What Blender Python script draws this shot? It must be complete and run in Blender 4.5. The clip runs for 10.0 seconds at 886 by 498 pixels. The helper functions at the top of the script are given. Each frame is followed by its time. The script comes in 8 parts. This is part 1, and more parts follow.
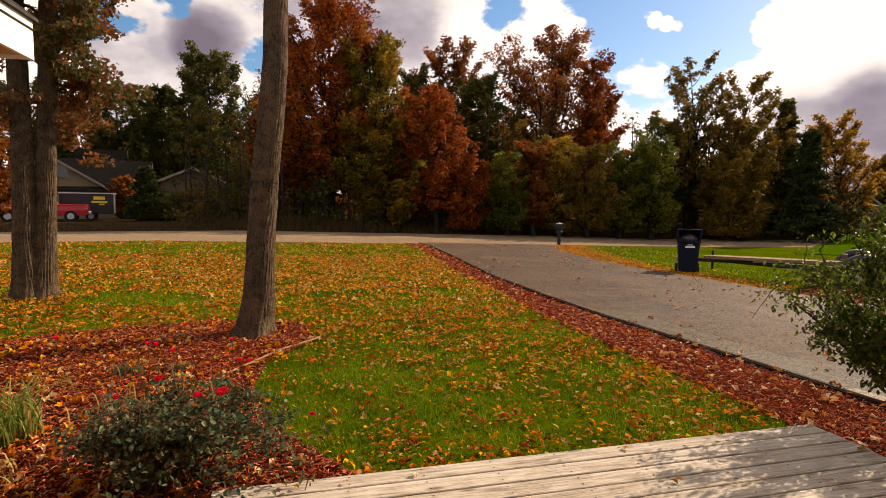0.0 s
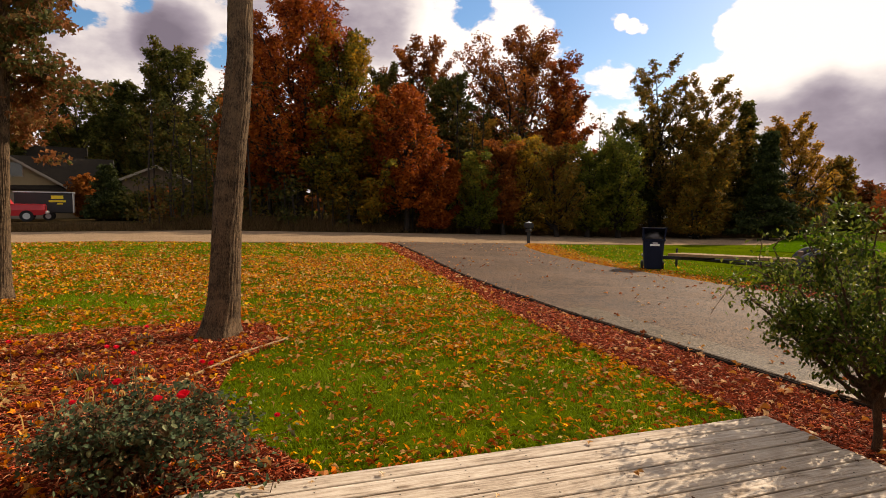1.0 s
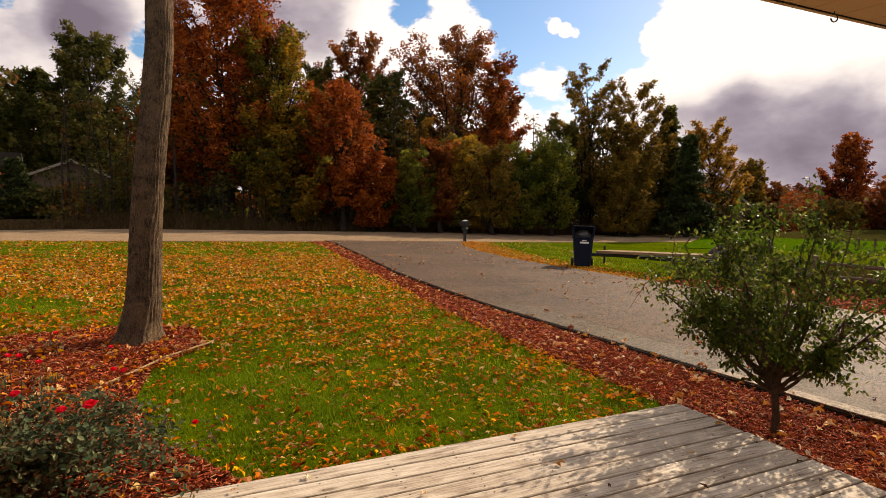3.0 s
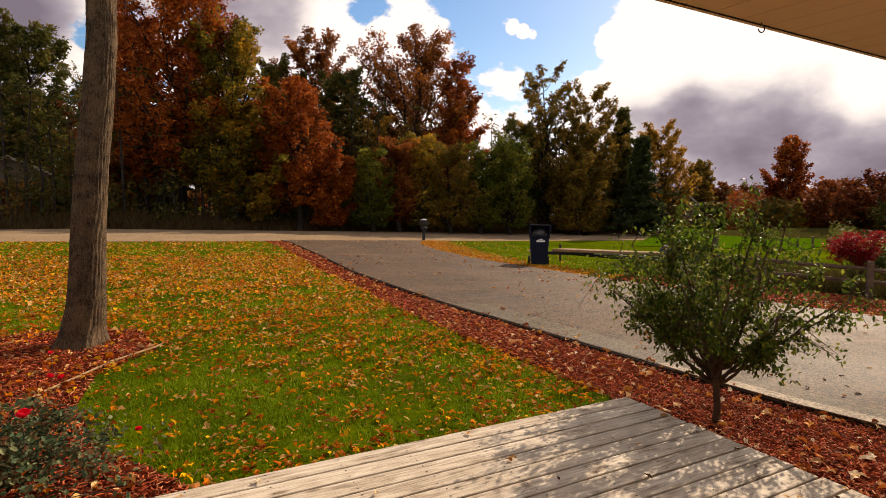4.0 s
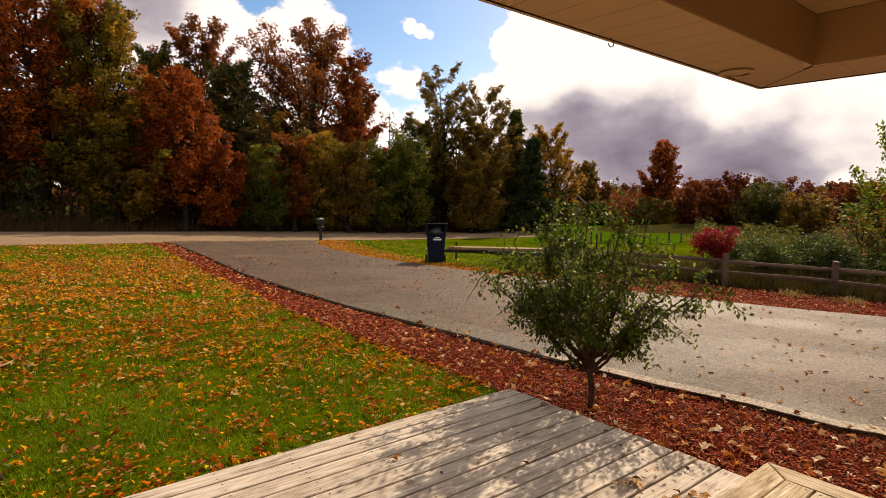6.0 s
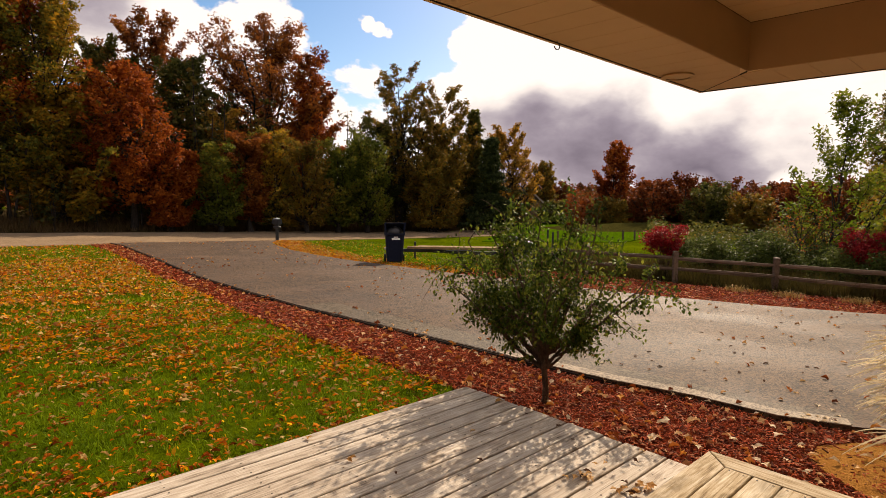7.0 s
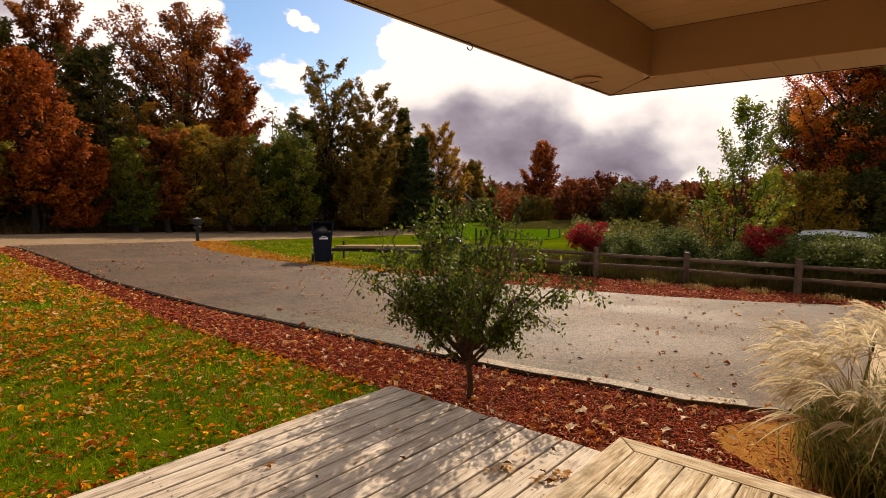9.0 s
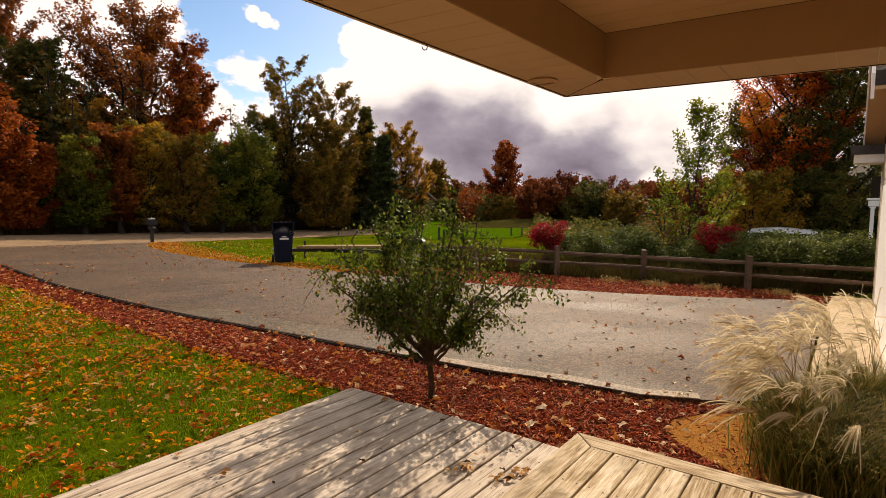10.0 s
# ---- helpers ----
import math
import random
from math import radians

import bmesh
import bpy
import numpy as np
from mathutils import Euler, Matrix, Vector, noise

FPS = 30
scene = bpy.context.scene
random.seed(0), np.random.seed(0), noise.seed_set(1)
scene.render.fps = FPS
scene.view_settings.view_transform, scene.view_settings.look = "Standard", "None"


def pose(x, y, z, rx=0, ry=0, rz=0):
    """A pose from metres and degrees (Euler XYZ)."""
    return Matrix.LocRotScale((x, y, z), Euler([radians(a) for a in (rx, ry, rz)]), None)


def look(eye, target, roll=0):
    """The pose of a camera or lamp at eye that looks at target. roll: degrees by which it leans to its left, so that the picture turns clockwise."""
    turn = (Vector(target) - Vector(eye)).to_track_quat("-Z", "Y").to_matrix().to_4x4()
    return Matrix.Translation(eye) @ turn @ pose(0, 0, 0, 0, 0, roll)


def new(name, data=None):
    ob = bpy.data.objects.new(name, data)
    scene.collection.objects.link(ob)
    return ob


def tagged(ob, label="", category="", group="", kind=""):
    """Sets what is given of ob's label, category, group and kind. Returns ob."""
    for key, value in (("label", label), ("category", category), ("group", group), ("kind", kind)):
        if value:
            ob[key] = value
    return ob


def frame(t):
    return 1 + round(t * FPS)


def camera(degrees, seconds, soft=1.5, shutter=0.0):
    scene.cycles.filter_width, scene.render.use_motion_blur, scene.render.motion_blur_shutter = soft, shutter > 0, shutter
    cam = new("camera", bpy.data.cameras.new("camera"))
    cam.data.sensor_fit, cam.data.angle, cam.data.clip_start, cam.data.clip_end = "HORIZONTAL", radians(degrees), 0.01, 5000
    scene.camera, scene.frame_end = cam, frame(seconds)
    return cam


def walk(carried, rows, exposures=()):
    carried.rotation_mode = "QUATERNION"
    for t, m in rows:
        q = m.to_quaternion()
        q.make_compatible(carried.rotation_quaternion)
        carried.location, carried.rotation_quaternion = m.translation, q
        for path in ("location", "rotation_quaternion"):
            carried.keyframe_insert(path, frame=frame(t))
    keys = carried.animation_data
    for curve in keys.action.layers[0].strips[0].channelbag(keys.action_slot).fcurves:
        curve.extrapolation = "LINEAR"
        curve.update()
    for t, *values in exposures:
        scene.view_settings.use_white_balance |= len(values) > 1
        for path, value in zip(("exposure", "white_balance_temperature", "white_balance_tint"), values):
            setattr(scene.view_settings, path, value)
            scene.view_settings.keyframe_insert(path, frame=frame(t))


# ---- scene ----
cam = camera(77.9, 10.0, soft=0.35)


def row(t, x, y, z, yaw, pitch, roll):
    return t, pose(x, y, z, 90 + pitch, 0, yaw) @ pose(0, 0, 0, 0, 0, roll)


walk(cam, [row(*r) for r in (
    (0, 0, 0, 1.55, 0, -4.425, 0.521),
    (0.5, 0.015, -0.006, 1.55, -1.427, -4.442, 0.486),
    (1, 0.029, -0.013, 1.552, -3.017, -4.494, 0.472),
    (1.5, 0.04, -0.013, 1.551, -4.362, -4.525, 0.537),
    (2, 0.057, -0.017, 1.549, -5.722, -4.54, 0.54),
    (2.5, 0.076, -0.023, 1.556, -7.483, -4.594, 0.632),
    (4, 0.134, -0.058, 1.569, -13.669, -4.695, 0.735),
    (4.5, 0.159, -0.067, 1.573, -15.892, -4.73, 0.793),
    (5, 0.188, -0.074, 1.576, -18.704, -4.709, 0.744),
    (5.5, 0.216, -0.086, 1.579, -21.546, -4.707, 0.712),
    (7, 0.269, -0.123, 1.583, -28.189, -4.744, 0.617),
    (7.5, 0.289, -0.13, 1.581, -30.137, -4.741, 0.59),
    (8, 0.297, -0.133, 1.583, -31.744, -4.788, 0.554),
    (8.5, 0.31, -0.144, 1.585, -33.34, -4.808, 0.469),
    (9, 0.324, -0.156, 1.584, -35.349, -4.833, 0.484),
    (9.5, 0.34, -0.162, 1.588, -37.301, -4.86, 0.425),
    (10, 0.355, -0.169, 1.589, -39.109, -4.882, 0.366))],
    exposures=((0, 0.41, 7700, 17), (10, 0.37, 7700, 17)))

# ---- light ----
SUN_AZ, SUN_EL = 54.0, 34.0   # degrees to the right of +y, and above the horizon


def az_el(az, el):
    a, e = radians(az), radians(el)
    return Vector((math.sin(a) * math.cos(e), math.cos(a) * math.cos(e), math.sin(e)))


sun_data = bpy.data.lights.new("sun", "SUN")
sun_data.energy, sun_data.angle, sun_data.color = 5.5, radians(0.6), (1.0, 0.905, 0.755)
sun = new("sun", sun_data)
sun.matrix_world = look(az_el(SUN_AZ, SUN_EL) * 50, (0, 0, 0))


class Nodes:
    """A small hand for wiring shader nodes."""

    def __init__(self, tree):
        self.tree = tree

    def add(self, kind, **sets):
        node = self.tree.nodes.new(kind)
        for key, value in sets.items():
            node.inputs[key].default_value = value
        return node

    def link(self, a, b):
        self.tree.links.new(a, b)

    def math(self, op, a, b=0.0, c=0.0, clamp=False):
        node = self.tree.nodes.new("ShaderNodeMath")
        node.operation, node.use_clamp = op, clamp
        for n, v in enumerate((a, b, c)):
            if isinstance(v, (int, float)):
                node.inputs[n].default_value = v
            else:
                self.link(v, node.inputs[n])
        return node.outputs[0]

    def smooth(self, value, low, high, to_low=0.0, to_high=1.0):
        node = self.tree.nodes.new("ShaderNodeMapRange")
        node.interpolation_type = "SMOOTHSTEP"
        self.link(value, node.inputs[0])
        for n, v in enumerate((low, high, to_low, to_high)):
            node.inputs[n + 1].default_value = v
        return node.outputs[0]

    def noise(self, vector, scale, detail=4.0, rough=0.55, distort=0.0):
        node = self.tree.nodes.new("ShaderNodeTexNoise")
        node.inputs["Scale"].default_value = scale
        node.inputs["Detail"].default_value = detail
        node.inputs["Roughness"].default_value = rough
        node.inputs["Distortion"].default_value = distort
        if vector is not None:
            self.link(vector, node.inputs["Vector"])
        return node.outputs[0]

    def ramp(self, value, stops):
        node = self.tree.nodes.new("ShaderNodeValToRGB")
        els = node.color_ramp.elements
        while len(els) < len(stops):
            els.new(0.5)
        for e, (p, c) in zip(els, stops):
            e.position, e.color = p, (*c, 1)
        self.link(value, node.inputs[0])
        return node.outputs[0]

    def mix(self, fac, a, b, blend="MIX"):
        node = self.tree.nodes.new("ShaderNodeMix")
        node.data_type, node.blend_type = "RGBA", blend
        for socket, v in ((node.inputs[0], fac), (node.inputs[6], a), (node.inputs[7], b)):
            if isinstance(v, (int, float)):
                socket.default_value = v
            elif isinstance(v, tuple):
                socket.default_value = (*v, 1)
            else:
                self.link(v, socket)
        return node.outputs[2]

    def mapped(self, vector, scale):
        node = self.tree.nodes.new("ShaderNodeMapping")
        node.inputs["Scale"].default_value = scale
        self.link(vector, node.inputs["Vector"])
        return node.outputs[0]


def build_world():
    """A broken autumn sky: blue gaps, sunlit white cumulus, a grey bank low towards the sun side."""
    world = bpy.data.worlds.new("sky")
    scene.world = world
    world.use_nodes = True
    tree = world.node_tree
    tree.nodes.clear()
    k = Nodes(tree)
    out = k.add("ShaderNodeOutputWorld")
    sky = k.add("ShaderNodeTexSky")
    sky.sky_type, sky.sun_disc, sky.sun_elevation, sky.sun_rotation = "NISHITA", False, radians(SUN_EL), radians(SUN_AZ)
    sky.dust_density, sky.ozone_density = 0.6, 2.0
    blue = k.add("ShaderNodeBackground", Strength=0.115)
    deep = k.add("ShaderNodeHueSaturation", Saturation=1.35, Value=1.0)
    k.link(sky.outputs[0], deep.inputs["Color"])
    k.link(deep.outputs[0], blue.inputs[0])
    co = k.add("ShaderNodeTexCoord").outputs["Generated"]

    def near(az, el, inner, outer):
        dot = k.add("ShaderNodeVectorMath")
        dot.operation = "DOT_PRODUCT"
        k.link(co, dot.inputs[0])
        dot.inputs[1].default_value = az_el(az, el)
        return k.smooth(dot.outputs["Value"], math.cos(radians(outer)), math.cos(radians(inner)))

    tall = k.mapped(co, (1.0, 1.0, 1.9))
    big = k.noise(tall, 3.2, 8.0, 0.55, 0.2)
    puff = k.noise(tall, 8.5, 10.0, 0.62, 0.25)
    fleck = k.noise(tall, 26.0, 6.0, 0.62, 0.2)
    cover = k.math("ADD", k.math("ADD", k.math("MULTIPLY", big, 0.34), k.math("MULTIPLY", puff, 0.55)), k.math("MULTIPLY", fleck, 0.26))
    holes = ((21, 20.5, 2, 10, -0.24), (28, 18.5, 2, 7, -0.20), (17, 14.5, 1, 5, -0.14), (31, 13.2, 0.5, 3.5, -0.20), (24, 14.5, 1, 5, -0.10), (6.3, 18.3, 0.5, 3, -0.20), (-25.8, 17.8, 0.4, 2.4, -0.20), (-28.5, 14.8, 0.3, 2.2, -0.18), (-32, 15.5, 0.5, 3, -0.18), (-18.8, 14.2, 0.3, 2.2, -0.18))
    clouds = ((19.9, 17.4, 0.1, 1.3, 0.24), (21.0, 17.1, 0.1, 1.4, 0.26), (22.0, 16.8, 0.1, 1.3, 0.26), (23.0, 16.5, 0.1, 1.2, 0.22), (29.5, 15.8, 0.3, 2.0, 0.16), (19.5, 13.2, 0.5, 3, 0.20), (10, 12, 3, 9, 0.20), (4, 13, 2, 9, 0.12), (-22.5, 15.0, 2, 7, 0.16), (-8, 19, 3, 10, 0.2), (-29, 10, 3, 8, 0.22), (-29, 20, 2, 5, 0.10), (37, 15, 3, 9, 0.28), (34, 8, 3, 10, 0.22), (48, 8, 8, 22, 0.25), (64, 14, 6, 24, 0.2), (48, 33, 8, 30, 0.12))
    for az, el, inner, outer, w in holes + clouds:
        cover = k.math("ADD", cover, k.math("MULTIPLY", near(az, el, inner, outer), w))
    mask = k.smooth(cover, 0.505, 0.595)
    shade = k.noise(k.mapped(co, (1.0, 1.0, 1.8)), 4.6, 5.0, 0.48, 0.2)
    lump = k.noise(k.mapped(co, (1.0, 1.0, 1.5)), 9.5, 4.5, 0.46, 0.1)
    tone = k.math("ADD", k.math("ADD", k.math("MULTIPLY", shade, 0.66), k.math("MULTIPLY", lump, 0.56)), k.math("MULTIPLY", fleck, 0.14))
    tone = k.math("ADD", tone, 0.12)
    # shaded undersides low towards the sun side, bright tops above them
    for az, el, inner, outer, w in ((-28, 12, 3, 9, -0.22), (-20, 17, 2, 7, -0.14), (42, 4.0, 1, 10, -0.24), (49, 4.0, 1, 10, -0.24), (35, 6.5, 1, 8, -0.20), (56, 4.2, 1, 9, -0.24), (61, 11, 3, 9, 0.09), (66, 8, 3, 9, 0.04), (42, 11.0, 1, 9, -0.16), (52, 9.5, 0.5, 4.5, 0.22), (47, 8.0, 0.3, 2.2, 0.10), (48, 15, 2, 7, 0.10), (66, 12, 3, 9, 0.06), (35, 10.5, 1, 5, -0.12), (38, 12.5, 0.5, 3, 0.10), (-22.8, 15.2, 1, 4, -0.30), (-5, 18.5, 2, 7, -0.26), (-12, 21, 2, 8, -0.16), (9, 14, 2, 9, 0.22), (31, 16, 3, 8, 0.25), (22, 12, 3, 8, 0.22), (38, 17, 3, 9, 0.2), (-29, 10.5, 2, 6, 0.14), (48, 33, 5, 30, 0.22), (46, 1.6, 0.4, 1.8, 0.34), (53, 1.7, 0.4, 2.0, 0.36), (60, 1.6, 0.4, 2, 0.30)):
        tone = k.math("ADD", tone, k.math("MULTIPLY", near(az, el, inner, outer), w))
    colour = k.ramp(tone, ((0.26, (0.20, 0.183, 0.250)), (0.44, (0.33, 0.312, 0.400)), (0.58, (0.51, 0.50, 0.585)), (0.71, (0.82, 0.82, 0.86)), (0.88, (1.10, 1.09, 1.10))))
    cloud = k.add("ShaderNodeBackground", Strength=0.78)
    k.link(colour, cloud.inputs[0])
    both = k.add("ShaderNodeMixShader")
    k.link(mask, both.inputs[0])
    k.link(blue.outputs[0], both.inputs[1])
    k.link(cloud.outputs[0], both.inputs[2])
    k.link(both.outputs[0], out.inputs[0])


build_world()


# ---- materials ----
def material(name, rough=0.8, metal=0.0):
    m = bpy.data.materials.new(name)
    m.use_nodes = True
    k = Nodes(m.node_tree)
    bsdf = m.node_tree.nodes["Principled BSDF"]
    bsdf.inputs["Roughness"].default_value = rough
    bsdf.inputs["Metallic"].default_value = metal
    bsdf.inputs["Specular IOR Level"].default_value = 0.15 if rough > 0.65 else 0.4
    return m, k, bsdf


def bumped(k, bsdf, height, strength, distance):
    b = k.add("ShaderNodeBump", Strength=strength, Distance=distance)
    k.link(height, b.inputs["Height"])
    k.link(b.outputs[0], bsdf.inputs["Normal"])


def coords(k, which="Object"):
    return k.add("ShaderNodeTexCoord").outputs[which]


def world_place(k):
    return k.add("ShaderNodeNewGeometry").outputs["Position"]


def plain(name, colour, rough=0.6, metal=0.0, grain=30.0, vary=0.25, bump=0.15):
    """A surface with fine grain and broad blotches."""
    m, k, bsdf = material(name, rough, metal)
    co = coords(k)
    fine, broad = k.noise(co, grain, 5.0), k.noise(co, grain / 9, 3.0)
    both = k.math("ADD", k.math("MULTIPLY", fine, 0.5), k.math("MULTIPLY", broad, 0.5))
    low = tuple(c * (1 - vary) for c in colour)
    high = tuple(min(1, c * (1 + vary)) for c in colour)
    k.link(k.ramp(both, ((0.3, low), (0.7, high))), bsdf.inputs["Base Color"])
    bumped(k, bsdf, fine, bump, 0.01)
    return m


def leaf_material(name, stops, glow=0.45, rough=0.55, blotch=0.0):
    """Thin leaves: each its own shade out of the stops, and light shining through."""
    m, k, bsdf = material(name, rough)
    bsdf.inputs["Specular IOR Level"].default_value = 0.30 if rough < 0.4 else 0.06
    geo = k.add("ShaderNodeNewGeometry")
    pick = geo.outputs["Random Per Island"]
    if blotch:
        patch = k.noise(geo.outputs["Position"], blotch, 2.0, 0.5)
        pick = k.math("ADD", k.math("MULTIPLY", pick, 0.55), k.math("MULTIPLY", k.smooth(patch, 0.32, 0.68), 0.45))
    colour = k.ramp(pick, stops)
    k.link(colour, bsdf.inputs["Base Color"])
    through_light = k.add("ShaderNodeBsdfTranslucent")
    k.link(colour, through_light.inputs[0])
    both = k.add("ShaderNodeMixShader")
    both.inputs[0].default_value = glow
    k.link(bsdf.outputs[0], both.inputs[1])
    k.link(through_light.outputs[0], both.inputs[2])
    k.link(both.outputs[0], m.node_tree.nodes["Material Output"].inputs[0])
    return m


def evenly(*colours):
    n = len(colours)
    return tuple((i / max(1, n - 1), c) for i, c in enumerate(colours))


def bark_material(name, dark, light, scale=1.0):
    m, k, bsdf = material(name, 0.95)
    co = coords(k)
    ridge = k.noise(k.mapped(co, (42 * scale, 42 * scale, 13.0 * scale)), 1.0, 7.0, 0.7, 1.4)
    broad = k.noise(co, 7.0, 4.0, 0.6)
    both = k.math("ADD", k.math("MULTIPLY", ridge, 0.68), k.math("MULTIPLY", broad, 0.32))
    k.link(k.ramp(both, ((0.40, dark), (0.60, light))), bsdf.inputs["Base Color"])
    bumped(k, bsdf, ridge, 1.0, 0.02)
    return m


def wood_material(name, tones, knots=True, soil=0.45):
    """Weathered boards: grain runs along x of each board; every board has its own tone."""
    m, k, bsdf = material(name, 0.82)
    info = k.add("ShaderNodeObjectInfo")
    co = coords(k)
    shift = k.add("ShaderNodeVectorMath")
    k.link(co, shift.inputs[0])
    many = k.add("ShaderNodeCombineXYZ")
    k.link(k.math("MULTIPLY", info.outputs["Random"], 40.0), many.inputs[0])
    k.link(k.math("MULTIPLY", info.outputs["Random"], 17.0), many.inputs[1])
    k.link(many.outputs[0], shift.inputs[1])
    v = shift.outputs[0]
    grain = k.noise(k.mapped(v, (5.0, 130, 130)), 1.0, 5.0, 0.7, 0.6)
    swirl = k.noise(k.mapped(v, (0.9, 7.5, 7.5)), 1.0, 2.0, 0.5, 0.9)
    ring = k.math("ADD", k.math("MULTIPLY", k.math("SINE", k.math("MULTIPLY", swirl, 70.0)), 0.07), k.noise(k.mapped(v, (1.6, 24, 24)), 1.0, 4.0, 0.6, 1.6))
    stain = k.noise(k.mapped(v, (2.2, 5.0, 5.0)), 1.0, 5.0, 0.65, 0.6)
    both = k.math("ADD", k.math("ADD", k.math("MULTIPLY", grain, 0.34), k.math("MULTIPLY", ring, 0.28)), k.math("MULTIPLY", stain, 0.38))
    colour = k.ramp(both, ((0.37, tones[0]), (0.46, tones[1]), (0.60, tones[2])))
    colour = k.mix(k.smooth(stain, 0.50, 0.70, 0.0, soil), colour, tones[3])
    # thin dark checks along the grain
    check = k.noise(k.mapped(v, (2.4, 95, 95)), 1.0, 2.0, 0.5, 0.3)
    colour = k.mix(k.smooth(check, 0.64, 0.72, 0.0, 0.6), colour, tuple(0.45 * c for c in tones[0]))
    colour = k.mix(k.math("MULTIPLY", info.outputs["Random"], 0.30), colour, tones[1], "MULTIPLY")
    if knots:
        cell = k.add("ShaderNodeTexVoronoi", Scale=1.0)
        k.link(k.mapped(v, (2.2, 6.5, 6.5)), cell.inputs["Vector"])
        knot = k.smooth(cell.outputs["Distance"], 0.05, 0.16, 1.0, 0.0)
        colour = k.mix(k.math("MULTIPLY", knot, 0.75), colour, (0.09, 0.055, 0.03))
    k.link(colour, bsdf.inputs["Base Color"])
    bumped(k, bsdf, both, 0.5, 0.006)
    return m


def ground_material():
    """Lawn soil and short turf, paler and drier in patches."""
    m, k, bsdf = material("turf", 0.95)
    bsdf.inputs["Specular IOR Level"].default_value = 0.0
    p = world_place(k)
    fine, mid, broad = k.noise(p, 60, 4, 0.7), k.noise(p, 5, 5, 0.6), k.noise(p, 0.35, 4, 0.55)
    both = k.math("ADD", k.math("ADD", k.math("MULTIPLY", fine, 0.4), k.math("MULTIPLY", mid, 0.3)), k.math("MULTIPLY", broad, 0.3))
    colour = k.ramp(both, ((0.33, (0.016, 0.020, 0.001)), (0.5, (0.045, 0.066, 0.002)), (0.66, (0.10, 0.120, 0.004))))
    k.link(colour, bsdf.inputs["Base Color"])
    bumped(k, bsdf, both, 0.8, 0.03)
    return m


def asphalt_material(name, dark, light, worn, gloss=0.12):
    m, k, bsdf = material(name, 0.8)
    bsdf.inputs["Specular IOR Level"].default_value = gloss
    p = world_place(k)
    grit, mid, broad = k.noise(p, 48, 4, 0.9), k.noise(p, 6, 6, 0.65), k.noise(k.mapped(p, (0.5, 0.7, 1)), 1.0, 6, 0.65, 0.4)
    stones = k.add("ShaderNodeTexVoronoi", Scale=58.0)
    k.link(p, stones.inputs["Vector"])
    speck = k.add("ShaderNodeSeparateColor")
    k.link(stones.outputs["Color"], speck.inputs[0])
    both = k.math("ADD", k.math("ADD", k.math("MULTIPLY", grit, 0.26), k.math("MULTIPLY", mid, 0.22)), k.math("ADD", k.math("MULTIPLY", broad, 0.26), k.math("MULTIPLY", speck.outputs[0], 0.26)))
    colour = k.ramp(both, ((0.40, dark), (0.50, tuple(0.5 * (a + b) for a, b in zip(dark, light))), (0.60, light)))
    colour = k.mix(k.smooth(broad, 0.5, 0.75, 0.0, 0.4), colour, worn)
    # pale scuffed streaks where wheels run, and damp-looking darker patches
    streak = k.noise(k.mapped(p, (0.35, 2.6, 1)), 1.0, 6, 0.7, 0.6)
    colour = k.mix(k.smooth(streak, 0.54, 0.72, 0.0, 0.45), colour, tuple(1.5 * c for c in light))
    patch = k.noise(p, 0.55, 5, 0.6, 0.8)
    colour = k.mix(k.smooth(patch, 0.52, 0.70, 0.0, 0.35), colour, dark)
    k.link(colour, bsdf.inputs["Base Color"])
    k.link(k.smooth(patch, 0.35, 0.7, 0.74, 0.62), bsdf.inputs["Roughness"])
    bumped(k, bsdf, k.math("ADD", k.math("MULTIPLY", grit, 0.6), k.math("MULTIPLY", speck.outputs[0], 0.4)), 0.75, 0.012)
    return m


def mulch_bed_material(name, dark, light):
    m, k, bsdf = material(name, 0.95)
    bsdf.inputs["Specular IOR Level"].default_value = 0.0
    p = world_place(k)
    fine, mid = k.noise(p, 45, 6, 0.75, 1.2), k.noise(p, 7, 4, 0.6)
    both = k.math("ADD", k.math("MULTIPLY", fine, 0.65), k.math("MULTIPLY", mid, 0.35))
    k.link(k.ramp(both, ((0.38, dark), (0.62, light))), bsdf.inputs["Base Color"])
    bumped(k, bsdf, fine, 1.0, 0.03)
    return m


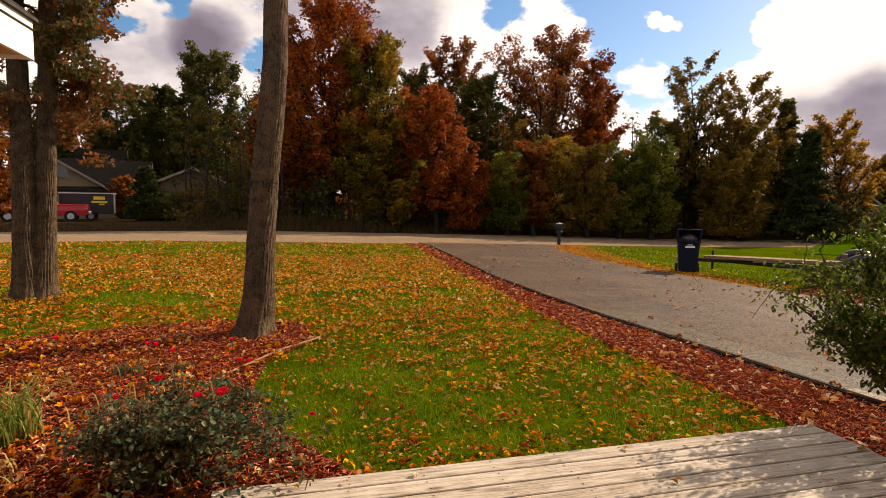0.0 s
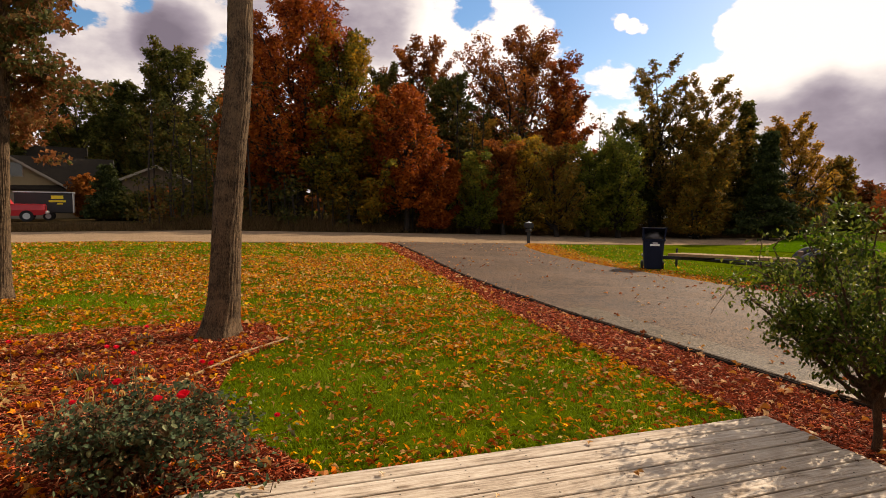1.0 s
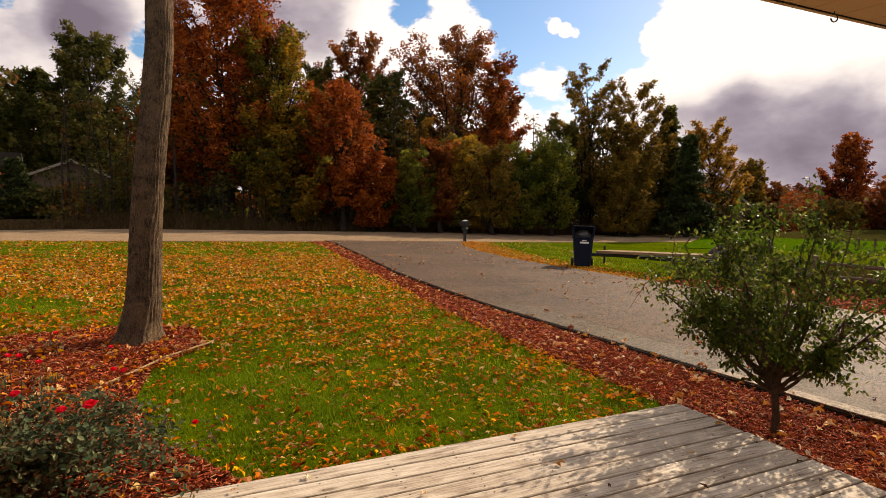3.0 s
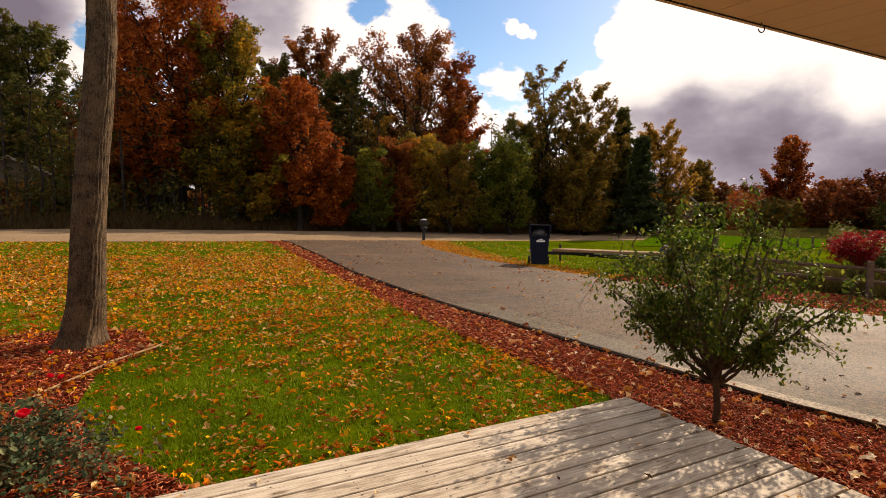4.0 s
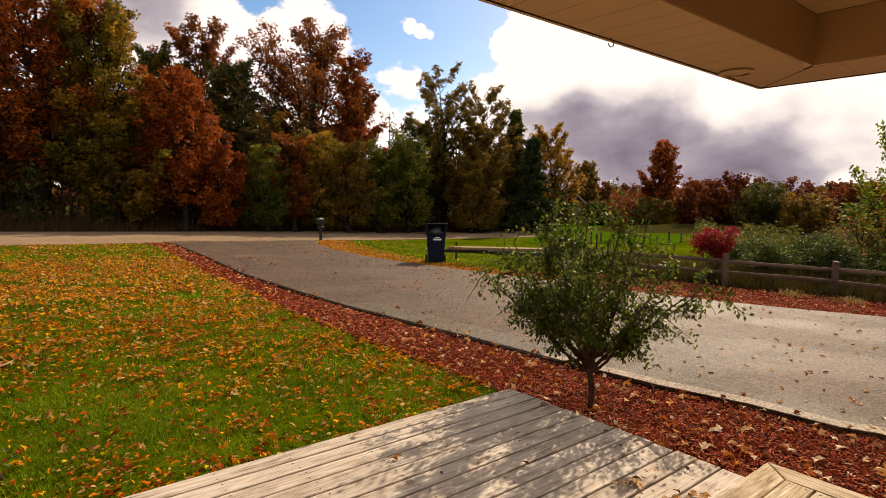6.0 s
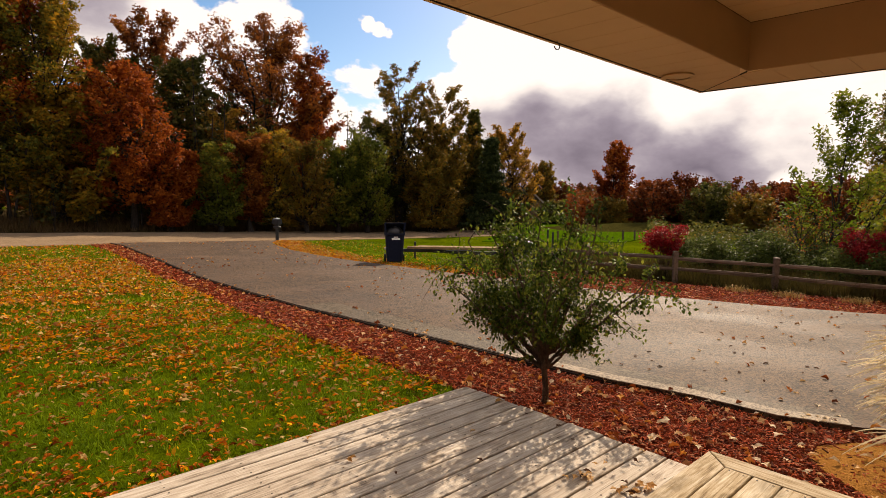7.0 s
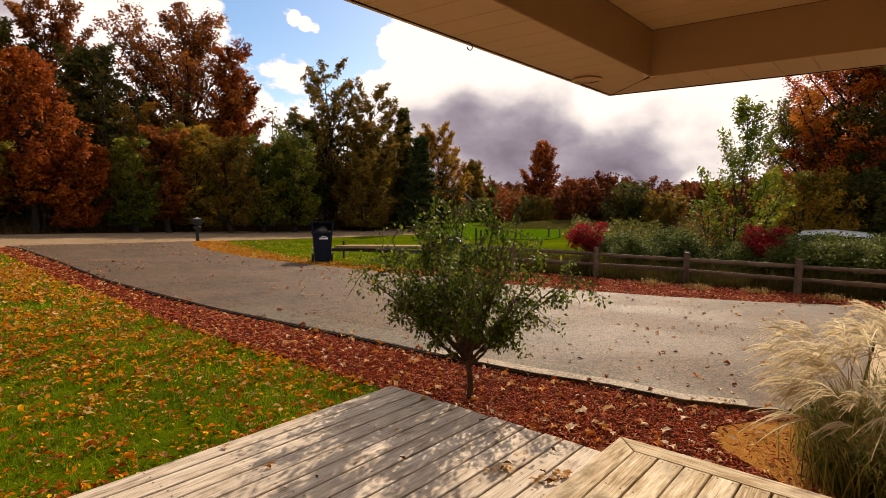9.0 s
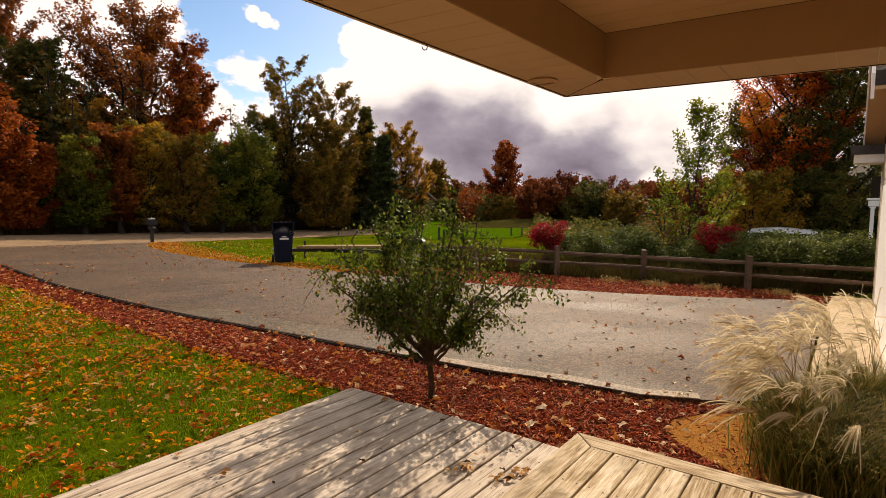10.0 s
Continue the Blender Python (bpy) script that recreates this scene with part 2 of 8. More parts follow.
MAT = {
    "turf": ground_material(),
    "drive": asphalt_material("drive_asphalt", (0.011, 0.0064, 0.0040), (0.112, 0.066, 0.037), (0.080, 0.048, 0.027), 0.14),
    "margin": asphalt_material("old_asphalt", (0.030, 0.022, 0.014), (0.125, 0.094, 0.062), (0.115, 0.088, 0.058)),
    "road": asphalt_material("dusty_road", (0.155, 0.108, 0.068), (0.25, 0.175, 0.112), (0.27, 0.19, 0.12), 0.0),
    "concrete": asphalt_material("tan_concrete", (0.30, 0.22, 0.13), (0.44, 0.34, 0.21), (0.5, 0.39, 0.26), 0.1),
    "kerb": asphalt_material("pale_kerb", (0.11, 0.084, 0.058), (0.29, 0.23, 0.165), (0.26, 0.21, 0.15)),
    "verge": mulch_bed_material("dry_verge", (0.016, 0.011, 0.005), (0.060, 0.040, 0.018)),
    "mulch": mulch_bed_material("red_mulch", (0.03, 0.006, 0.003), (0.17, 0.028, 0.012)),
    "sand": mulch_bed_material("sandy_soil", (0.25, 0.105, 0.024), (0.42, 0.195, 0.052)),
    "farlawn": mulch_bed_material("far_lawn", (0.026, 0.060, 0.002), (0.052, 0.104, 0.003)),
    "brush": mulch_bed_material("shaded_leafy_soil", (0.012, 0.012, 0.004), (0.045, 0.04, 0.012)),
    "bank": mulch_bed_material("dry_bank", (0.022, 0.021, 0.005), (0.048, 0.042, 0.011)),
    "deck": wood_material("weathered_deck", ((0.14, 0.105, 0.076), (0.37, 0.305, 0.238), (0.64, 0.575, 0.485), (0.22, 0.160, 0.108))),
    "porch": wood_material("worn_porch_boards", ((0.15, 0.098, 0.048), (0.36, 0.27, 0.155), (0.68, 0.60, 0.47), (0.15, 0.098, 0.038)), soil=0.85),
    "rail": wood_material("grey_brown_rail", ((0.05, 0.030, 0.02), (0.11, 0.070, 0.046), (0.19, 0.135, 0.095), (0.07, 0.042, 0.028)), False),
    "timber": wood_material("stacked_timber", ((0.12, 0.07, 0.03), (0.24, 0.15, 0.07), (0.34, 0.24, 0.13), (0.16, 0.09, 0.04)), False),
    "bark": bark_material("furrowed_bark", (0.015, 0.0095, 0.006), (0.180, 0.118, 0.068), 1.9),
    "bark_far": bark_material("dark_bark", (0.014, 0.010, 0.008), (0.050, 0.038, 0.030), 0.5),
    "bark_shrub": bark_material("brown_stem", (0.05, 0.03, 0.02), (0.16, 0.10, 0.06), 3.0),
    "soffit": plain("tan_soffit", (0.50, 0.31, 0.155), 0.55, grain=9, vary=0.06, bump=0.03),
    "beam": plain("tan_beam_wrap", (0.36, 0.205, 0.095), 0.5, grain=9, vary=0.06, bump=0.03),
    "groove": plain("brown_groove", (0.17, 0.095, 0.04), 0.8),
    # near black: the shade on the drive's edge is in this colour
    "edge": plain("shaded_asphalt_edge", (0.022, 0.016, 0.011), 0.9, grain=40, vary=0.5, bump=0.6),
    # paler than the soffit: the highlight along the joints is in this colour
    "seam": plain("lit_seam", (0.66, 0.46, 0.27), 0.5, grain=9, vary=0.05, bump=0.0),
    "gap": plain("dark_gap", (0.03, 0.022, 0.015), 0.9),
    "white": plain("white_trim", (0.78, 0.77, 0.74), 0.45, grain=8, vary=0.05, bump=0.03),
    "siding": plain("beige_siding", (0.42, 0.34, 0.25), 0.6, grain=8, vary=0.08, bump=0.05),
    "shingle": plain("dark_shingle", (0.06, 0.05, 0.045), 0.9, grain=40, vary=0.4, bump=0.5),
    "bin": plain("navy_plastic", (0.007, 0.010, 0.024), 0.72, grain=20, vary=0.15, bump=0.05),
    "black": plain("black_metal", (0.015, 0.015, 0.016), 0.5, grain=20, vary=0.3, bump=0.1),
    "rubber": plain("tyre_rubber", (0.02, 0.02, 0.02), 0.85, grain=60, vary=0.3),
    "steel": plain("galvanised_steel", (0.45, 0.45, 0.45), 0.4, 0.9, grain=25, vary=0.15),
    "red_paint": plain("red_paint", (0.42, 0.015, 0.02), 0.3, grain=5, vary=0.08, bump=0.0),
    "silver": plain("silver_paint", (0.55, 0.56, 0.58), 0.3, 0.4, grain=5, vary=0.05, bump=0.0),
    "yellow": plain("yellow_print", (0.75, 0.58, 0.03), 0.6, grain=8, vary=0.05, bump=0.0),
    "house_tan": plain("tan_clapboard", (0.24, 0.18, 0.10), 0.8, grain=4, vary=0.12),
    "house_grey": plain("brown_clapboard", (0.115, 0.082, 0.055), 0.8, grain=4, vary=0.12),
    "house_roof": plain("brown_shingles", (0.022, 0.017, 0.012), 0.98, grain=12, vary=0.35, bump=0.4),
    "garage_door": plain("pale_door", (0.24, 0.20, 0.15), 0.6, grain=5, vary=0.06),
    "bag": plain("dark_bag", (0.04, 0.035, 0.035), 0.4, grain=14, vary=0.35, bump=0.8),
    "red_petal": leaf_material("rose_petal", evenly((0.55, 0.01, 0.02), (0.75, 0.02, 0.05)), 0.3),
    "nail": plain("nail_head", (0.035, 0.026, 0.020), 0.7, 0.0, grain=30),
    "stone": plain("pale_stone", (0.55, 0.52, 0.47), 0.8, grain=30),
}
glass_m, glass_k, glass_b = material("window_glass", 0.08)
glass_b.inputs["Base Color"].default_value = (0.02, 0.022, 0.025, 1)
glass_b.inputs["Specular IOR Level"].default_value = 0.6
MAT["glass"] = glass_m

LEAF = {
    "litter": leaf_material("fallen_leaves", evenly((0.09, 0.018, 0.004), (0.26, 0.050, 0.006), (0.52, 0.130, 0.009), (0.74, 0.27, 0.011), (0.17, 0.034, 0.006), (0.80, 0.44, 0.016), (0.22, 0.062, 0.012), (0.60, 0.38, 0.14), (0.30, 0.058, 0.008), (0.64, 0.21, 0.014), (0.14, 0.034, 0.008), (0.68, 0.46, 0.18)), 0.28, 0.9),
    "litter_brown": leaf_material("brown_fallen_leaves", evenly((0.12, 0.03, 0.010), (0.34, 0.085, 0.02), (0.54, 0.19, 0.04), (0.66, 0.44, 0.22), (0.22, 0.05, 0.016), (0.60, 0.27, 0.05)), 0.15, 0.6),
    "chips": leaf_material("bark_chips", evenly((0.045, 0.010, 0.005), (0.15, 0.026, 0.011), (0.36, 0.060, 0.022), (0.50, 0.110, 0.040), (0.07, 0.014, 0.008), (0.60, 0.27, 0.14)), 0.0, 0.8),
    "grass": leaf_material("grass_blades", evenly((0.034, 0.056, 0.002), (0.080, 0.136, 0.004), (0.144, 0.228, 0.008), (0.26, 0.30, 0.018)), 0.42, 0.7, 0.8),
    "dry_grass": leaf_material("dry_grass", evenly((0.20, 0.12, 0.035), (0.36, 0.23, 0.07), (0.45, 0.32, 0.12)), 0.3),
    "shrub": leaf_material("glossy_green_leaves", evenly((0.022, 0.040, 0.007), (0.052, 0.084, 0.012), (0.098, 0.134, 0.017), (0.22, 0.23, 0.035)), 0.40, 0.46),
    "rose": leaf_material("rose_leaves", evenly((0.020, 0.036, 0.019), (0.052, 0.082, 0.042), (0.088, 0.122, 0.062), (0.14, 0.05, 0.024), (0.065, 0.094, 0.042), (0.22, 0.24, 0.12)), 0.35, 0.45),
    "strap": leaf_material("strap_leaves", evenly((0.07, 0.12, 0.02), (0.14, 0.20, 0.035), (0.26, 0.28, 0.06), (0.40, 0.30, 0.10)), 0.4, 0.4),
    "plume": leaf_material("straw_plumes", evenly((0.46, 0.36, 0.21), (0.62, 0.52, 0.34), (0.74, 0.65, 0.47)), 0.5, 0.7),
    "reed": leaf_material("reed_blades", evenly((0.045, 0.055, 0.008), (0.10, 0.105, 0.018), (0.21, 0.18, 0.04), (0.36, 0.24, 0.07)), 0.35, 0.5),
    "darkgreen": leaf_material("dark_green_crown", evenly((0.026, 0.032, 0.008), (0.060, 0.066, 0.014), (0.105, 0.098, 0.020), (0.20, 0.12, 0.024)), 0.42, 0.6, 0.35),
    "green": leaf_material("green_crown", evenly((0.042, 0.056, 0.009), (0.092, 0.112, 0.015), (0.165, 0.170, 0.022), (0.30, 0.21, 0.026)), 0.5, 0.6, 0.5),
    "lightgreen": leaf_material("light_green_crown", evenly((0.045, 0.07, 0.006), (0.095, 0.13, 0.010), (0.16, 0.19, 0.016), (0.27, 0.26, 0.03)), 0.5, 0.6, 0.8),
    "olive": leaf_material("olive_gold_crown", evenly((0.045, 0.050, 0.009), (0.10, 0.095, 0.013), (0.22, 0.15, 0.016), (0.40, 0.20, 0.018), (0.10, 0.088, 0.013)), 0.45, 0.6, 0.4),
    "orange": leaf_material("orange_red_crown", evenly((0.072, 0.013, 0.005), (0.16, 0.031, 0.008), (0.28, 0.062, 0.011), (0.44, 0.122, 0.016), (0.135, 0.025, 0.007)), 0.36, 0.6, 0.4),
    "redbrown": leaf_material("red_brown_crown", evenly((0.07, 0.020, 0.007), (0.16, 0.047, 0.011), (0.28, 0.088, 0.016), (0.42, 0.155, 0.022)), 0.42, 0.6, 0.5),
    "bronze": leaf_material("bronze_crown", evenly((0.045, 0.040, 0.011), (0.11, 0.082, 0.016), (0.28, 0.14, 0.019), (0.10, 0.10, 0.018), (0.44, 0.23, 0.026)), 0.42, 0.6, 0.4),
    "maple": leaf_material("bright_maple_crown", evenly((0.14, 0.022, 0.007), (0.32, 0.052, 0.010), (0.50, 0.10, 0.014), (0.56, 0.19, 0.018), (0.16, 0.13, 0.016)), 0.48, 0.6, 0.35),
    "weeds": leaf_material("dry_weeds", evenly((0.05, 0.028, 0.012), (0.09, 0.053, 0.022), (0.14, 0.083, 0.036), (0.06, 0.045, 0.014)), 0.4, 0.8),
    "brush": leaf_material("olive_brush", evenly((0.024, 0.021, 0.006), (0.050, 0.042, 0.011), (0.085, 0.063, 0.017), (0.05, 0.026, 0.010)), 0.3, 0.7, 1.2),
    "dark": leaf_material("dark_curled_leaves", evenly((0.035, 0.017, 0.010), (0.08, 0.035, 0.018), (0.14, 0.06, 0.028)), 0.05, 0.7),
    "pale": leaf_material("pale_curled_leaves", evenly((0.50, 0.36, 0.22), (0.68, 0.55, 0.38), (0.42, 0.25, 0.12)), 0.15, 0.6),
    "golden": leaf_material("golden_brown_crown", evenly((0.11, 0.07, 0.015), (0.26, 0.14, 0.022), (0.46, 0.23, 0.026), (0.20, 0.15, 0.024)), 0.45, 0.6, 0.5),
    "oak": leaf_material("oak_leaves", evenly((0.05, 0.06, 0.018), (0.10, 0.10, 0.03), (0.17, 0.07, 0.025), (0.28, 0.10, 0.035), (0.22, 0.15, 0.05)), 0.35, 0.5, 0.9),
    "red": leaf_material("crimson_leaves", evenly((0.11, 0.006, 0.009), (0.23, 0.011, 0.015), (0.34, 0.025, 0.024)), 0.42, 0.5),
    "hedge": leaf_material("hedge_leaves", evenly((0.014, 0.022, 0.005), (0.040, 0.056, 0.011), (0.085, 0.106, 0.022), (0.18, 0.20, 0.050)), 0.35, 0.5, 0.9),
    "conifer": leaf_material("spruce_needles", evenly((0.016, 0.024, 0.009), (0.036, 0.048, 0.015), (0.070, 0.076, 0.020)), 0.2, 0.7),
    "far_red": leaf_material("far_red_woods", evenly((0.05, 0.014, 0.006), (0.12, 0.028, 0.008), (0.22, 0.052, 0.012), (0.06, 0.045, 0.014), (0.30, 0.09, 0.018)), 0.35, 0.7, 0.12),
    "understory": leaf_material("understory_leaves", evenly((0.020, 0.025, 0.008), (0.050, 0.052, 0.013), (0.11, 0.080, 0.017), (0.15, 0.055, 0.014)), 0.35, 0.6, 0.5),
}


# ---- building blocks ----
RNG = np.random.default_rng(7)


def zg(x):
    """Height of the land: it falls gently towards the drive's far side."""
    return -0.028 * min(max(x, -10.0), 14.0)


def zgs(x):
    return -0.028 * np.clip(x, -10.0, 14.0)


def mesh_of(name, verts, faces, mat, smooth=False):
    """A mesh from arrays: verts (n, 3) and faces (m, k), all faces with k corners."""
    verts, faces = np.asarray(verts, np.float32), np.asarray(faces, np.int32)
    me = bpy.data.meshes.new(name)
    m, k = faces.shape
    me.vertices.add(len(verts))
    me.vertices.foreach_set("co", verts.ravel())
    me.loops.add(m * k)
    me.loops.foreach_set("vertex_index", faces.ravel())
    me.polygons.add(m)
    me.polygons.foreach_set("loop_start", np.arange(0, m * k, k, dtype=np.int32))
    me.polygons.foreach_set("use_smooth", np.full(m, smooth, dtype=bool))
    me.materials.append(mat)
    me.update(calc_edges=True)
    return me


def bm_mesh(name, bm, mat, smooth=False):
    me = bpy.data.meshes.new(name)
    bmesh.ops.recalc_face_normals(bm, faces=bm.faces)
    bm.to_mesh(me)
    bm.free()
    me.materials.append(mat)
    if smooth:
        me.polygons.foreach_set("use_smooth", np.ones(len(me.polygons), dtype=bool))
    return me


def part(name, data, parent, mat=None, label="", at=None, smooth=False):
    """One mesh object under a thing or a part. data: a bmesh (with mat) or a mesh."""
    me = bm_mesh(name, data, mat, smooth) if isinstance(data, bmesh.types.BMesh) else data
    ob = new(name, me)
    ob.parent = parent
    if at is not None:
        ob.matrix_basis = at
    return tagged(ob, label) if label else ob


def thing(name, label, category, at=None, group=""):
    ob = new(name)
    if at is not None:
        ob.matrix_basis = at
    return tagged(ob, label, category, group)


def box(bm, size, at=None, bevel=0.0):
    """A box of that size centred on the pose, with bevelled edges."""
    made = bmesh.ops.create_cube(bm, size=1.0)["verts"]
    bmesh.ops.scale(bm, vec=size, verts=made)
    if bevel:
        edges = list({e for v in made for e in v.link_edges})
        made = list({v for f in bmesh.ops.bevel(bm, geom=edges, offset=bevel, segments=1, affect="EDGES", profile=0.5)["faces"] for v in f.verts} | {v for v in made if v.is_valid})
    if at is not None:
        bmesh.ops.transform(bm, matrix=at, verts=made)
    return made


def boxes(*items):
    bm = bmesh.new()
    for size, at, bevel in items:
        box(bm, size, at, bevel)
    return bm


def rod(bm, a, b, ra, rb=None, sides=10, caps=True):
    """A tapered round bar from a to b."""
    a, b = Vector(a), Vector(b)
    m = Matrix.Translation((a + b) / 2) @ (b - a).to_track_quat("Z", "Y").to_matrix().to_4x4()
    return bmesh.ops.create_cone(bm, cap_ends=caps, segments=sides, radius1=ra, radius2=ra if rb is None else rb, depth=(b - a).length, matrix=m)["verts"]


def prism(points, low, high):
    """An upright prism over a flat outline; low and high are heights or functions of x."""
    bm = bmesh.new()
    lo = low if callable(low) else lambda x: low
    hi = high if callable(high) else lambda x: high
    under = [bm.verts.new((x, y, lo(x))) for x, y in points]
    over = [bm.verts.new((x, y, hi(x))) for x, y in points]
    bm.faces.new(over)
    bm.faces.new(under[::-1])
    n = len(points)
    for i in range(n):
        j = (i + 1) % n
        bm.faces.new((under[i], under[j], over[j], over[i]))
    bmesh.ops.triangulate(bm, faces=[f for f in bm.faces if len(f.verts) > 4])
    return bm


def inside(points, x, y):
    """Which of the places lie inside an outline."""
    hit = np.zeros(len(x), dtype=bool)
    n = len(points)
    for i in range(n):
        (x1, y1), (x2, y2) = points[i], points[(i + 1) % n]
        cross = (y1 > y) != (y2 > y)
        hit ^= cross & (x < (x2 - x1) * (y - y1) / ((y2 - y1) or 1e-9) + x1)
    return hit


def turns(yaw, pitch, roll):
    """Rotation matrices (n, 3, 3): roll about x, pitch about y, then yaw about z."""
    cz, sz, cy, sy, cx, sx = np.cos(yaw), np.sin(yaw), np.cos(pitch), np.sin(pitch), np.cos(roll), np.sin(roll)
    return np.stack([np.stack([cz * cy, cz * sy * sx - sz * cx, cz * sy * cx + sz * sx], -1),
                     np.stack([sz * cy, sz * sy * sx + cz * cx, sz * sy * cx - cz * sx], -1),
                     np.stack([-sy, cy * sx, cy * cx], -1)], 1)


def scattered(name, shape, places, rot, size, mat):
    """Copies of one small shape (verts, faces) joined into one mesh. size: (n,) or (n, 3)."""
    tv, tf = np.asarray(shape[0], float), np.asarray(shape[1])
    size = np.asarray(size, float)
    size = size[:, None] if size.ndim == 1 else size
    local = tv[None] * size[:, None, :]
    verts = np.einsum("nij,nkj->nki", rot, local) + places[:, None, :]
    faces = tf[None] + (np.arange(len(places)) * len(tv))[:, None, None]
    return mesh_of(name, verts.reshape(-1, 3), faces.reshape(-1, tf.shape[1]), mat)


def fan(outline, centre=(0, 0, 0.0)):
    verts = [centre] + list(outline)
    n = len(outline)
    return verts, [(0, i + 1, (i + 1) % n + 1) for i in range(n)]


def star_leaf(lobes=5, curl=0.26):
    """A lobed leaf, cupped, one unit across."""
    pts = []
    for i in range(lobes * 2):
        a = math.pi * 2 * i / (lobes * 2) + 0.3
        r = (0.5, 0.30, 0.44, 0.27, 0.52, 0.29, 0.40, 0.33, 0.47, 0.26)[i % 10]
        pts.append((r * math.cos(a), r * math.sin(a), curl * (1 if i % 4 else -0.6) * r))
    return fan(pts, (0, 0, -0.03))


MAPLE = star_leaf()
OVAL = ([(0, 0, 0), (0.5, 0.24, 0.05), (1, 0, -0.10), (0.5, -0.24, 0.05), (0.5, 0, -0.02)], [(0, 4, 1), (4, 2, 1), (0, 3, 4), (4, 3, 2)])
BROAD = ([(0, 0, 0), (0.30, 0.30, 0.05), (0.70, 0.26, 0.02), (1, 0, -0.12), (0.70, -0.26, 0.02), (0.30, -0.30, 0.05), (0.5, 0, -0.05)], [(0, 6, 1), (1, 6, 2), (2, 6, 3), (3, 6, 4), (4, 6, 5), (5, 6, 0)])
FOLD = ([(-0.5, 0, 0.0), (0.1, 0.42, 0.12), (0.5, 0.05, -0.08), (-0.05, -0.40, 0.10)], [(0, 1, 2, 3)])
SPRIG = ([(-0.5, -0.10, 0.0), (-0.12, 0.45, 0.10), (0.52, -0.22, -0.06)], [(0, 1, 2)])
CHIP = ([(-0.5, -0.5, 0), (0.5, -0.35, 0.1), (0.42, 0.5, 0.1), (-0.48, 0.4, 0), (0, 0, 0.8)], [(0, 1, 4), (1, 2, 4), (2, 3, 4), (3, 0, 4)])


def tube(path, radii, sides=10, closed=True, wobble=0.0, seed=0):
    """Verts and quads of a tapered tube along a path."""
    path, radii = np.asarray(path, float), np.asarray(radii, float)
    n = len(path)
    ahead = np.gradient(path, axis=0)
    ahead /= np.linalg.norm(ahead, axis=1)[:, None] + 1e-9
    side = np.cross(ahead, np.where(np.abs(ahead[:, 2:3]) > 0.9, [[1.0, 0, 0]], [[0, 0, 1.0]]))
    side /= np.linalg.norm(side, axis=1)[:, None] + 1e-9
    for i in range(1, n):
        s = side[i - 1] - ahead[i] * (side[i - 1] @ ahead[i])
        side[i] = s / (np.linalg.norm(s) + 1e-9)
    other = np.cross(ahead, side)
    a = np.linspace(0, 2 * np.pi, sides, endpoint=False)
    ring = np.cos(a)[None, :, None] * side[:, None] + np.sin(a)[None, :, None] * other[:, None]
    verts = (path[:, None] + ring * radii[:, None, None]).reshape(-1, 3)
    i, j = np.meshgrid(np.arange(n - 1), np.arange(sides), indexing="ij")
    k = (j + 1) % sides
    faces = np.stack([i * sides + j, i * sides + k, (i + 1) * sides + k, (i + 1) * sides + j], -1).reshape(-1, 4)
    return verts, faces


def joined(pieces):
    verts, faces, start = [], [], 0
    for v, f in pieces:
        verts.append(v)
        faces.append(f + start)
        start += len(v)
    return np.concatenate(verts), np.concatenate(faces)


def bend(a, b, sag, n=6, rng=None, jitter=0.0):
    """A curved way from a to b, lifted by sag in its middle."""
    s = np.linspace(0, 1, n)[:, None]
    p = np.asarray(a) * (1 - s) + np.asarray(b) * s
    p[:, 2] += sag * 4 * (s * (1 - s))[:, 0]
    if rng is not None and jitter:
        p[1:-1] += rng.normal(0, jitter, (n - 2, 3))
    return p


# ---- the land ----
def deck_pose(theta, corner):
    c, s = math.cos(radians(theta)), math.sin(radians(theta))
    return lambda u, v: (corner[0] + u * c - v * s, corner[1] + u * s + v * c)


DECK_TURN = 14.4
on_deck = deck_pose(DECK_TURN, (2.50, 3.63))      # u along the front edge, v outwards
_front, _side = radians(14.0), radians(18.5)


def on_roof(u, v):
    """The porch eave's own plan: u along its front edge, v along its side edge."""
    return 3.18 + u * math.cos(_front) - v * math.sin(_side), 2.08 + u * math.sin(_front) + v * math.cos(_side)


DRIVE_LEFT = [(-1.0, 22.25), (-0.55, 21.2), (0.3, 16.9), (1.1, 12.4), (1.8, 9.8), (2.35, 8.0), (2.95, 6.45), (3.45, 5.15), (3.75, 4.3), (4.05, 3.55), (4.4, 2.95), (4.62, 2.35), (4.95, 1.97), (5.6, 1.45)]
DRIVE_RIGHT = [(12.38, 3.2), (12.45, 3.85), (11.2, 4.85), (10.05, 6.1), (9.0, 7.5), (8.5, 8.4), (7.5, 10.4), (6.5, 12.5), (5.93, 13.9), (5.43, 15.06), (4.9, 16.9), (4.58, 19.0), (4.5, 21.0), (4.6, 22.6), (5.1, 24.15)]
DRIVE = DRIVE_LEFT + DRIVE_RIGHT
STRIP_LEFT = [(-1.55, 22.0), (-0.75, 19.0), (-0.14, 15.6), (0.35, 12.9), (0.85, 10.9), (1.5, 7.75), (2.05, 5.95), (2.4, 4.8), (2.62, 4.05), (2.52, 3.66)]
STRIP = STRIP_LEFT + [on_deck(-0.02, -0.02), on_deck(-0.02, -1.8), on_deck(0.15, -3.6), (4.6, 0.2), (6.2, 0.9), (5.6, 1.47)] + [(x + 0.03, y) for x, y in DRIVE_LEFT[::-1][1:]]
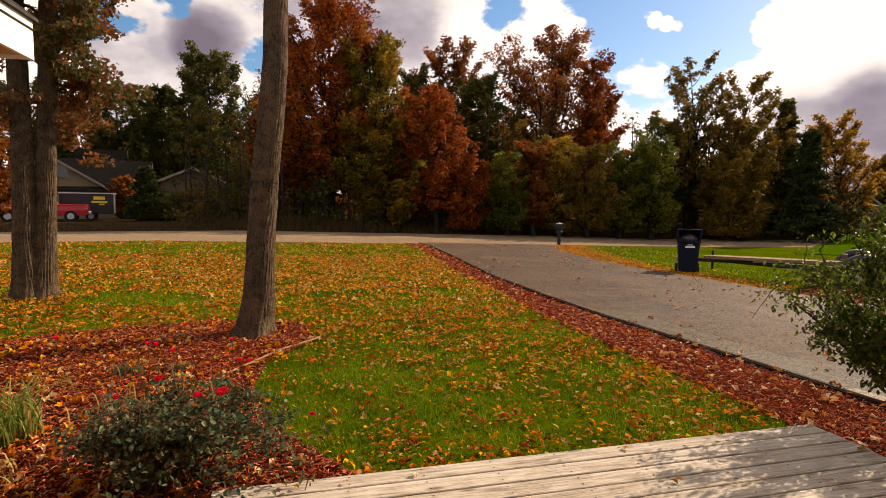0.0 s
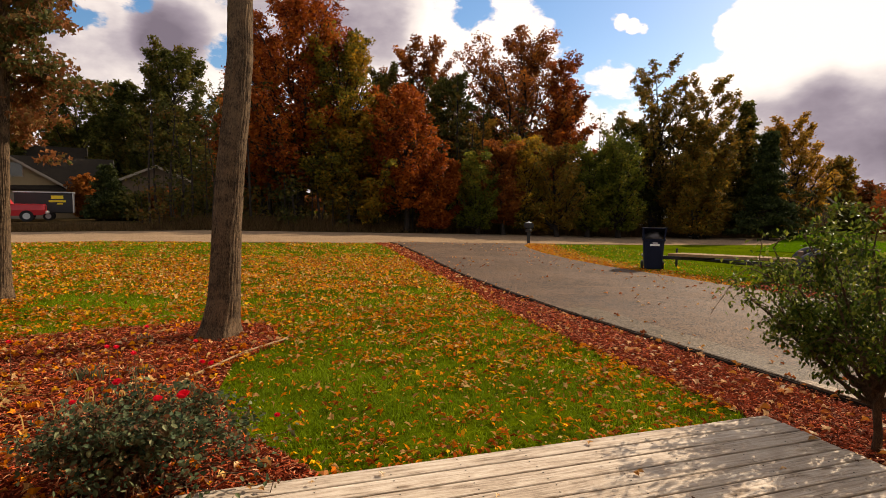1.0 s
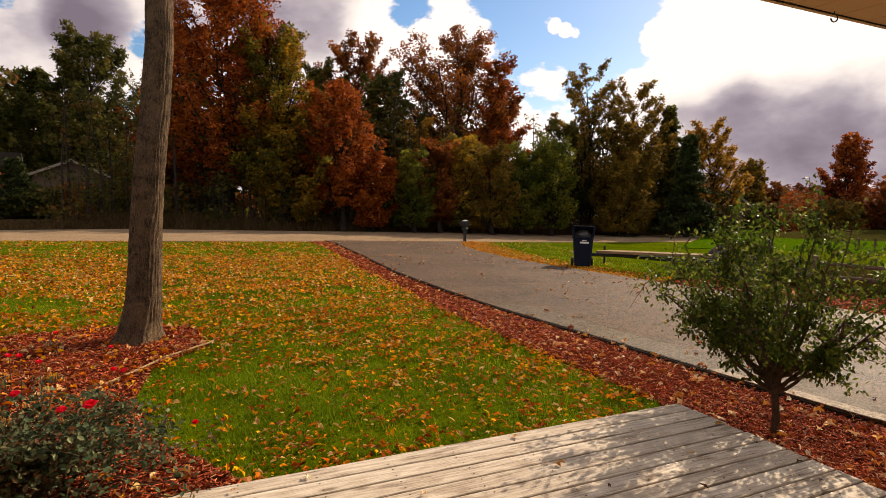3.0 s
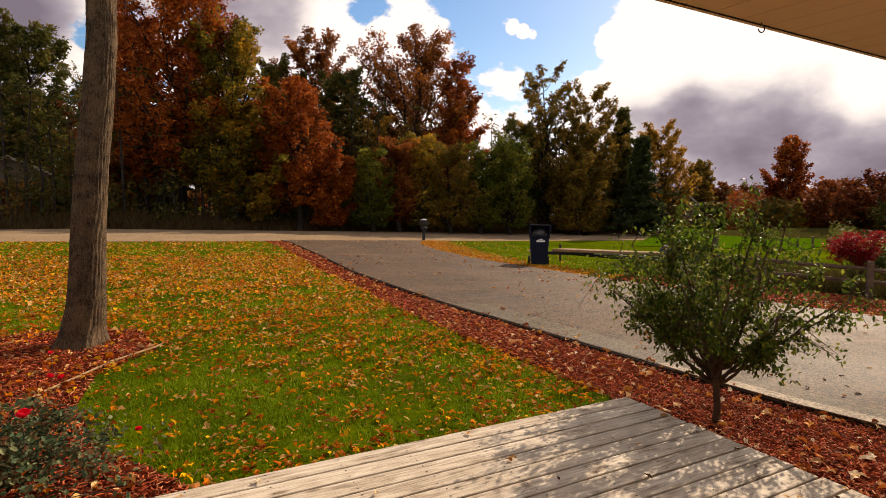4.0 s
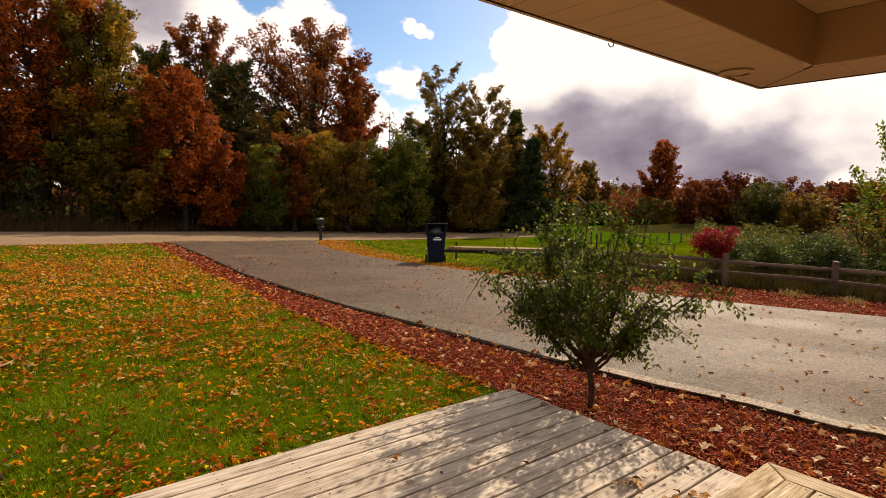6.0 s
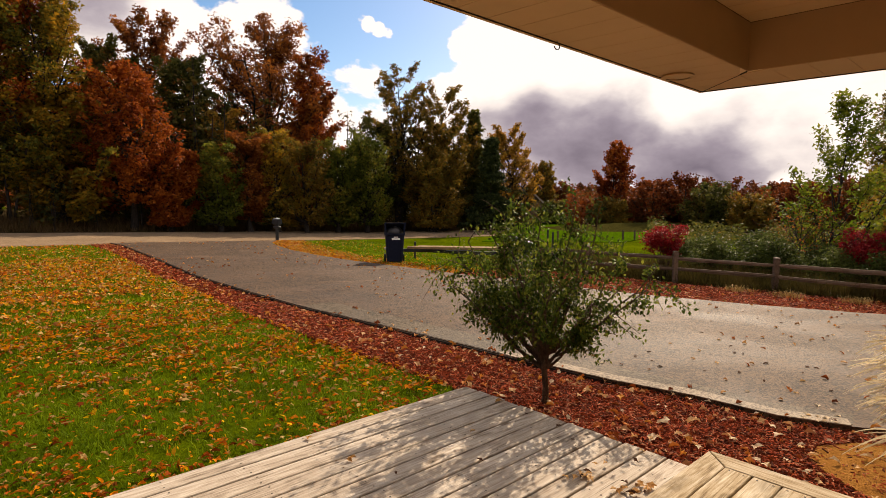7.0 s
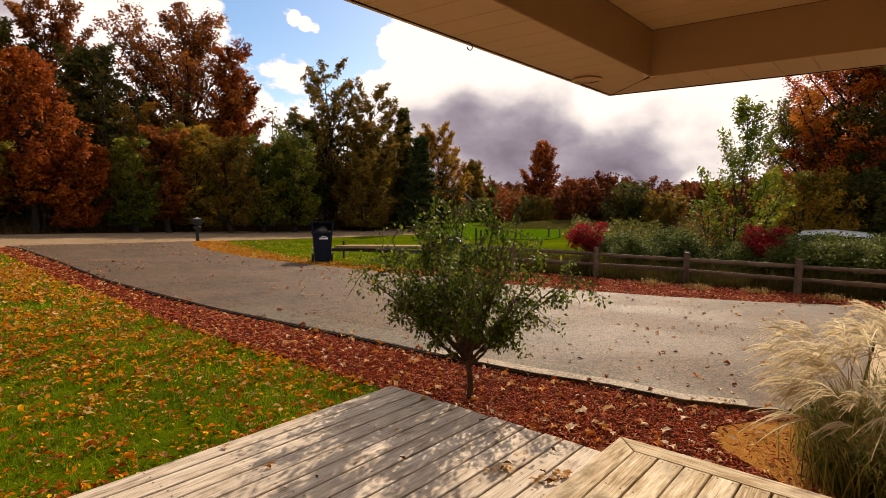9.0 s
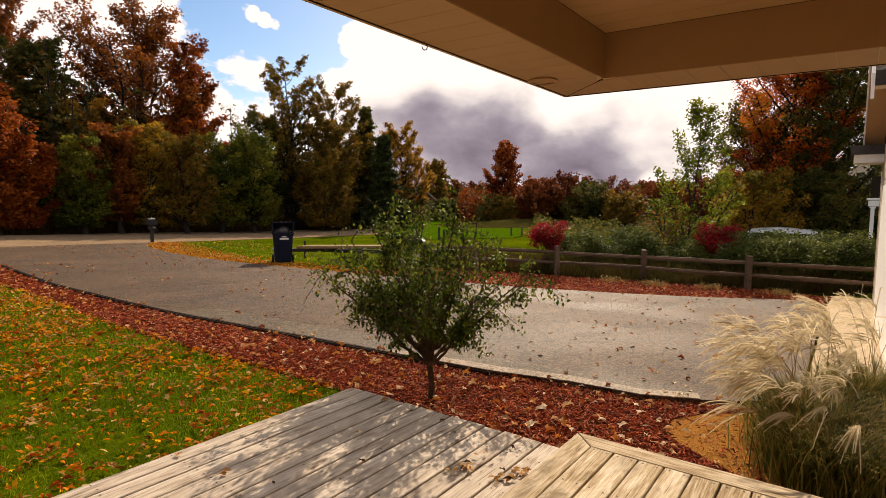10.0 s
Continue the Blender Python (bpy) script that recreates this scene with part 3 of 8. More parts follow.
BED = [on_deck(-3.0, 0.03), (-0.78, 3.3), (-1.15, 3.6), (-1.55, 4.4), (-1.68, 5.2), (-1.40, 6.0), (-1.8, 6.9), (-2.7, 6.85), (-3.5, 6.4), (-4.2, 5.85), (-4.7, 5.2), (-6.0, 4.2), (-7.0, 2.0), (-6.0, 0.2), on_deck(-3.72, -2.0), on_deck(-3.72, -0.03), on_deck(-3.0, -0.03)]
STRIP_RIGHT = [(6.9, 11.75), (7.5, 10.45), (8.5, 8.45), (9.0, 7.55), (10.05, 6.15), (11.2, 4.9), (12.45, 3.9), (12.45, 3.3), (14.0, 3.5), (14.0, 5.2), (13.1, 7.4), (12.0, 9.3), (10.9, 11.0), (9.3, 12.6)]
SAND = [(3.98, 1.62), (4.12, 1.84), (4.4, 1.93), (4.75, 1.84), (5.2, 1.55), (4.9, 1.1), (4.2, 0.8), (3.75, 1.0), (3.88, 1.3)]


def lay(name, outline, mat, lift, label, depth=0.06, category="ground"):
    """A sheet that lies on the land, with a real edge."""
    ob = new(name, bm_mesh(name, prism(outline, lambda x: zg(x) - depth, lambda x: zg(x) + lift), mat))
    return tagged(ob, label, category, kind="structure")


def build_ground():
    xs = np.unique(np.concatenate([np.linspace(-900, -60, 8), np.arange(-60, 80, 2.0), np.linspace(80, 900, 8), [-10.0, 14.0]]))
    ys = np.unique(np.concatenate([np.linspace(-300, -20, 5), np.arange(-20, 80, 4.0), np.linspace(80, 1500, 10)]))
    X, Y = np.meshgrid(xs, ys)
    Z = zgs(X)
    far = np.clip((Y - 90) / 200, 0, 1) + np.clip((np.abs(X) - 120) / 300, 0, 1)
    verts = np.stack([X, Y, Z - far * 1.0], -1).reshape(-1, 3)
    nx = len(xs)
    i, j = np.meshgrid(np.arange(len(ys) - 1), np.arange(nx - 1), indexing="ij")
    a = i * nx + j
    faces = np.stack([a, a + 1, a + nx + 1, a + nx], -1).reshape(-1, 4)
    tagged(new("ground", mesh_of("ground", verts, faces, MAT["turf"])), "green lawn turf scattered with autumn leaves", "lawn", kind="structure")


def road_edge(x, side):
    """y of the road's near (0) or far (1) edge."""
    near = 22.45 + 0.385 * x if x < 14 else 27.84 + 0.12 * (x - 14) - 0.012 * (x - 14) ** 2
    far = 31.2 + 0.385 * x if x < 8 else 34.28 + 0.22 * (x - 8) - 0.010 * (x - 8) ** 2
    return near if side == 0 else far - 0.7


def ribbon(name, xs, near, far, mat, lift, label, category):
    verts, faces = [], []
    for x in xs:
        verts += [(x, near(x), zg(x) + lift), (x, far(x), zg(x) + lift), (x, near(x), zg(x) - 0.05), (x, far(x), zg(x) - 0.05)]
    for i in range(len(xs) - 1):
        a, b = 4 * i, 4 * i + 4
        faces += [(a, b, b + 1, a + 1), (a, a + 2, b + 2, b), (a + 1, b + 1, b + 3, a + 3)]
    tagged(new(name, mesh_of(name, verts, faces, mat)), label, category, kind="structure")


build_ground()
ROAD_X = [-60, -50, -40, -30, -20, -10, -5, 0, 5, 8, 10, 12, 14, 16, 18, 20, 22, 24, 26, 28, 30, 33, 36, 40, 44]
ribbon("road", ROAD_X, lambda x: road_edge(x, 0), lambda x: road_edge(x, 1), MAT["road"], 0.02, "pale dusty sunlit road surface", "road")
ribbon("verge", ROAD_X[:18], lambda x: road_edge(x, 1) - 0.02, lambda x: road_edge(x, 1) + 60, MAT["verge"], 0.012, "dry brown verge and woodland floor beyond the road", "verge")
lay("driveway", DRIVE, MAT["drive"], 0.06, "dark grey asphalt driveway with scattered leaves", category="driveway")
lay("mulch_strip", STRIP, MAT["mulch"], 0.012, "red bark mulch strip beside the driveway", category="mulch")
lay("mulch_bed", BED, MAT["mulch"], 0.012, "red bark mulch bed around the tree", category="mulch")
lay("mulch_border", STRIP_RIGHT, MAT["mulch"], 0.014, "red bark mulch border along the rail fence", category="mulch")
lay("sandy_patch", SAND, MAT["sand"], 0.02, "bare orange sandy soil patch beside the steps", category="soil")
APRON = [(5.62, 1.43), (12.4, 3.17), (13.95, 3.5), (14.3, 2.6), (13.0, 1.6), (6.0, -0.3)]
lay("apron", APRON, MAT["concrete"], 0.065, "tan concrete apron in front of the garage", category="pavement")
MARGIN = [(2.30, 8.2), (2.95, 6.5), (3.45, 5.2), (3.75, 4.35), (4.05, 3.6), (4.4, 3.0), (4.62, 2.4), (5.0, 1.99), (5.25, 2.1), (4.85, 2.6), (4.70, 3.2), (4.42, 3.85), (4.15, 4.55), (3.88, 5.4), (3.42, 6.7), (2.82, 8.4)]
lay("drive_margin", MARGIN, MAT["margin"], 0.064, "worn pale edge of the driveway", category="driveway")
KERB = [(3.59, 4.75), (3.752, 4.30), (4.052, 3.55), (4.402, 2.95), (4.622, 2.35), (4.95, 1.975), (5.08, 2.07), (4.76, 2.44), (4.56, 3.03), (4.20, 3.64), (3.89, 4.38), (3.70, 4.79)]
lay("kerb_strip", KERB, MAT["kerb"], 0.068, "pale worn concrete strip along the driveway", category="kerb")
# thin dark strip that draws the shadow line between mulch and drive
EDGE_SHADE = [(x - 0.025, y) for x, y in DRIVE_LEFT[1:10]] + [(x - 0.004, y) for x, y in DRIVE_LEFT[1:10][::-1]]
tagged(new("drive_edging", bm_mesh("drive_edging", prism(EDGE_SHADE, lambda x: zg(x) - 0.05, lambda x: zg(x) + 0.048), MAT["edge"])), "asphalt edge along the driveway, its shadow line painted dark", "edging", kind="structure")
FAR_LAWN = [(15.5, 24.0), (22.6, 21.0), (34, 27), (46, 40), (42, 52), (24, 47), (26.5, 37)]
lay("far_lawn", FAR_LAWN, MAT["farlawn"], 0.03, "bright green mown lawn beyond the road", category="lawn")
# soil sheet over the turf; its dark colour includes the bushes' shade
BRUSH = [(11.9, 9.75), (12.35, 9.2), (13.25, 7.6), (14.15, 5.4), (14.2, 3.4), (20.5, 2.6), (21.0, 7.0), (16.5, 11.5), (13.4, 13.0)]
lay("brush_floor", BRUSH, MAT["brush"], 0.008, "leafy soil, coloured dark for the shade under the hedge", category="soil")


# ---- the porch, deck and house ----
DECK_Z, STEP_Z = 0.10, 0.27


def turned(fn, u, v, z, theta=DECK_TURN, extra=0.0):
    x, y = fn(u, v)
    return pose(x, y, z, 0, 0, theta + extra)


def board_mesh(length, width, thick, mat, seed):
    """A board with eased edges, slightly cupped and not quite straight."""
    rng = np.random.default_rng(seed)
    n = max(4, int(length / 0.6))
    xs = np.linspace(-length / 2, length / 2, n)
    ys = np.array([-0.5, -0.47, 0.0, 0.47, 0.5]) * width
    dip = np.array([-0.004, 0.0, -0.0012, 0.0, -0.004])
    verts, faces = [], []
    sway = rng.normal(0, 0.0008, n)
    for i, x in enumerate(xs):
        for y, d in zip(ys, dip):
            verts.append((x, y + sway[i], d + sway[i] * 0.6))
        for y in (ys[-1], ys[0]):
            verts.append((x, y + sway[i], -thick))
    k = 7
    for i in range(n - 1):
        for j in range(k):
            a, b = i * k + j, i * k + (j + 1) % k
            faces.append((a, a + k, b + k, b))
    me = mesh_of("board", verts, faces, mat)
    bm = bmesh.new()
    bm.from_mesh(me)
    bm.verts.ensure_lookup_table()
    bm.faces.new([bm.verts[j] for j in range(k)])
    bm.faces.new([bm.verts[(n - 1) * k + j] for j in range(k)][::-1])
    bmesh.ops.recalc_face_normals(bm, faces=bm.faces)
    bm.to_mesh(me)
    bm.free()
    return me


def build_deck():
    deck = thing("deck", "weathered grey wooden deck boards, low over the lawn", "deck")
    deck["kind"] = "structure"
    length, pitch = 3.78, 0.1405
    count = 15
    meshes = [board_mesh(length, pitch - 0.011, 0.036, MAT["deck"], s) for s in range(4)]
    for i in range(count):
        ob = part("board", meshes[i % 4], deck)
        ob.matrix_basis = turned(on_deck, -length / 2 + (0.012 if i % 3 else 0.0) - 0.004 * (i % 2), -pitch * (i + 0.5), DECK_Z)
    bm = bmesh.new()
    for u in (-0.25, -0.66, -1.07, -1.48, -1.9, -2.3, -2.7, -3.1, -3.5):
        for i in range(count):
            for s in (-0.035, 0.035):
                x, y = on_deck(u + RNG.normal(0, 0.006), -pitch * (i + 0.5) + s)
                bmesh.ops.create_circle(bm, cap_ends=True, radius=0.0052, segments=7, matrix=pose(x, y, DECK_Z + 0.0012))
    nails = part("nail_heads", bm, deck, MAT["nail"], "dull nail heads in the boards")
    nails["kind"] = "stuff"
    # added dark sheet under the boards, standing in for shade in the gaps
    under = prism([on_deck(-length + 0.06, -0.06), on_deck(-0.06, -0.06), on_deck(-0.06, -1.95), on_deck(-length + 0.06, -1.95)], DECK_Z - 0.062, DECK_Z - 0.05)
    part("weed_barrier", under, deck, MAT["gap"], "dark sheet added as the shade between the boards")
    # joists and rim below
    for v, w, h in ((-0.03, 0.038, 0.13), (-0.75, 0.038, 0.10), (-1.5, 0.038, 0.10)):
        bm = boxes(((length - 0.04, w, h), None, 0.0))
        part("joist", bm, deck, MAT["deck"]).matrix_basis = turned(on_deck, -length / 2 - 0.03, v - 0.012, DECK_Z - 0.036 - h / 2)
    bm = boxes(((0.038, 2.0, 0.12), None, 0.0))
    part("rim_joist", bm, deck, MAT["deck"]).matrix_basis = turned(on_deck, -0.035, -1.03, DECK_Z - 0.098)

    porch = thing("porch_floor", "worn tan wooden porch platform, one step up", "porch floor")
    porch["kind"] = "structure"
    # its outer corner lies 1.98 m in from the deck's front edge
    cu, cv = -0.09, -1.955
    pitch = 0.129
    w = pitch - 0.008
    rim = 0.135
    meshes = [board_mesh(6.5 - rim, w, 0.036, MAT["porch"], 20 + s) for s in range(4)]
    for i in range(1, 22):
        ob = part("board", meshes[i % 4], porch)
        ob.matrix_basis = turned(on_deck, cu - rim - 0.004 - (6.5 - rim) / 2, cv - pitch * (i + 0.5), STEP_Z)
    # mitred border boards
    side_board = [(cu, cv), (cu - rim, cv - rim), (cu - rim, cv - 2.9), (cu, cv - 2.9)]
    front_board = [(cu - 0.004, cv), (cu - 6.5, cv), (cu - 6.5, cv - rim + 0.006), (cu - rim - 0.004, cv - rim + 0.006)]
    for poly, extra in (([(-v, u) for u, v in side_board], -90.0), (front_board, 0.0)):
        bm = prism(poly, -0.036, 0.001)
        bmesh.ops.bevel(bm, geom=[e for e in bm.edges], offset=0.004, segments=1, affect="EDGES")
        part("border_board", bm, porch, MAT["porch"]).matrix_basis = turned(on_deck, 0, 0, STEP_Z, extra=extra)
    for size, u, v in (((6.45, 0.03, 0.15), cu - 3.25, cv - 0.03), ((0.03, 2.8, 0.3), cu - 0.03, cv - 1.45)):
        part("riser", boxes((size, None, 0.003)), porch, MAT["porch"]).matrix_basis = turned(on_deck, u, v, STEP_Z - 0.037 - size[2] / 2)
    bm = bmesh.new()
    for i in range(1, 14):
        for s in (-0.035, 0.035):
            for u in (cu - rim - 0.03, cu - rim - 0.42, cu - rim - 0.83):
                x, y = on_deck(u + RNG.normal(0, 0.004), cv - pitch * (i + 0.5) + s)
                bmesh.ops.create_circle(bm, cap_ends=True, radius=0.0052, segments=7, matrix=pose(x, y, STEP_Z + 0.0012))
    nails = part("nail_heads", bm, porch, MAT["nail"], "dull nail heads in the boards")
    nails["kind"] = "stuff"


build_deck()

SOFFIT_Z, CEIL_Z, INSET = 2.26, 2.50, 0.365


def build_porch_roof():
    """Soffit band round the beam, the wrapped beam, the ribbed ceiling and the slab above."""
    def box_uv(u0, u1, v0, v1, z0, z1):
        pts = [on_roof(u0, v0), on_roof(u1, v0), on_roof(u1, v1), on_roof(u0, v1)]
        return prism(pts, z0, z1)

    def add(bm, pts, z0, z1):
        under = [bm.verts.new((*on_roof(*p), z0)) for p in pts]
        over = [bm.verts.new((*on_roof(*p), z1)) for p in pts]
        bm.faces.new(under[::-1])
        for i in range(len(pts)):
            j = (i + 1) % len(pts)
            bm.faces.new((under[i], under[j], over[j], over[i]))

    step, gap = 0.155, 0.003
    soffit = tagged(new("soffit"), "tan ribbed vinyl soffit under the porch eave", "soffit", kind="structure")

    def panel(pts):
        bm = bmesh.new()
        add(bm, pts, SOFFIT_Z, SOFFIT_Z + 0.02)
        part("panel", bm, soffit, MAT["soffit"])

    # panels across the front band, then across the side band, mitred at the corner
    for i in range(34):
        a, b = -i * step, -(i + 1) * step + gap
        da, db = min(INSET, -a), min(INSET, -b)
        panel([(a, 0), (a, -da), (b, -db), (b, 0)] if i else [(a, 0), (b, -db), (b, 0)])
        panel([(0, a), (0, b), (-db, b), (-da, a)] if i else [(0, a), (0, b), (-db, b)])
    bm = bmesh.new()
    for pts in ([(-0.004, -0.004), (-5.4, -0.004), (-5.4, -INSET), (-INSET, -INSET)], [(-0.004, -0.004), (-INSET, -INSET), (-INSET, -5.3), (-0.004, -5.3)]):
        add(bm, pts, SOFFIT_Z + 0.004, SOFFIT_Z + 0.03)
    tagged(new("soffit_backing", bm_mesh("soffit_backing", bm, MAT["seam"])), "soffit joints painted pale for the bounced light they catch", "soffit", kind="structure")
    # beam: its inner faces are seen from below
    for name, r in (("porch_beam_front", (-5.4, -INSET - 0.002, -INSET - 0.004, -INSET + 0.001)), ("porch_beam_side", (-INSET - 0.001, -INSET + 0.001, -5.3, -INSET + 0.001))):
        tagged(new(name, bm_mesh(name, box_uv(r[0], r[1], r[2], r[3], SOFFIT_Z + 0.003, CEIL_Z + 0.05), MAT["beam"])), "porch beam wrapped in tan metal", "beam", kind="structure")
    # ceiling ribs
    bm = bmesh.new()
    for i in range(34):
        u0 = -INSET - 0.006 - i * 0.15
        add(bm, [(u0, -INSET - 0.004), (u0, -5.3), (u0 - 0.146, -5.3), (u0 - 0.146, -INSET - 0.004)], CEIL_Z, CEIL_Z + 0.02)
    tagged(new("ceiling", bm_mesh("ceiling", bm, MAT["soffit"])), "tan ribbed porch ceiling", "ceiling", kind="structure")
    bm = bmesh.new()
    add(bm, [(-0.1, -0.1), (-5.4, -0.1), (-5.4, -5.3), (-0.1, -5.3)], CEIL_Z + 0.005, CEIL_Z + 0.2)
    for r in ((-INSET - 0.006, -INSET - 0.003, -5.3, -INSET - 0.003), (-5.4, -INSET, -INSET - 0.006, -INSET - 0.003)):
        add(bm, [(r[0], r[2]), (r[1], r[2]), (r[1], r[3]), (r[0], r[3])], CEIL_Z - 0.003, CEIL_Z + 0.03)
    tagged(new("ceiling_backing", bm_mesh("ceiling_backing", bm, MAT["groove"])), "dark backing and trim channel of the ceiling", "ceiling", kind="structure")
    for name, r in (("fascia_front", (-5.4, 0.02, 0.001, 0.02)), ("fascia_side", (0.001, 0.02, -5.3, 0.0))):
        tagged(new(name, bm_mesh(name, box_uv(r[0], r[1], r[2], r[3], SOFFIT_Z - 0.002, SOFFIT_Z + 0.19), MAT["soffit"])), "tan eave fascia board", "fascia", kind="structure")
    bm = bmesh.new()
    for r in ((-5.4, 0.0, 0.0005, -0.004), (-0.004, 0.0005, -5.3, 0.0)):
        add(bm, [(r[0], r[2]), (r[1], r[2]), (r[1], r[3]), (r[0], r[3])], SOFFIT_Z - 0.004, SOFFIT_Z + 0.01)
    tagged(new("drip_trim", bm_mesh("drip_trim", bm, MAT["gap"])), "dark trim line along the eave", "trim", kind="structure")
    bm = bmesh.new()
    add(bm, [(0.0, -0.003), (-0.003, 0.0), (-INSET, -INSET + 0.003), (-INSET + 0.003, -INSET)], SOFFIT_Z - 0.0015, SOFFIT_Z + 0.004)
    tagged(new("mitre_joint", bm_mesh("mitre_joint", bm, MAT["gap"])), "dark mitre joint at the soffit corner", "trim", kind="structure")
    # hipped slab above
    bm = bmesh.new()
    low = [bm.verts.new((*on_roof(u, v), SOFFIT_Z + 0.19)) for u, v in ((0.06, 0.06), (-5.6, 0.06), (-5.6, -5.4), (0.06, -5.4))]
    high = [bm.verts.new((*on_roof(u, v), SOFFIT_Z + 1.3)) for u, v in ((-2.6, -2.6), (-5.6, -2.6), (-5.6, -5.4), (-2.6, -5.4))]
    bm.faces.new(high)
    for i in range(4):
        j = (i + 1) % 4
        bm.faces.new((low[i], low[j], high[j], high[i]))
    tagged(new("porch_roof", bm_mesh("porch_roof", bm, MAT["shingle"])), "dark shingled hipped porch roof", "roof", kind="structure")
    # recessed light and hook in the soffit
    lamp = thing("recessed_light", "round tan trim of a recessed soffit light", "light", pose(2.715, 1.875, SOFFIT_Z))
    bm = bmesh.new()
    bmesh.ops.create_cone(bm, cap_ends=False, segments=40, radius1=0.082, radius2=0.074, depth=0.012, matrix=pose(0, 0, -0.004))
    bmesh.ops.create_cone(bm, cap_ends=False, segments=40, radius1=0.082, radius2=0.060, depth=0.003, matrix=pose(0, 0, -0.0105, 180))
    part("trim_ring", bm, lamp, MAT["soffit"], smooth=True)
    bm = bmesh.new()
    bmesh.ops.create_cone(bm, cap_ends=True, segments=40, radius1=0.062, radius2=0.062, depth=0.004, matrix=pose(0, 0, -0.006))
    part("lens", bm, lamp, MAT["soffit"])
    hook = thing("eave_hook", "small dark metal hook under the eave", "hook", pose(1.78, 1.715, SOFFIT_Z))
    pts = [(0, 0, 0.0)] + [(0.014 * math.sin(a), 0, -0.022 - 0.014 * (1 - math.cos(a)) + 0.014) for a in np.linspace(0, 4.6, 10)]
    v, f = tube(pts, [0.0022] * len(pts), 6)
    part("wire", mesh_of("wire", v, f, MAT["black"], True), hook)


build_porch_roof()


def build_left_wing():
    """The eave of the house's wing: white fascia lit by the sun over a tan soffit."""
    corner = deck_pose(13.0, (-2.02, 2.76))
    eave = thing("wing_eave", "white fascia and tan soffit of the house's wing", "eave")
    eave["kind"] = "structure"
    for name, (u0, u1, v0, v1), z0, z1, mat in (("fascia_side", (-0.02, 0.0, -6.0, 0.0), 2.25, 2.435, "white"), ("fascia_end", (-4.0, -0.021, -0.02, 0.0), 2.25, 2.435, "white"),
                                               ("drip_edge", (-0.022, 0.018, -6.0, 0.018), 2.436, 2.452, "shingle"), ("drip_edge", (-4.0, -0.023, -0.022, 0.018), 2.436, 2.452, "shingle"), ("trim_strip", (0.0005, 0.006, -6.0, 0.0), 2.39, 2.397, "gap")):
        part(name, prism([corner(u0, v0), corner(u1, v0), corner(u1, v1), corner(u0, v1)], z0, z1), eave, MAT[mat])
    bm = bmesh.new()
    for i in range(40):
        v0, v1 = -0.022 - i * 0.15, -0.022 - i * 0.15 - 0.145
        pts = [corner(-0.021, v0), corner(-0.021, v1), corner(-0.6, v1), corner(-0.6, v0)]
        ring = [bm.verts.new((*p, 2.265)) for p in pts]
        bm.faces.new(ring)
        top = [bm.verts.new((*p, 2.285)) for p in pts]
        for a in range(4):
            b = (a + 1) % 4
            bm.faces.new((ring[a], ring[b], top[b], top[a]))
    part("soffit", bm, eave, MAT["soffit"])
    roof = bmesh.new()
    lo = [roof.verts.new((*corner(u, v), 2.453)) for u, v in ((0.02, 0.02), (-4.0, 0.02), (-4.0, -6.0), (0.02, -6.0))]
    hi = [roof.verts.new((*corner(u, v), 3.9)) for u, v in ((-1.9, -2.0), (-2.1, -2.0), (-2.1, -6.0), (-1.9, -6.0))]
    roof.faces.new(lo)
    roof.faces.new(hi)
    for a in range(4):
        b = (a + 1) % 4
        roof.faces.new((lo[a], lo[b], hi[b], hi[a]))
    tagged(new("wing_roof", bm_mesh("wing_roof", roof, MAT["shingle"])), "dark shingled roof of the house's wing", "roof", kind="structure")
    wall = prism([corner(-0.6, -0.62), corner(-3.9, -0.62), corner(-3.9, -6.0), corner(-0.6, -6.0)], -0.1, 2.264)
    tagged(new("wall_wing", bm_mesh("wall_wing", wall, MAT["siding"])), "beige clapboard wall of the wing", "wall", kind="structure")


build_left_wing()


def build_house_walls():
    tagged(new("wall_back", bm_mesh("wall_back", prism([on_deck(-9.0, -5.6), on_deck(1.2, -5.6), on_deck(1.2, -5.85), on_deck(-9.0, -5.85)], -0.2, 3.6), MAT["siding"])), "beige clapboard house wall behind the porch", "wall", kind="structure")


build_house_walls()


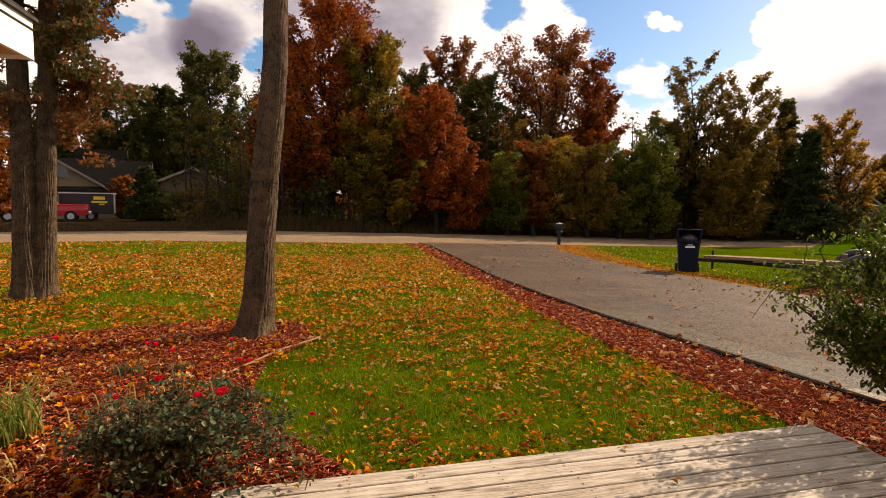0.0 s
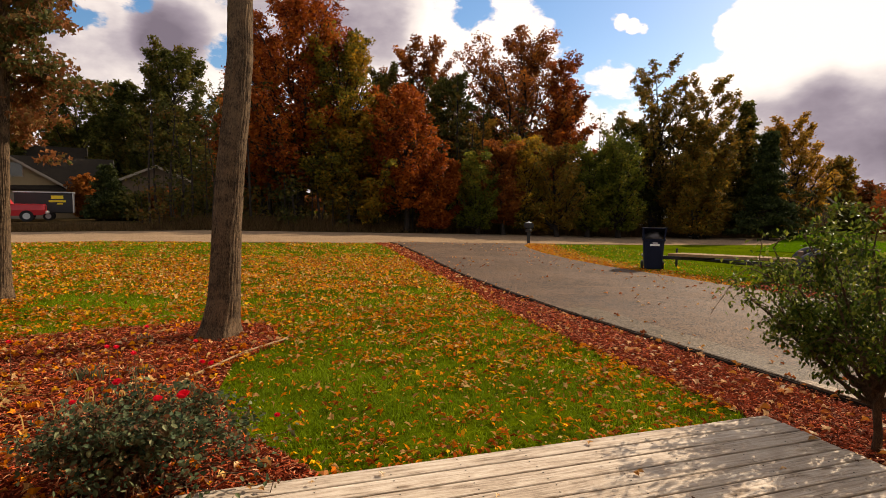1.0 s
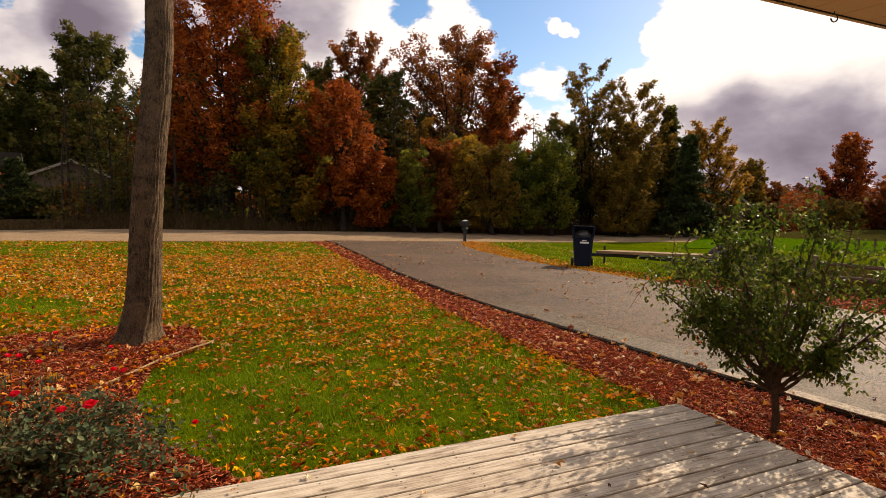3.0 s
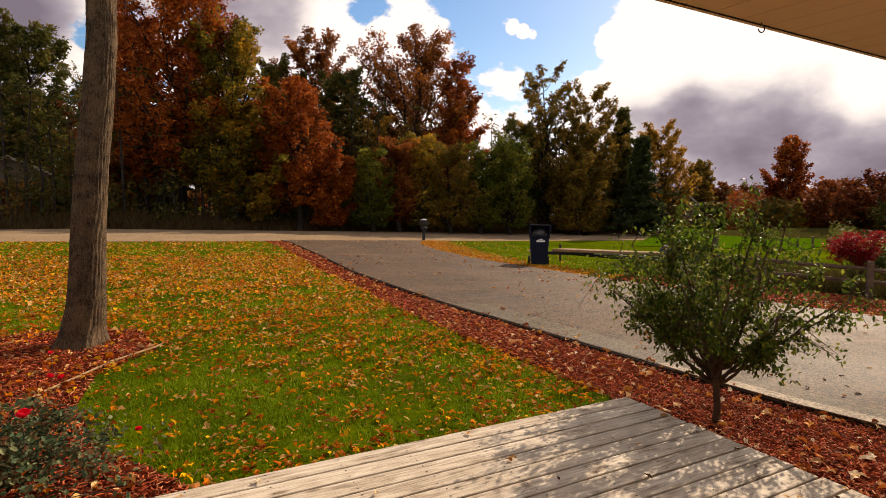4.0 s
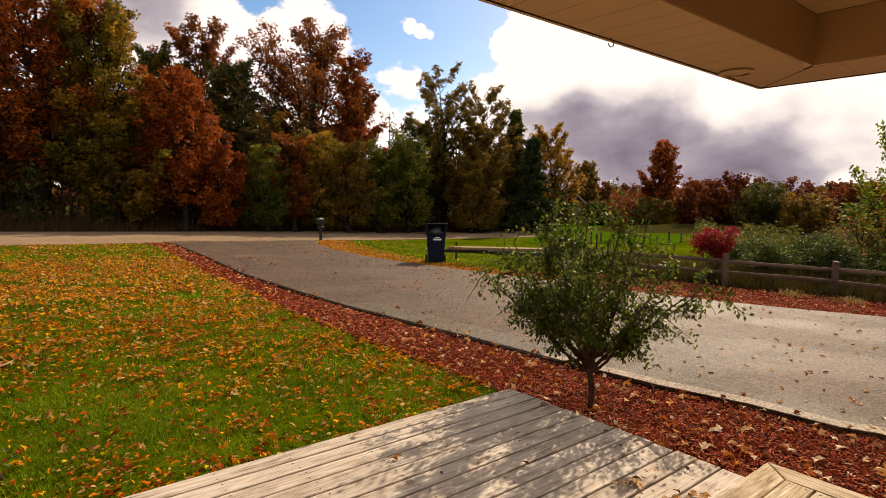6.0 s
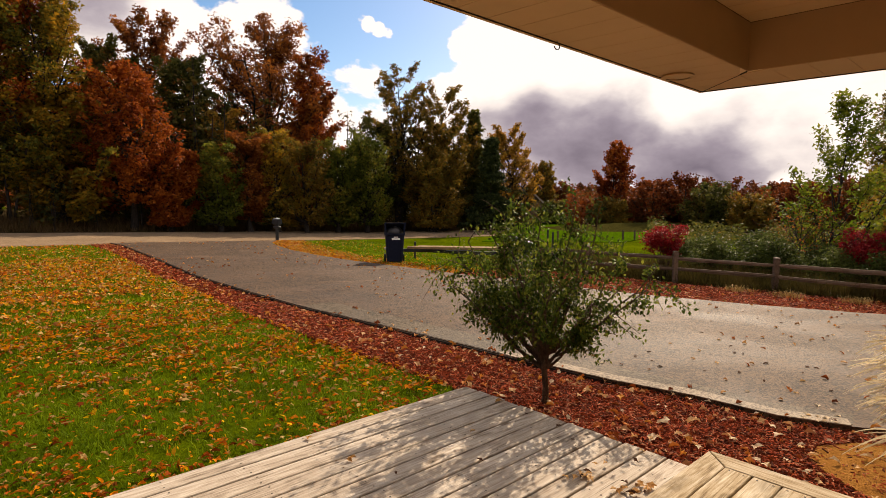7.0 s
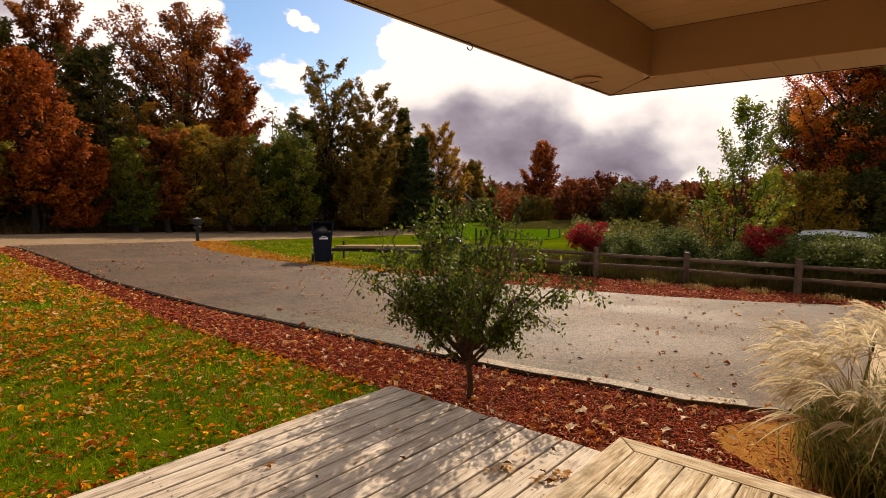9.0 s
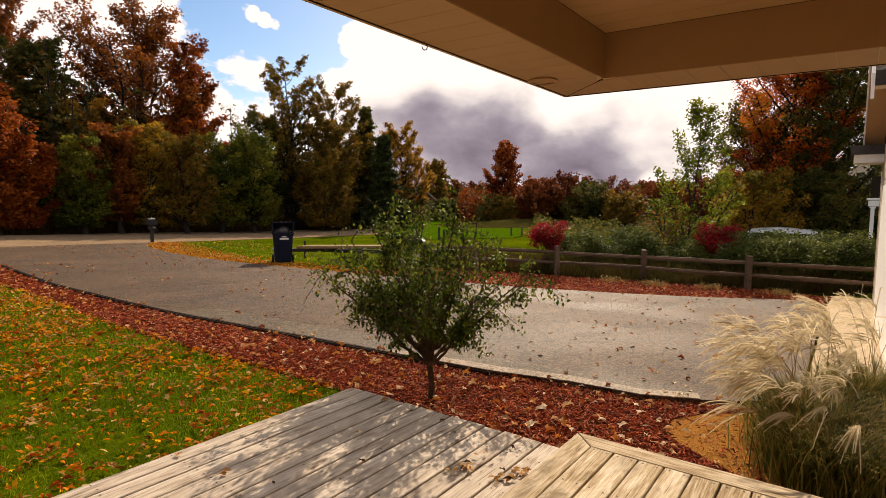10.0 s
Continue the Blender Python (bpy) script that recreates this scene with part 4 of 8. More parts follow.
def build_garage():
    """The gable end of the garage at the head of the drive."""
    corner = deck_pose(14.0, (13.22, 2.66))     # far corner of its front wall; the wall runs to -u
    width, depth, eave = 7.4, 6.0, 2.62
    ridge = eave + 2.5

    def wedge(pts, v0, v1):
        bm = bmesh.new()
        a = [bm.verts.new((*corner(u, v0), z)) for u, z in pts]
        b = [bm.verts.new((*corner(u, v1), z)) for u, z in pts]
        bm.faces.new(a)
        bm.faces.new(b[::-1])
        for i in range(len(pts)):
            j = (i + 1) % len(pts)
            bm.faces.new((a[i], a[j], b[j], b[i]))
        return bm

    g = thing("garage", "beige garage gable with shade-toned corner boards and white trim", "garage")
    g["kind"] = "structure"
    part("front_wall", wedge([(0, -0.5), (-width, -0.5), (-width, eave), (-width / 2, ridge), (0, eave)], -0.2, 0.0), g, MAT["siding"])
    part("side_wall", wedge([(0, -0.5), (-0.2, -0.5), (-0.2, eave), (0, eave)], -depth, -0.201), g, MAT["siding"])
    for i in range(18):
        z = -0.3 + i * 0.165
        part("clapboard", wedge([(-0.13, z), (-width + 0.13, z), (-width + 0.13, z + 0.155), (-0.13, z + 0.155)], 0.0, 0.012), g, MAT["siding"])
    # corner trim lies in shade; the darker siding colour carries that shade
    part("corner_board", wedge([(0.02, -0.45), (-0.12, -0.45), (-0.12, eave), (0.02, eave)], -0.10, 0.022), g, MAT["siding"], "corner board toned beige for its shade")
    part("corner_board", wedge([(-width + 0.12, -0.45), (-width - 0.02, -0.45), (-width - 0.02, eave), (-width + 0.12, eave)], -0.10, 0.022), g, MAT["siding"], "corner board toned beige for its shade")
    slope = 2.5 / (width / 2)
    over = 0.12
    for s in (1, -1):
        def at_u(d):
            return -width / 2 + s * d
        e = width / 2 + over
        part("roof_slope", wedge([(at_u(0), ridge + 0.12), (at_u(e), ridge + 0.12 - slope * e), (at_u(e), ridge - slope * e), (at_u(0), ridge)], -depth, 0.30), g, MAT["shingle"])
        part("rake_board", wedge([(at_u(0), ridge + 0.10), (at_u(e), ridge + 0.10 - slope * e), (at_u(e), ridge - 0.10 - slope * e), (at_u(0), ridge - 0.10)], 0.301, 0.325), g, MAT["white"], "white rake board")
        part("rake_soffit", wedge([(at_u(0), ridge - 0.004), (at_u(e), ridge - 0.004 - slope * e), (at_u(e), ridge - 0.03 - slope * e), (at_u(0), ridge - 0.03)], 0.013, 0.299), g, MAT["soffit"])
    part("eave_return", wedge([(0.13, eave - 0.27), (-0.55, eave - 0.27), (-0.55, eave - 0.12), (0.13, eave - 0.12)], -0.4, 0.45), g, MAT["white"], "white boxed eave return")
    part("return_roof", wedge([(0.17, eave - 0.118), (-0.60, eave - 0.118), (-0.50, eave + 0.05), (0.03, eave + 0.05)], -0.4, 0.50), g, MAT["shingle"], "small shingled return roof")
    # the raised garage doorway
    part("door_panel", wedge([(-1.4, -0.4), (-6.0, -0.4), (-6.0, 1.9), (-1.4, 1.9)], 0.013, 0.03), g, MAT["white"], "white sectional garage door")


build_garage()


# ---- fence, bin, mailbox, trailer ----
def build_fence():
    spots = [(14.62, 2.5), (13.62, 5.08), (12.78, 7.22), (11.68, 9.02), (10.5, 10.85), (9.35, 12.7)]
    rng = np.random.default_rng(3)
    fence = thing("rail_fence", "two-rail weathered brown split-rail fence", "fence")
    for x, y in spots:
        bm = boxes(((0.115, 0.115, 1.1), pose(0, 0, 0.24), 0.012))
        for v in bm.verts:
            v.co.x += rng.normal(0, 0.003)
            v.co.z += 0.015 if v.co.z > 0.7 and v.co.x > 0 else 0
        part("post", bm, fence, MAT["rail"]).matrix_basis = pose(x, y, zg(x), rng.normal(0, 1.0), rng.normal(0, 1.2), 57)
    for (xa, ya), (xb, yb) in zip(spots, spots[1:]):
        for h in (0.36, 0.64):
            a, b = Vector((xa, ya, zg(xa) + h + rng.normal(0, 0.012))), Vector((xb, yb, zg(xb) + h + rng.normal(0, 0.012)))
            length = (b - a).length + 0.12
            n = 9
            s = np.linspace(-0.5, 0.5, n)
            path = np.stack([s * length, rng.normal(0, 0.006, n), -0.014 * (1 - (2 * s) ** 2) + rng.normal(0, 0.004, n)], -1)
            v, f = tube(path, 0.052 + rng.normal(0, 0.004, n) - 0.016 * np.abs(2 * s) ** 4, 6)
            v[:, 1] *= 0.62
            ob = part("rail", mesh_of("rail", v, f, MAT["rail"]), fence)
            ob.matrix_basis = Matrix.Translation((a + b) / 2) @ (b - a).to_track_quat("X", "Z").to_matrix().to_4x4()


build_fence()


def build_bin():
    x, y = 6.62, 14.75
    b = thing("wheelie_bin", "dark navy plastic wheeled bin, lid propped open on full bags", "bin", pose(x, y, zg(x) + 0.03, 0, 0, -20))
    bm = bmesh.new()
    rings = []
    for z, w, d in ((0.03, 0.44, 0.46), (0.06, 0.46, 0.50), (0.70, 0.54, 0.60), (0.80, 0.56, 0.62), (0.82, 0.61, 0.68), (0.86, 0.61, 0.68)):
        ring = []
        for i in range(24):
            a = 2 * math.pi * i / 24 + math.pi / 24
            c, s = math.cos(a), math.sin(a)
            q = (abs(c) ** 5 + abs(s) ** 5) ** -0.2
            ring.append(bm.verts.new((c * q * w / 2, s * q * d / 2, z)))
        rings.append(ring)
    inner = [bm.verts.new((v.co.x * 0.9, v.co.y * 0.9, 0.86)) for v in rings[-1]]
    deep = [bm.verts.new((v.co.x * 0.86, v.co.y * 0.86, 0.55)) for v in rings[-1]]
    for a, c in zip(rings + [inner], rings[1:] + [inner, deep]):
        for i in range(24):
            j = (i + 1) % 24
            if a is not c:
                bm.faces.new((a[i], a[j], c[j], c[i]))
    bm.faces.new(rings[0])
    bm.faces.new(deep)
    part("body", bm, b, MAT["bin"], smooth=False)
    # label panel and bars on the front
    part("label_panel", boxes(((0.24, 0.006, 0.05), pose(0.02, -0.302, 0.70, 3), 0.001)), b, MAT["white"], "white printed bar")
    part("label_panel", boxes(((0.13, 0.006, 0.025), pose(0.02, -0.305, 0.755, 3), 0.001)), b, MAT["white"], "white printed bar")
    bm = boxes(((0.60, 0.62, 0.025), pose(0, 0, 0), 0.01), ((0.50, 0.50, 0.03), pose(0, 0, 0.02), 0.012))
    part("lid", bm, b, MAT["bin"], "raised lid", pose(0, 0.02, 1.03, -25))
    for s in (1, -1):
        part("lid_side", boxes(((0.03, 0.58, 0.14), pose(0, 0, 0), 0.006)), b, MAT["bin"], at=pose(s * 0.275, 0.02, 0.97, -24, 0, 0))
        part("lid_prop", boxes(((0.035, 0.04, 0.34), pose(0, 0, 0), 0.006)), b, MAT["bin"], at=pose(s * 0.275, -0.27, 1.0, 0, s * 9, 0))
    bag = bmesh.new()
    bmesh.ops.create_icosphere(bag, subdivisions=3, radius=0.22)
    for v in bag.verts:
        v.co *= 1 + 0.22 * noise.noise(v.co * 9)
        v.co.z *= 0.75
    part("bag", bag, b, MAT["bag"], "crumpled rubbish bags", pose(0, 0.0, 0.90), True)
    for s in (1, -1):
        bm = bmesh.new()
        bmesh.ops.create_cone(bm, cap_ends=True, segments=24, radius1=0.13, radius2=0.13, depth=0.06, matrix=pose(0, 0, 0, 0, 90))
        wheel = part("wheel", bm, b, MAT["rubber"], at=pose(s * 0.27, 0.24, 0.10))
    bm = bmesh.new()
    rod(bm, (-0.24, 0.40, 0.84), (0.24, 0.40, 0.84), 0.016)
    for s in (1, -1):
        rod(bm, (s * 0.24, 0.30, 0.82), (s * 0.24, 0.40, 0.84), 0.016)
    part("handle", bm, b, MAT["bin"])


build_bin()


def build_mailbox():
    x, y = 5.27, 24.88
    m = thing("mailbox", "black roadside mailbox on a dark post", "mailbox", pose(x, y, zg(x), 0, 0, 20))
    part("post", boxes(((0.11, 0.11, 1.0), pose(0, 0, 0.25), 0.008)), m, MAT["black"])
    part("shelf", boxes(((0.14, 0.46, 0.03), pose(0, 0, 0.73), 0.004)), m, MAT["black"])
    bm = bmesh.new()
    prof = [(-0.10, 0.0), (0.10, 0.0), (0.10, 0.12)] + [(0.10 * math.cos(a), 0.12 + 0.10 * math.sin(a)) for a in np.linspace(0.2, math.pi - 0.2, 9)] + [(-0.10, 0.12)]
    a = [bm.verts.new((px, -0.26, 0.746 + pz)) for px, pz in prof]
    b = [bm.verts.new((px, 0.26, 0.746 + pz)) for px, pz in prof]
    bm.faces.new(a)
    bm.faces.new(b[::-1])
    for i in range(len(prof)):
        j = (i + 1) % len(prof)
        bm.faces.new((a[i], a[j], b[j], b[i]))
    part("box", bm, m, MAT["black"])
    part("newspaper_tube", boxes(((0.16, 0.4, 0.12), pose(0, 0, 0.60), 0.03)), m, MAT["black"])
    part("flag", boxes(((0.006, 0.05, 0.16), pose(0.115, 0.08, 0.86), 0.002)), m, MAT["black"])
    part("cap", boxes(((0.30, 0.10, 0.03), pose(0, 0, 0.975), 0.01), ((0.06, 0.06, 0.06), pose(0, 0, 1.0), 0.012)), m, MAT["steel"], "pale cap ornament")


build_mailbox()


def build_trailer():
    cx, cy = 9.55, 12.95
    t = thing("utility_trailer", "black flat utility trailer with a long tongue", "trailer", pose(cx, cy, zg(cx), 0, 0, -33))
    part("bed_rail", boxes(((2.6, 0.06, 0.10), pose(0.1, -0.75, 0.48), 0.006)), t, MAT["black"])
    part("bed_rail", boxes(((2.6, 0.06, 0.10), pose(0.1, 0.75, 0.48), 0.006)), t, MAT["black"])
    for i in range(5):
        part("cross_member", boxes(((0.05, 1.46, 0.06), pose(-1.15 + i * 0.62, 0, 0.46), 0.004)), t, MAT["black"])
    for s in (-1, 1):
        bm = bmesh.new()
        rod(bm, (-1.2, s * 0.55, 0.44), (-2.3, 0.0, 0.44), 0.035, sides=4)
        part("drawbar", bm, t, MAT["black"])
    part("tongue", boxes(((1.7, 0.08, 0.09), pose(-2.75, 0, 0.46), 0.006)), t, MAT["black"])
    part("coupler", boxes(((0.22, 0.10, 0.07), pose(-3.65, 0, 0.50), 0.02)), t, MAT["steel"], "steel coupler")
    bm = bmesh.new()
    rod(bm, (-2.85, 0.07, 0.22), (-2.85, 0.07, 0.72), 0.03)
    rod(bm, (-2.85, 0.07, 0.70), (-2.85, 0.22, 0.70), 0.01)
    part("jack", bm, t, MAT["black"])
    for s in (-1, 1):
        wheel = bmesh.new()
        n = 28
        prof = [(0.17, -0.08), (0.27, -0.09), (0.31, -0.07), (0.32, 0.0), (0.31, 0.07), (0.27, 0.09), (0.17, 0.08)]
        rings = [[wheel.verts.new((r * math.cos(2 * math.pi * i / n), w, r * math.sin(2 * math.pi * i / n))) for r, w in prof] for i in range(n)]
        for i in range(n):
            j = (i + 1) % n
            for a in range(len(prof) - 1):
                wheel.faces.new((rings[i][a], rings[j][a], rings[j][a + 1], rings[i][a + 1]))
        tyre = part("tyre", wheel, t, MAT["rubber"], at=pose(0.3, s * 0.92, 0.32), smooth=True)
        bm = bmesh.new()
        bmesh.ops.create_cone(bm, cap_ends=True, segments=20, radius1=0.175, radius2=0.13, depth=0.06, matrix=pose(0, s * 0.03, 0, 90 * s))
        bmesh.ops.create_cone(bm, cap_ends=True, segments=12, radius1=0.05, radius2=0.04, depth=0.05, matrix=pose(0, s * 0.06, 0, 90 * s))
        part("rim", bm, tyre, MAT["steel"], "pale steel wheel rim")
        v, f = tube([(0.3 + 0.40 * math.cos(a), 0, 0.33 + 0.40 * math.sin(a)) for a in np.linspace(0.15, math.pi - 0.15, 14)], [0.11] * 14, 8)
        v = np.array(v)
        part("fender", mesh_of("fender", v * [1, 1, 1] + [0, s * 0.92, 0.02], f, MAT["black"], True), t)
    for i, s in enumerate((-0.6, 0.75)):
        part("stake", boxes(((0.05, 0.05, 0.62), pose(1.1, s, 0.78), 0.004)), t, MAT["black"])
    # the load: long weathered timbers lying on the bed
    load = thing("timber_stack", "long weathered timbers stacked on the trailer", "timber", pose(cx, cy, zg(cx), 0, 0, -33))
    for i in range(3):
        part("timber", boxes(((4.1 - 0.15 * (i % 3), 0.14, 0.07), pose(-0.95 + 0.06 * i, -0.45 + 0.17 * i, 0.58), 0.006)), load, MAT["timber"])


build_trailer()


# ---- trees ----
def grow(seed, height, spread, bare, shape, trunk_r, limbs, lean=(0.0, 0.0), rise=0.5, twigs=4, open_crown=0.0, puff=0.85):
    """A tree's wood and the spots where its leaves cluster: limbs rise from the trunk to the crown's outline, side shoots leave each limb in flat sprays."""
    rng = np.random.default_rng(seed)
    n = 10
    s = np.linspace(0, 1, n)
    top = height * (0.97 if shape in ("cone", "flame") else 0.84)
    sway = np.cumsum(rng.normal(0, 0.007 * height, (n, 2)), axis=0)
    path = np.stack([lean[0] * s * top + sway[:, 0], lean[1] * s * top + sway[:, 1], s * top - 0.05], -1)
    path[0, :2] = 0
    radii = trunk_r * (1 - 0.92 * s) * (1 + 0.5 * np.exp(-s * 16))
    pieces = [tube(path, radii, 8)]
    spots, core = [], []
    lobes = rng.uniform(0, 6.3, 4)

    def outline(t, a):
        if shape == "cone":
            r = 1.04 - t
        elif shape == "flame":
            r = 1.25 * (1.04 - t) ** 0.8 * min(1.0, 0.5 + 1.6 * t)
        elif shape == "tall":
            r = math.sin(math.pi * (0.24 + 0.66 * t)) ** 0.7
        else:
            r = math.sqrt(max(0.10, 1 - abs((t - 0.50) / 0.56) ** 2.4))
        return spread * r * (1.06 + 0.12 * math.sin(2 * a + lobes[0] + 5 * t) + 0.10 * math.sin(3 * a + lobes[1] - 9 * t))

    def on_trunk(z):
        q = min(max(z / top, 0.0), 1.0)
        return np.array([np.interp(q, s, path[:, c]) for c in range(3)])

    wide = puff * (0.040 * spread + 0.10)
    limbs = int(limbs * (1.2 if shape == "cone" else 1.9))
    for i in range(limbs):
        t = min(1.0, (i + rng.uniform(0, 0.95)) / limbs)
        if rng.random() < open_crown * 0.3:
            continue
        a = i * 2.4 + rng.normal(0, 0.35)
        reach = outline(t, a) * (rng.uniform(0.80, 1.06) if rng.random() < 0.7 else rng.uniform(0.35, 0.8))
        z = height * (bare + (1.0 - bare) * t)
        drop = -0.18 * reach if shape == "cone" else reach * (0.75 + 0.9 * rise) + 0.06 * height * t
        base = on_trunk(max(height * bare * 0.72, z - drop) if shape != "cone" else min(z - drop, top))
        hub = on_trunk(z)
        end = np.array([hub[0] + reach * math.cos(a), hub[1] + reach * math.sin(a), z - rng.uniform(0, 0.07) * height * (1.0 if shape != "cone" else 1 - t)])
        r0 = max(0.022 if height > 6 else 0.009, np.interp(base[2] / top, s, radii) * 0.62)
        way = bend(base, end, (-0.07 if shape != "cone" else 0.06) * reach, 8, rng, 0.022 * reach)
        pieces.append(tube(way, np.linspace(r0, 0.3 * r0, 8), 5))
        core += [(way[b], 0.09 * spread + 0.10) for b in (2, 3, 4)]
        ahead = (end - base) / (np.linalg.norm(end - base) + 1e-6)
        side = np.array([-math.sin(a), math.cos(a), 0.0])
        shoots = 3 + twigs + int(0.8 * reach)
        for j in range(shoots):
            q = (0.28 if shape == "cone" else 0.42) + (0.72 if shape == "cone" else 0.58) * (j + rng.random()) / shoots
            p = np.array([np.interp(q, np.linspace(0, 1, 8), way[:, c]) for c in range(3)])
            turn = (1 if j % 2 else -1) * rng.uniform(0.5, 1.1)
            length = (0.20 + 0.34 * reach * (1.12 - q)) * rng.uniform(0.7, 1.25)
            flat = shape == "cone"
            d = ahead * rng.uniform(0.35, 0.8) + side * turn + rng.normal(0, 0.18 if flat else 0.42, 3) + [0, 0, -0.12 if flat else 0.05]
            tip = p + d / np.linalg.norm(d) * length
            tip[2] = min(tip[2], height)
            shoot = bend(p, tip, -0.03 * length, 4, rng, 0.02 * length)
            pieces.append(tube(shoot, np.linspace(0.42 * r0, 0.16 * r0, 4), 4))
            spots += [(c, wide) for c in shoot[1:]] + [((shoot[1] + shoot[2]) / 2, wide)]
        spots += [(way[-1], wide), (way[-2], wide)]
    spots += [(path[-1], wide), (path[-2], wide)]
    return joined(pieces), spots, core, rng


def leafy(name, spots, rng, count, size, mat, shape=FOLD, droop=0.0, low=None, squash=0.48):
    centres = np.array([p for p, _ in spots])
    widths = np.array([w for _, w in spots])
    pick = rng.integers(0, len(spots), count)
    places = centres[pick] + rng.normal(0, 1, (count, 3)).clip(-1.5, 1.5) * widths[pick][:, None] * [1, 1, squash]
    if low is not None:
        places[:, 2] = np.maximum(places[:, 2], low + rng.uniform(0, 0.3, count))
    rot = turns(rng.uniform(0, 2 * np.pi, count), rng.normal(droop, 0.55, count), rng.normal(0, 0.7, count))
    return scattered(name, shape, places, rot, size * rng.uniform(0.55, 1.35, count), mat)


def tree(x, y, height, spread, leaf, label, seed, bare=0.25, shape="round", count=6000, size=0.26, limbs=26, category="tree", bark="bark_far", group="", open_crown=0.0, rise=0.5, trunk_r=None, twigs=4, lean=(0, 0), z=None, puff=0.85):
    t = thing("tree", label, category, pose(x, y, zg(x) if z is None else z), group)
    (v, f), spots, core, rng = grow(seed, height, spread, bare, shape, trunk_r or 0.0145 * height + 0.04, limbs, lean, rise, twigs, open_crown, puff)
    part("trunk", mesh_of("trunk", v, f, MAT[bark], True), t)
    if count:
        size = max(size, 0.0056 * math.hypot(x, y)) if math.hypot(x, y) > 34 else size
        part("crown", leafy("crown", spots, rng, int(count * 3.2), size * 0.80, LEAF[leaf], SPRIG, low=0.3, droop=0.5 if shape == "cone" else 0.15, squash=0.5 if shape == "cone" else 0.72), t)
        if math.hypot(x, y) > 34 and open_crown < 0.1:
            part("inner_crown", leafy("inner_crown", core, rng, int(count * 0.11), size * 1.1, LEAF[leaf], FOLD, low=0.4, squash=0.6), t)
    return t


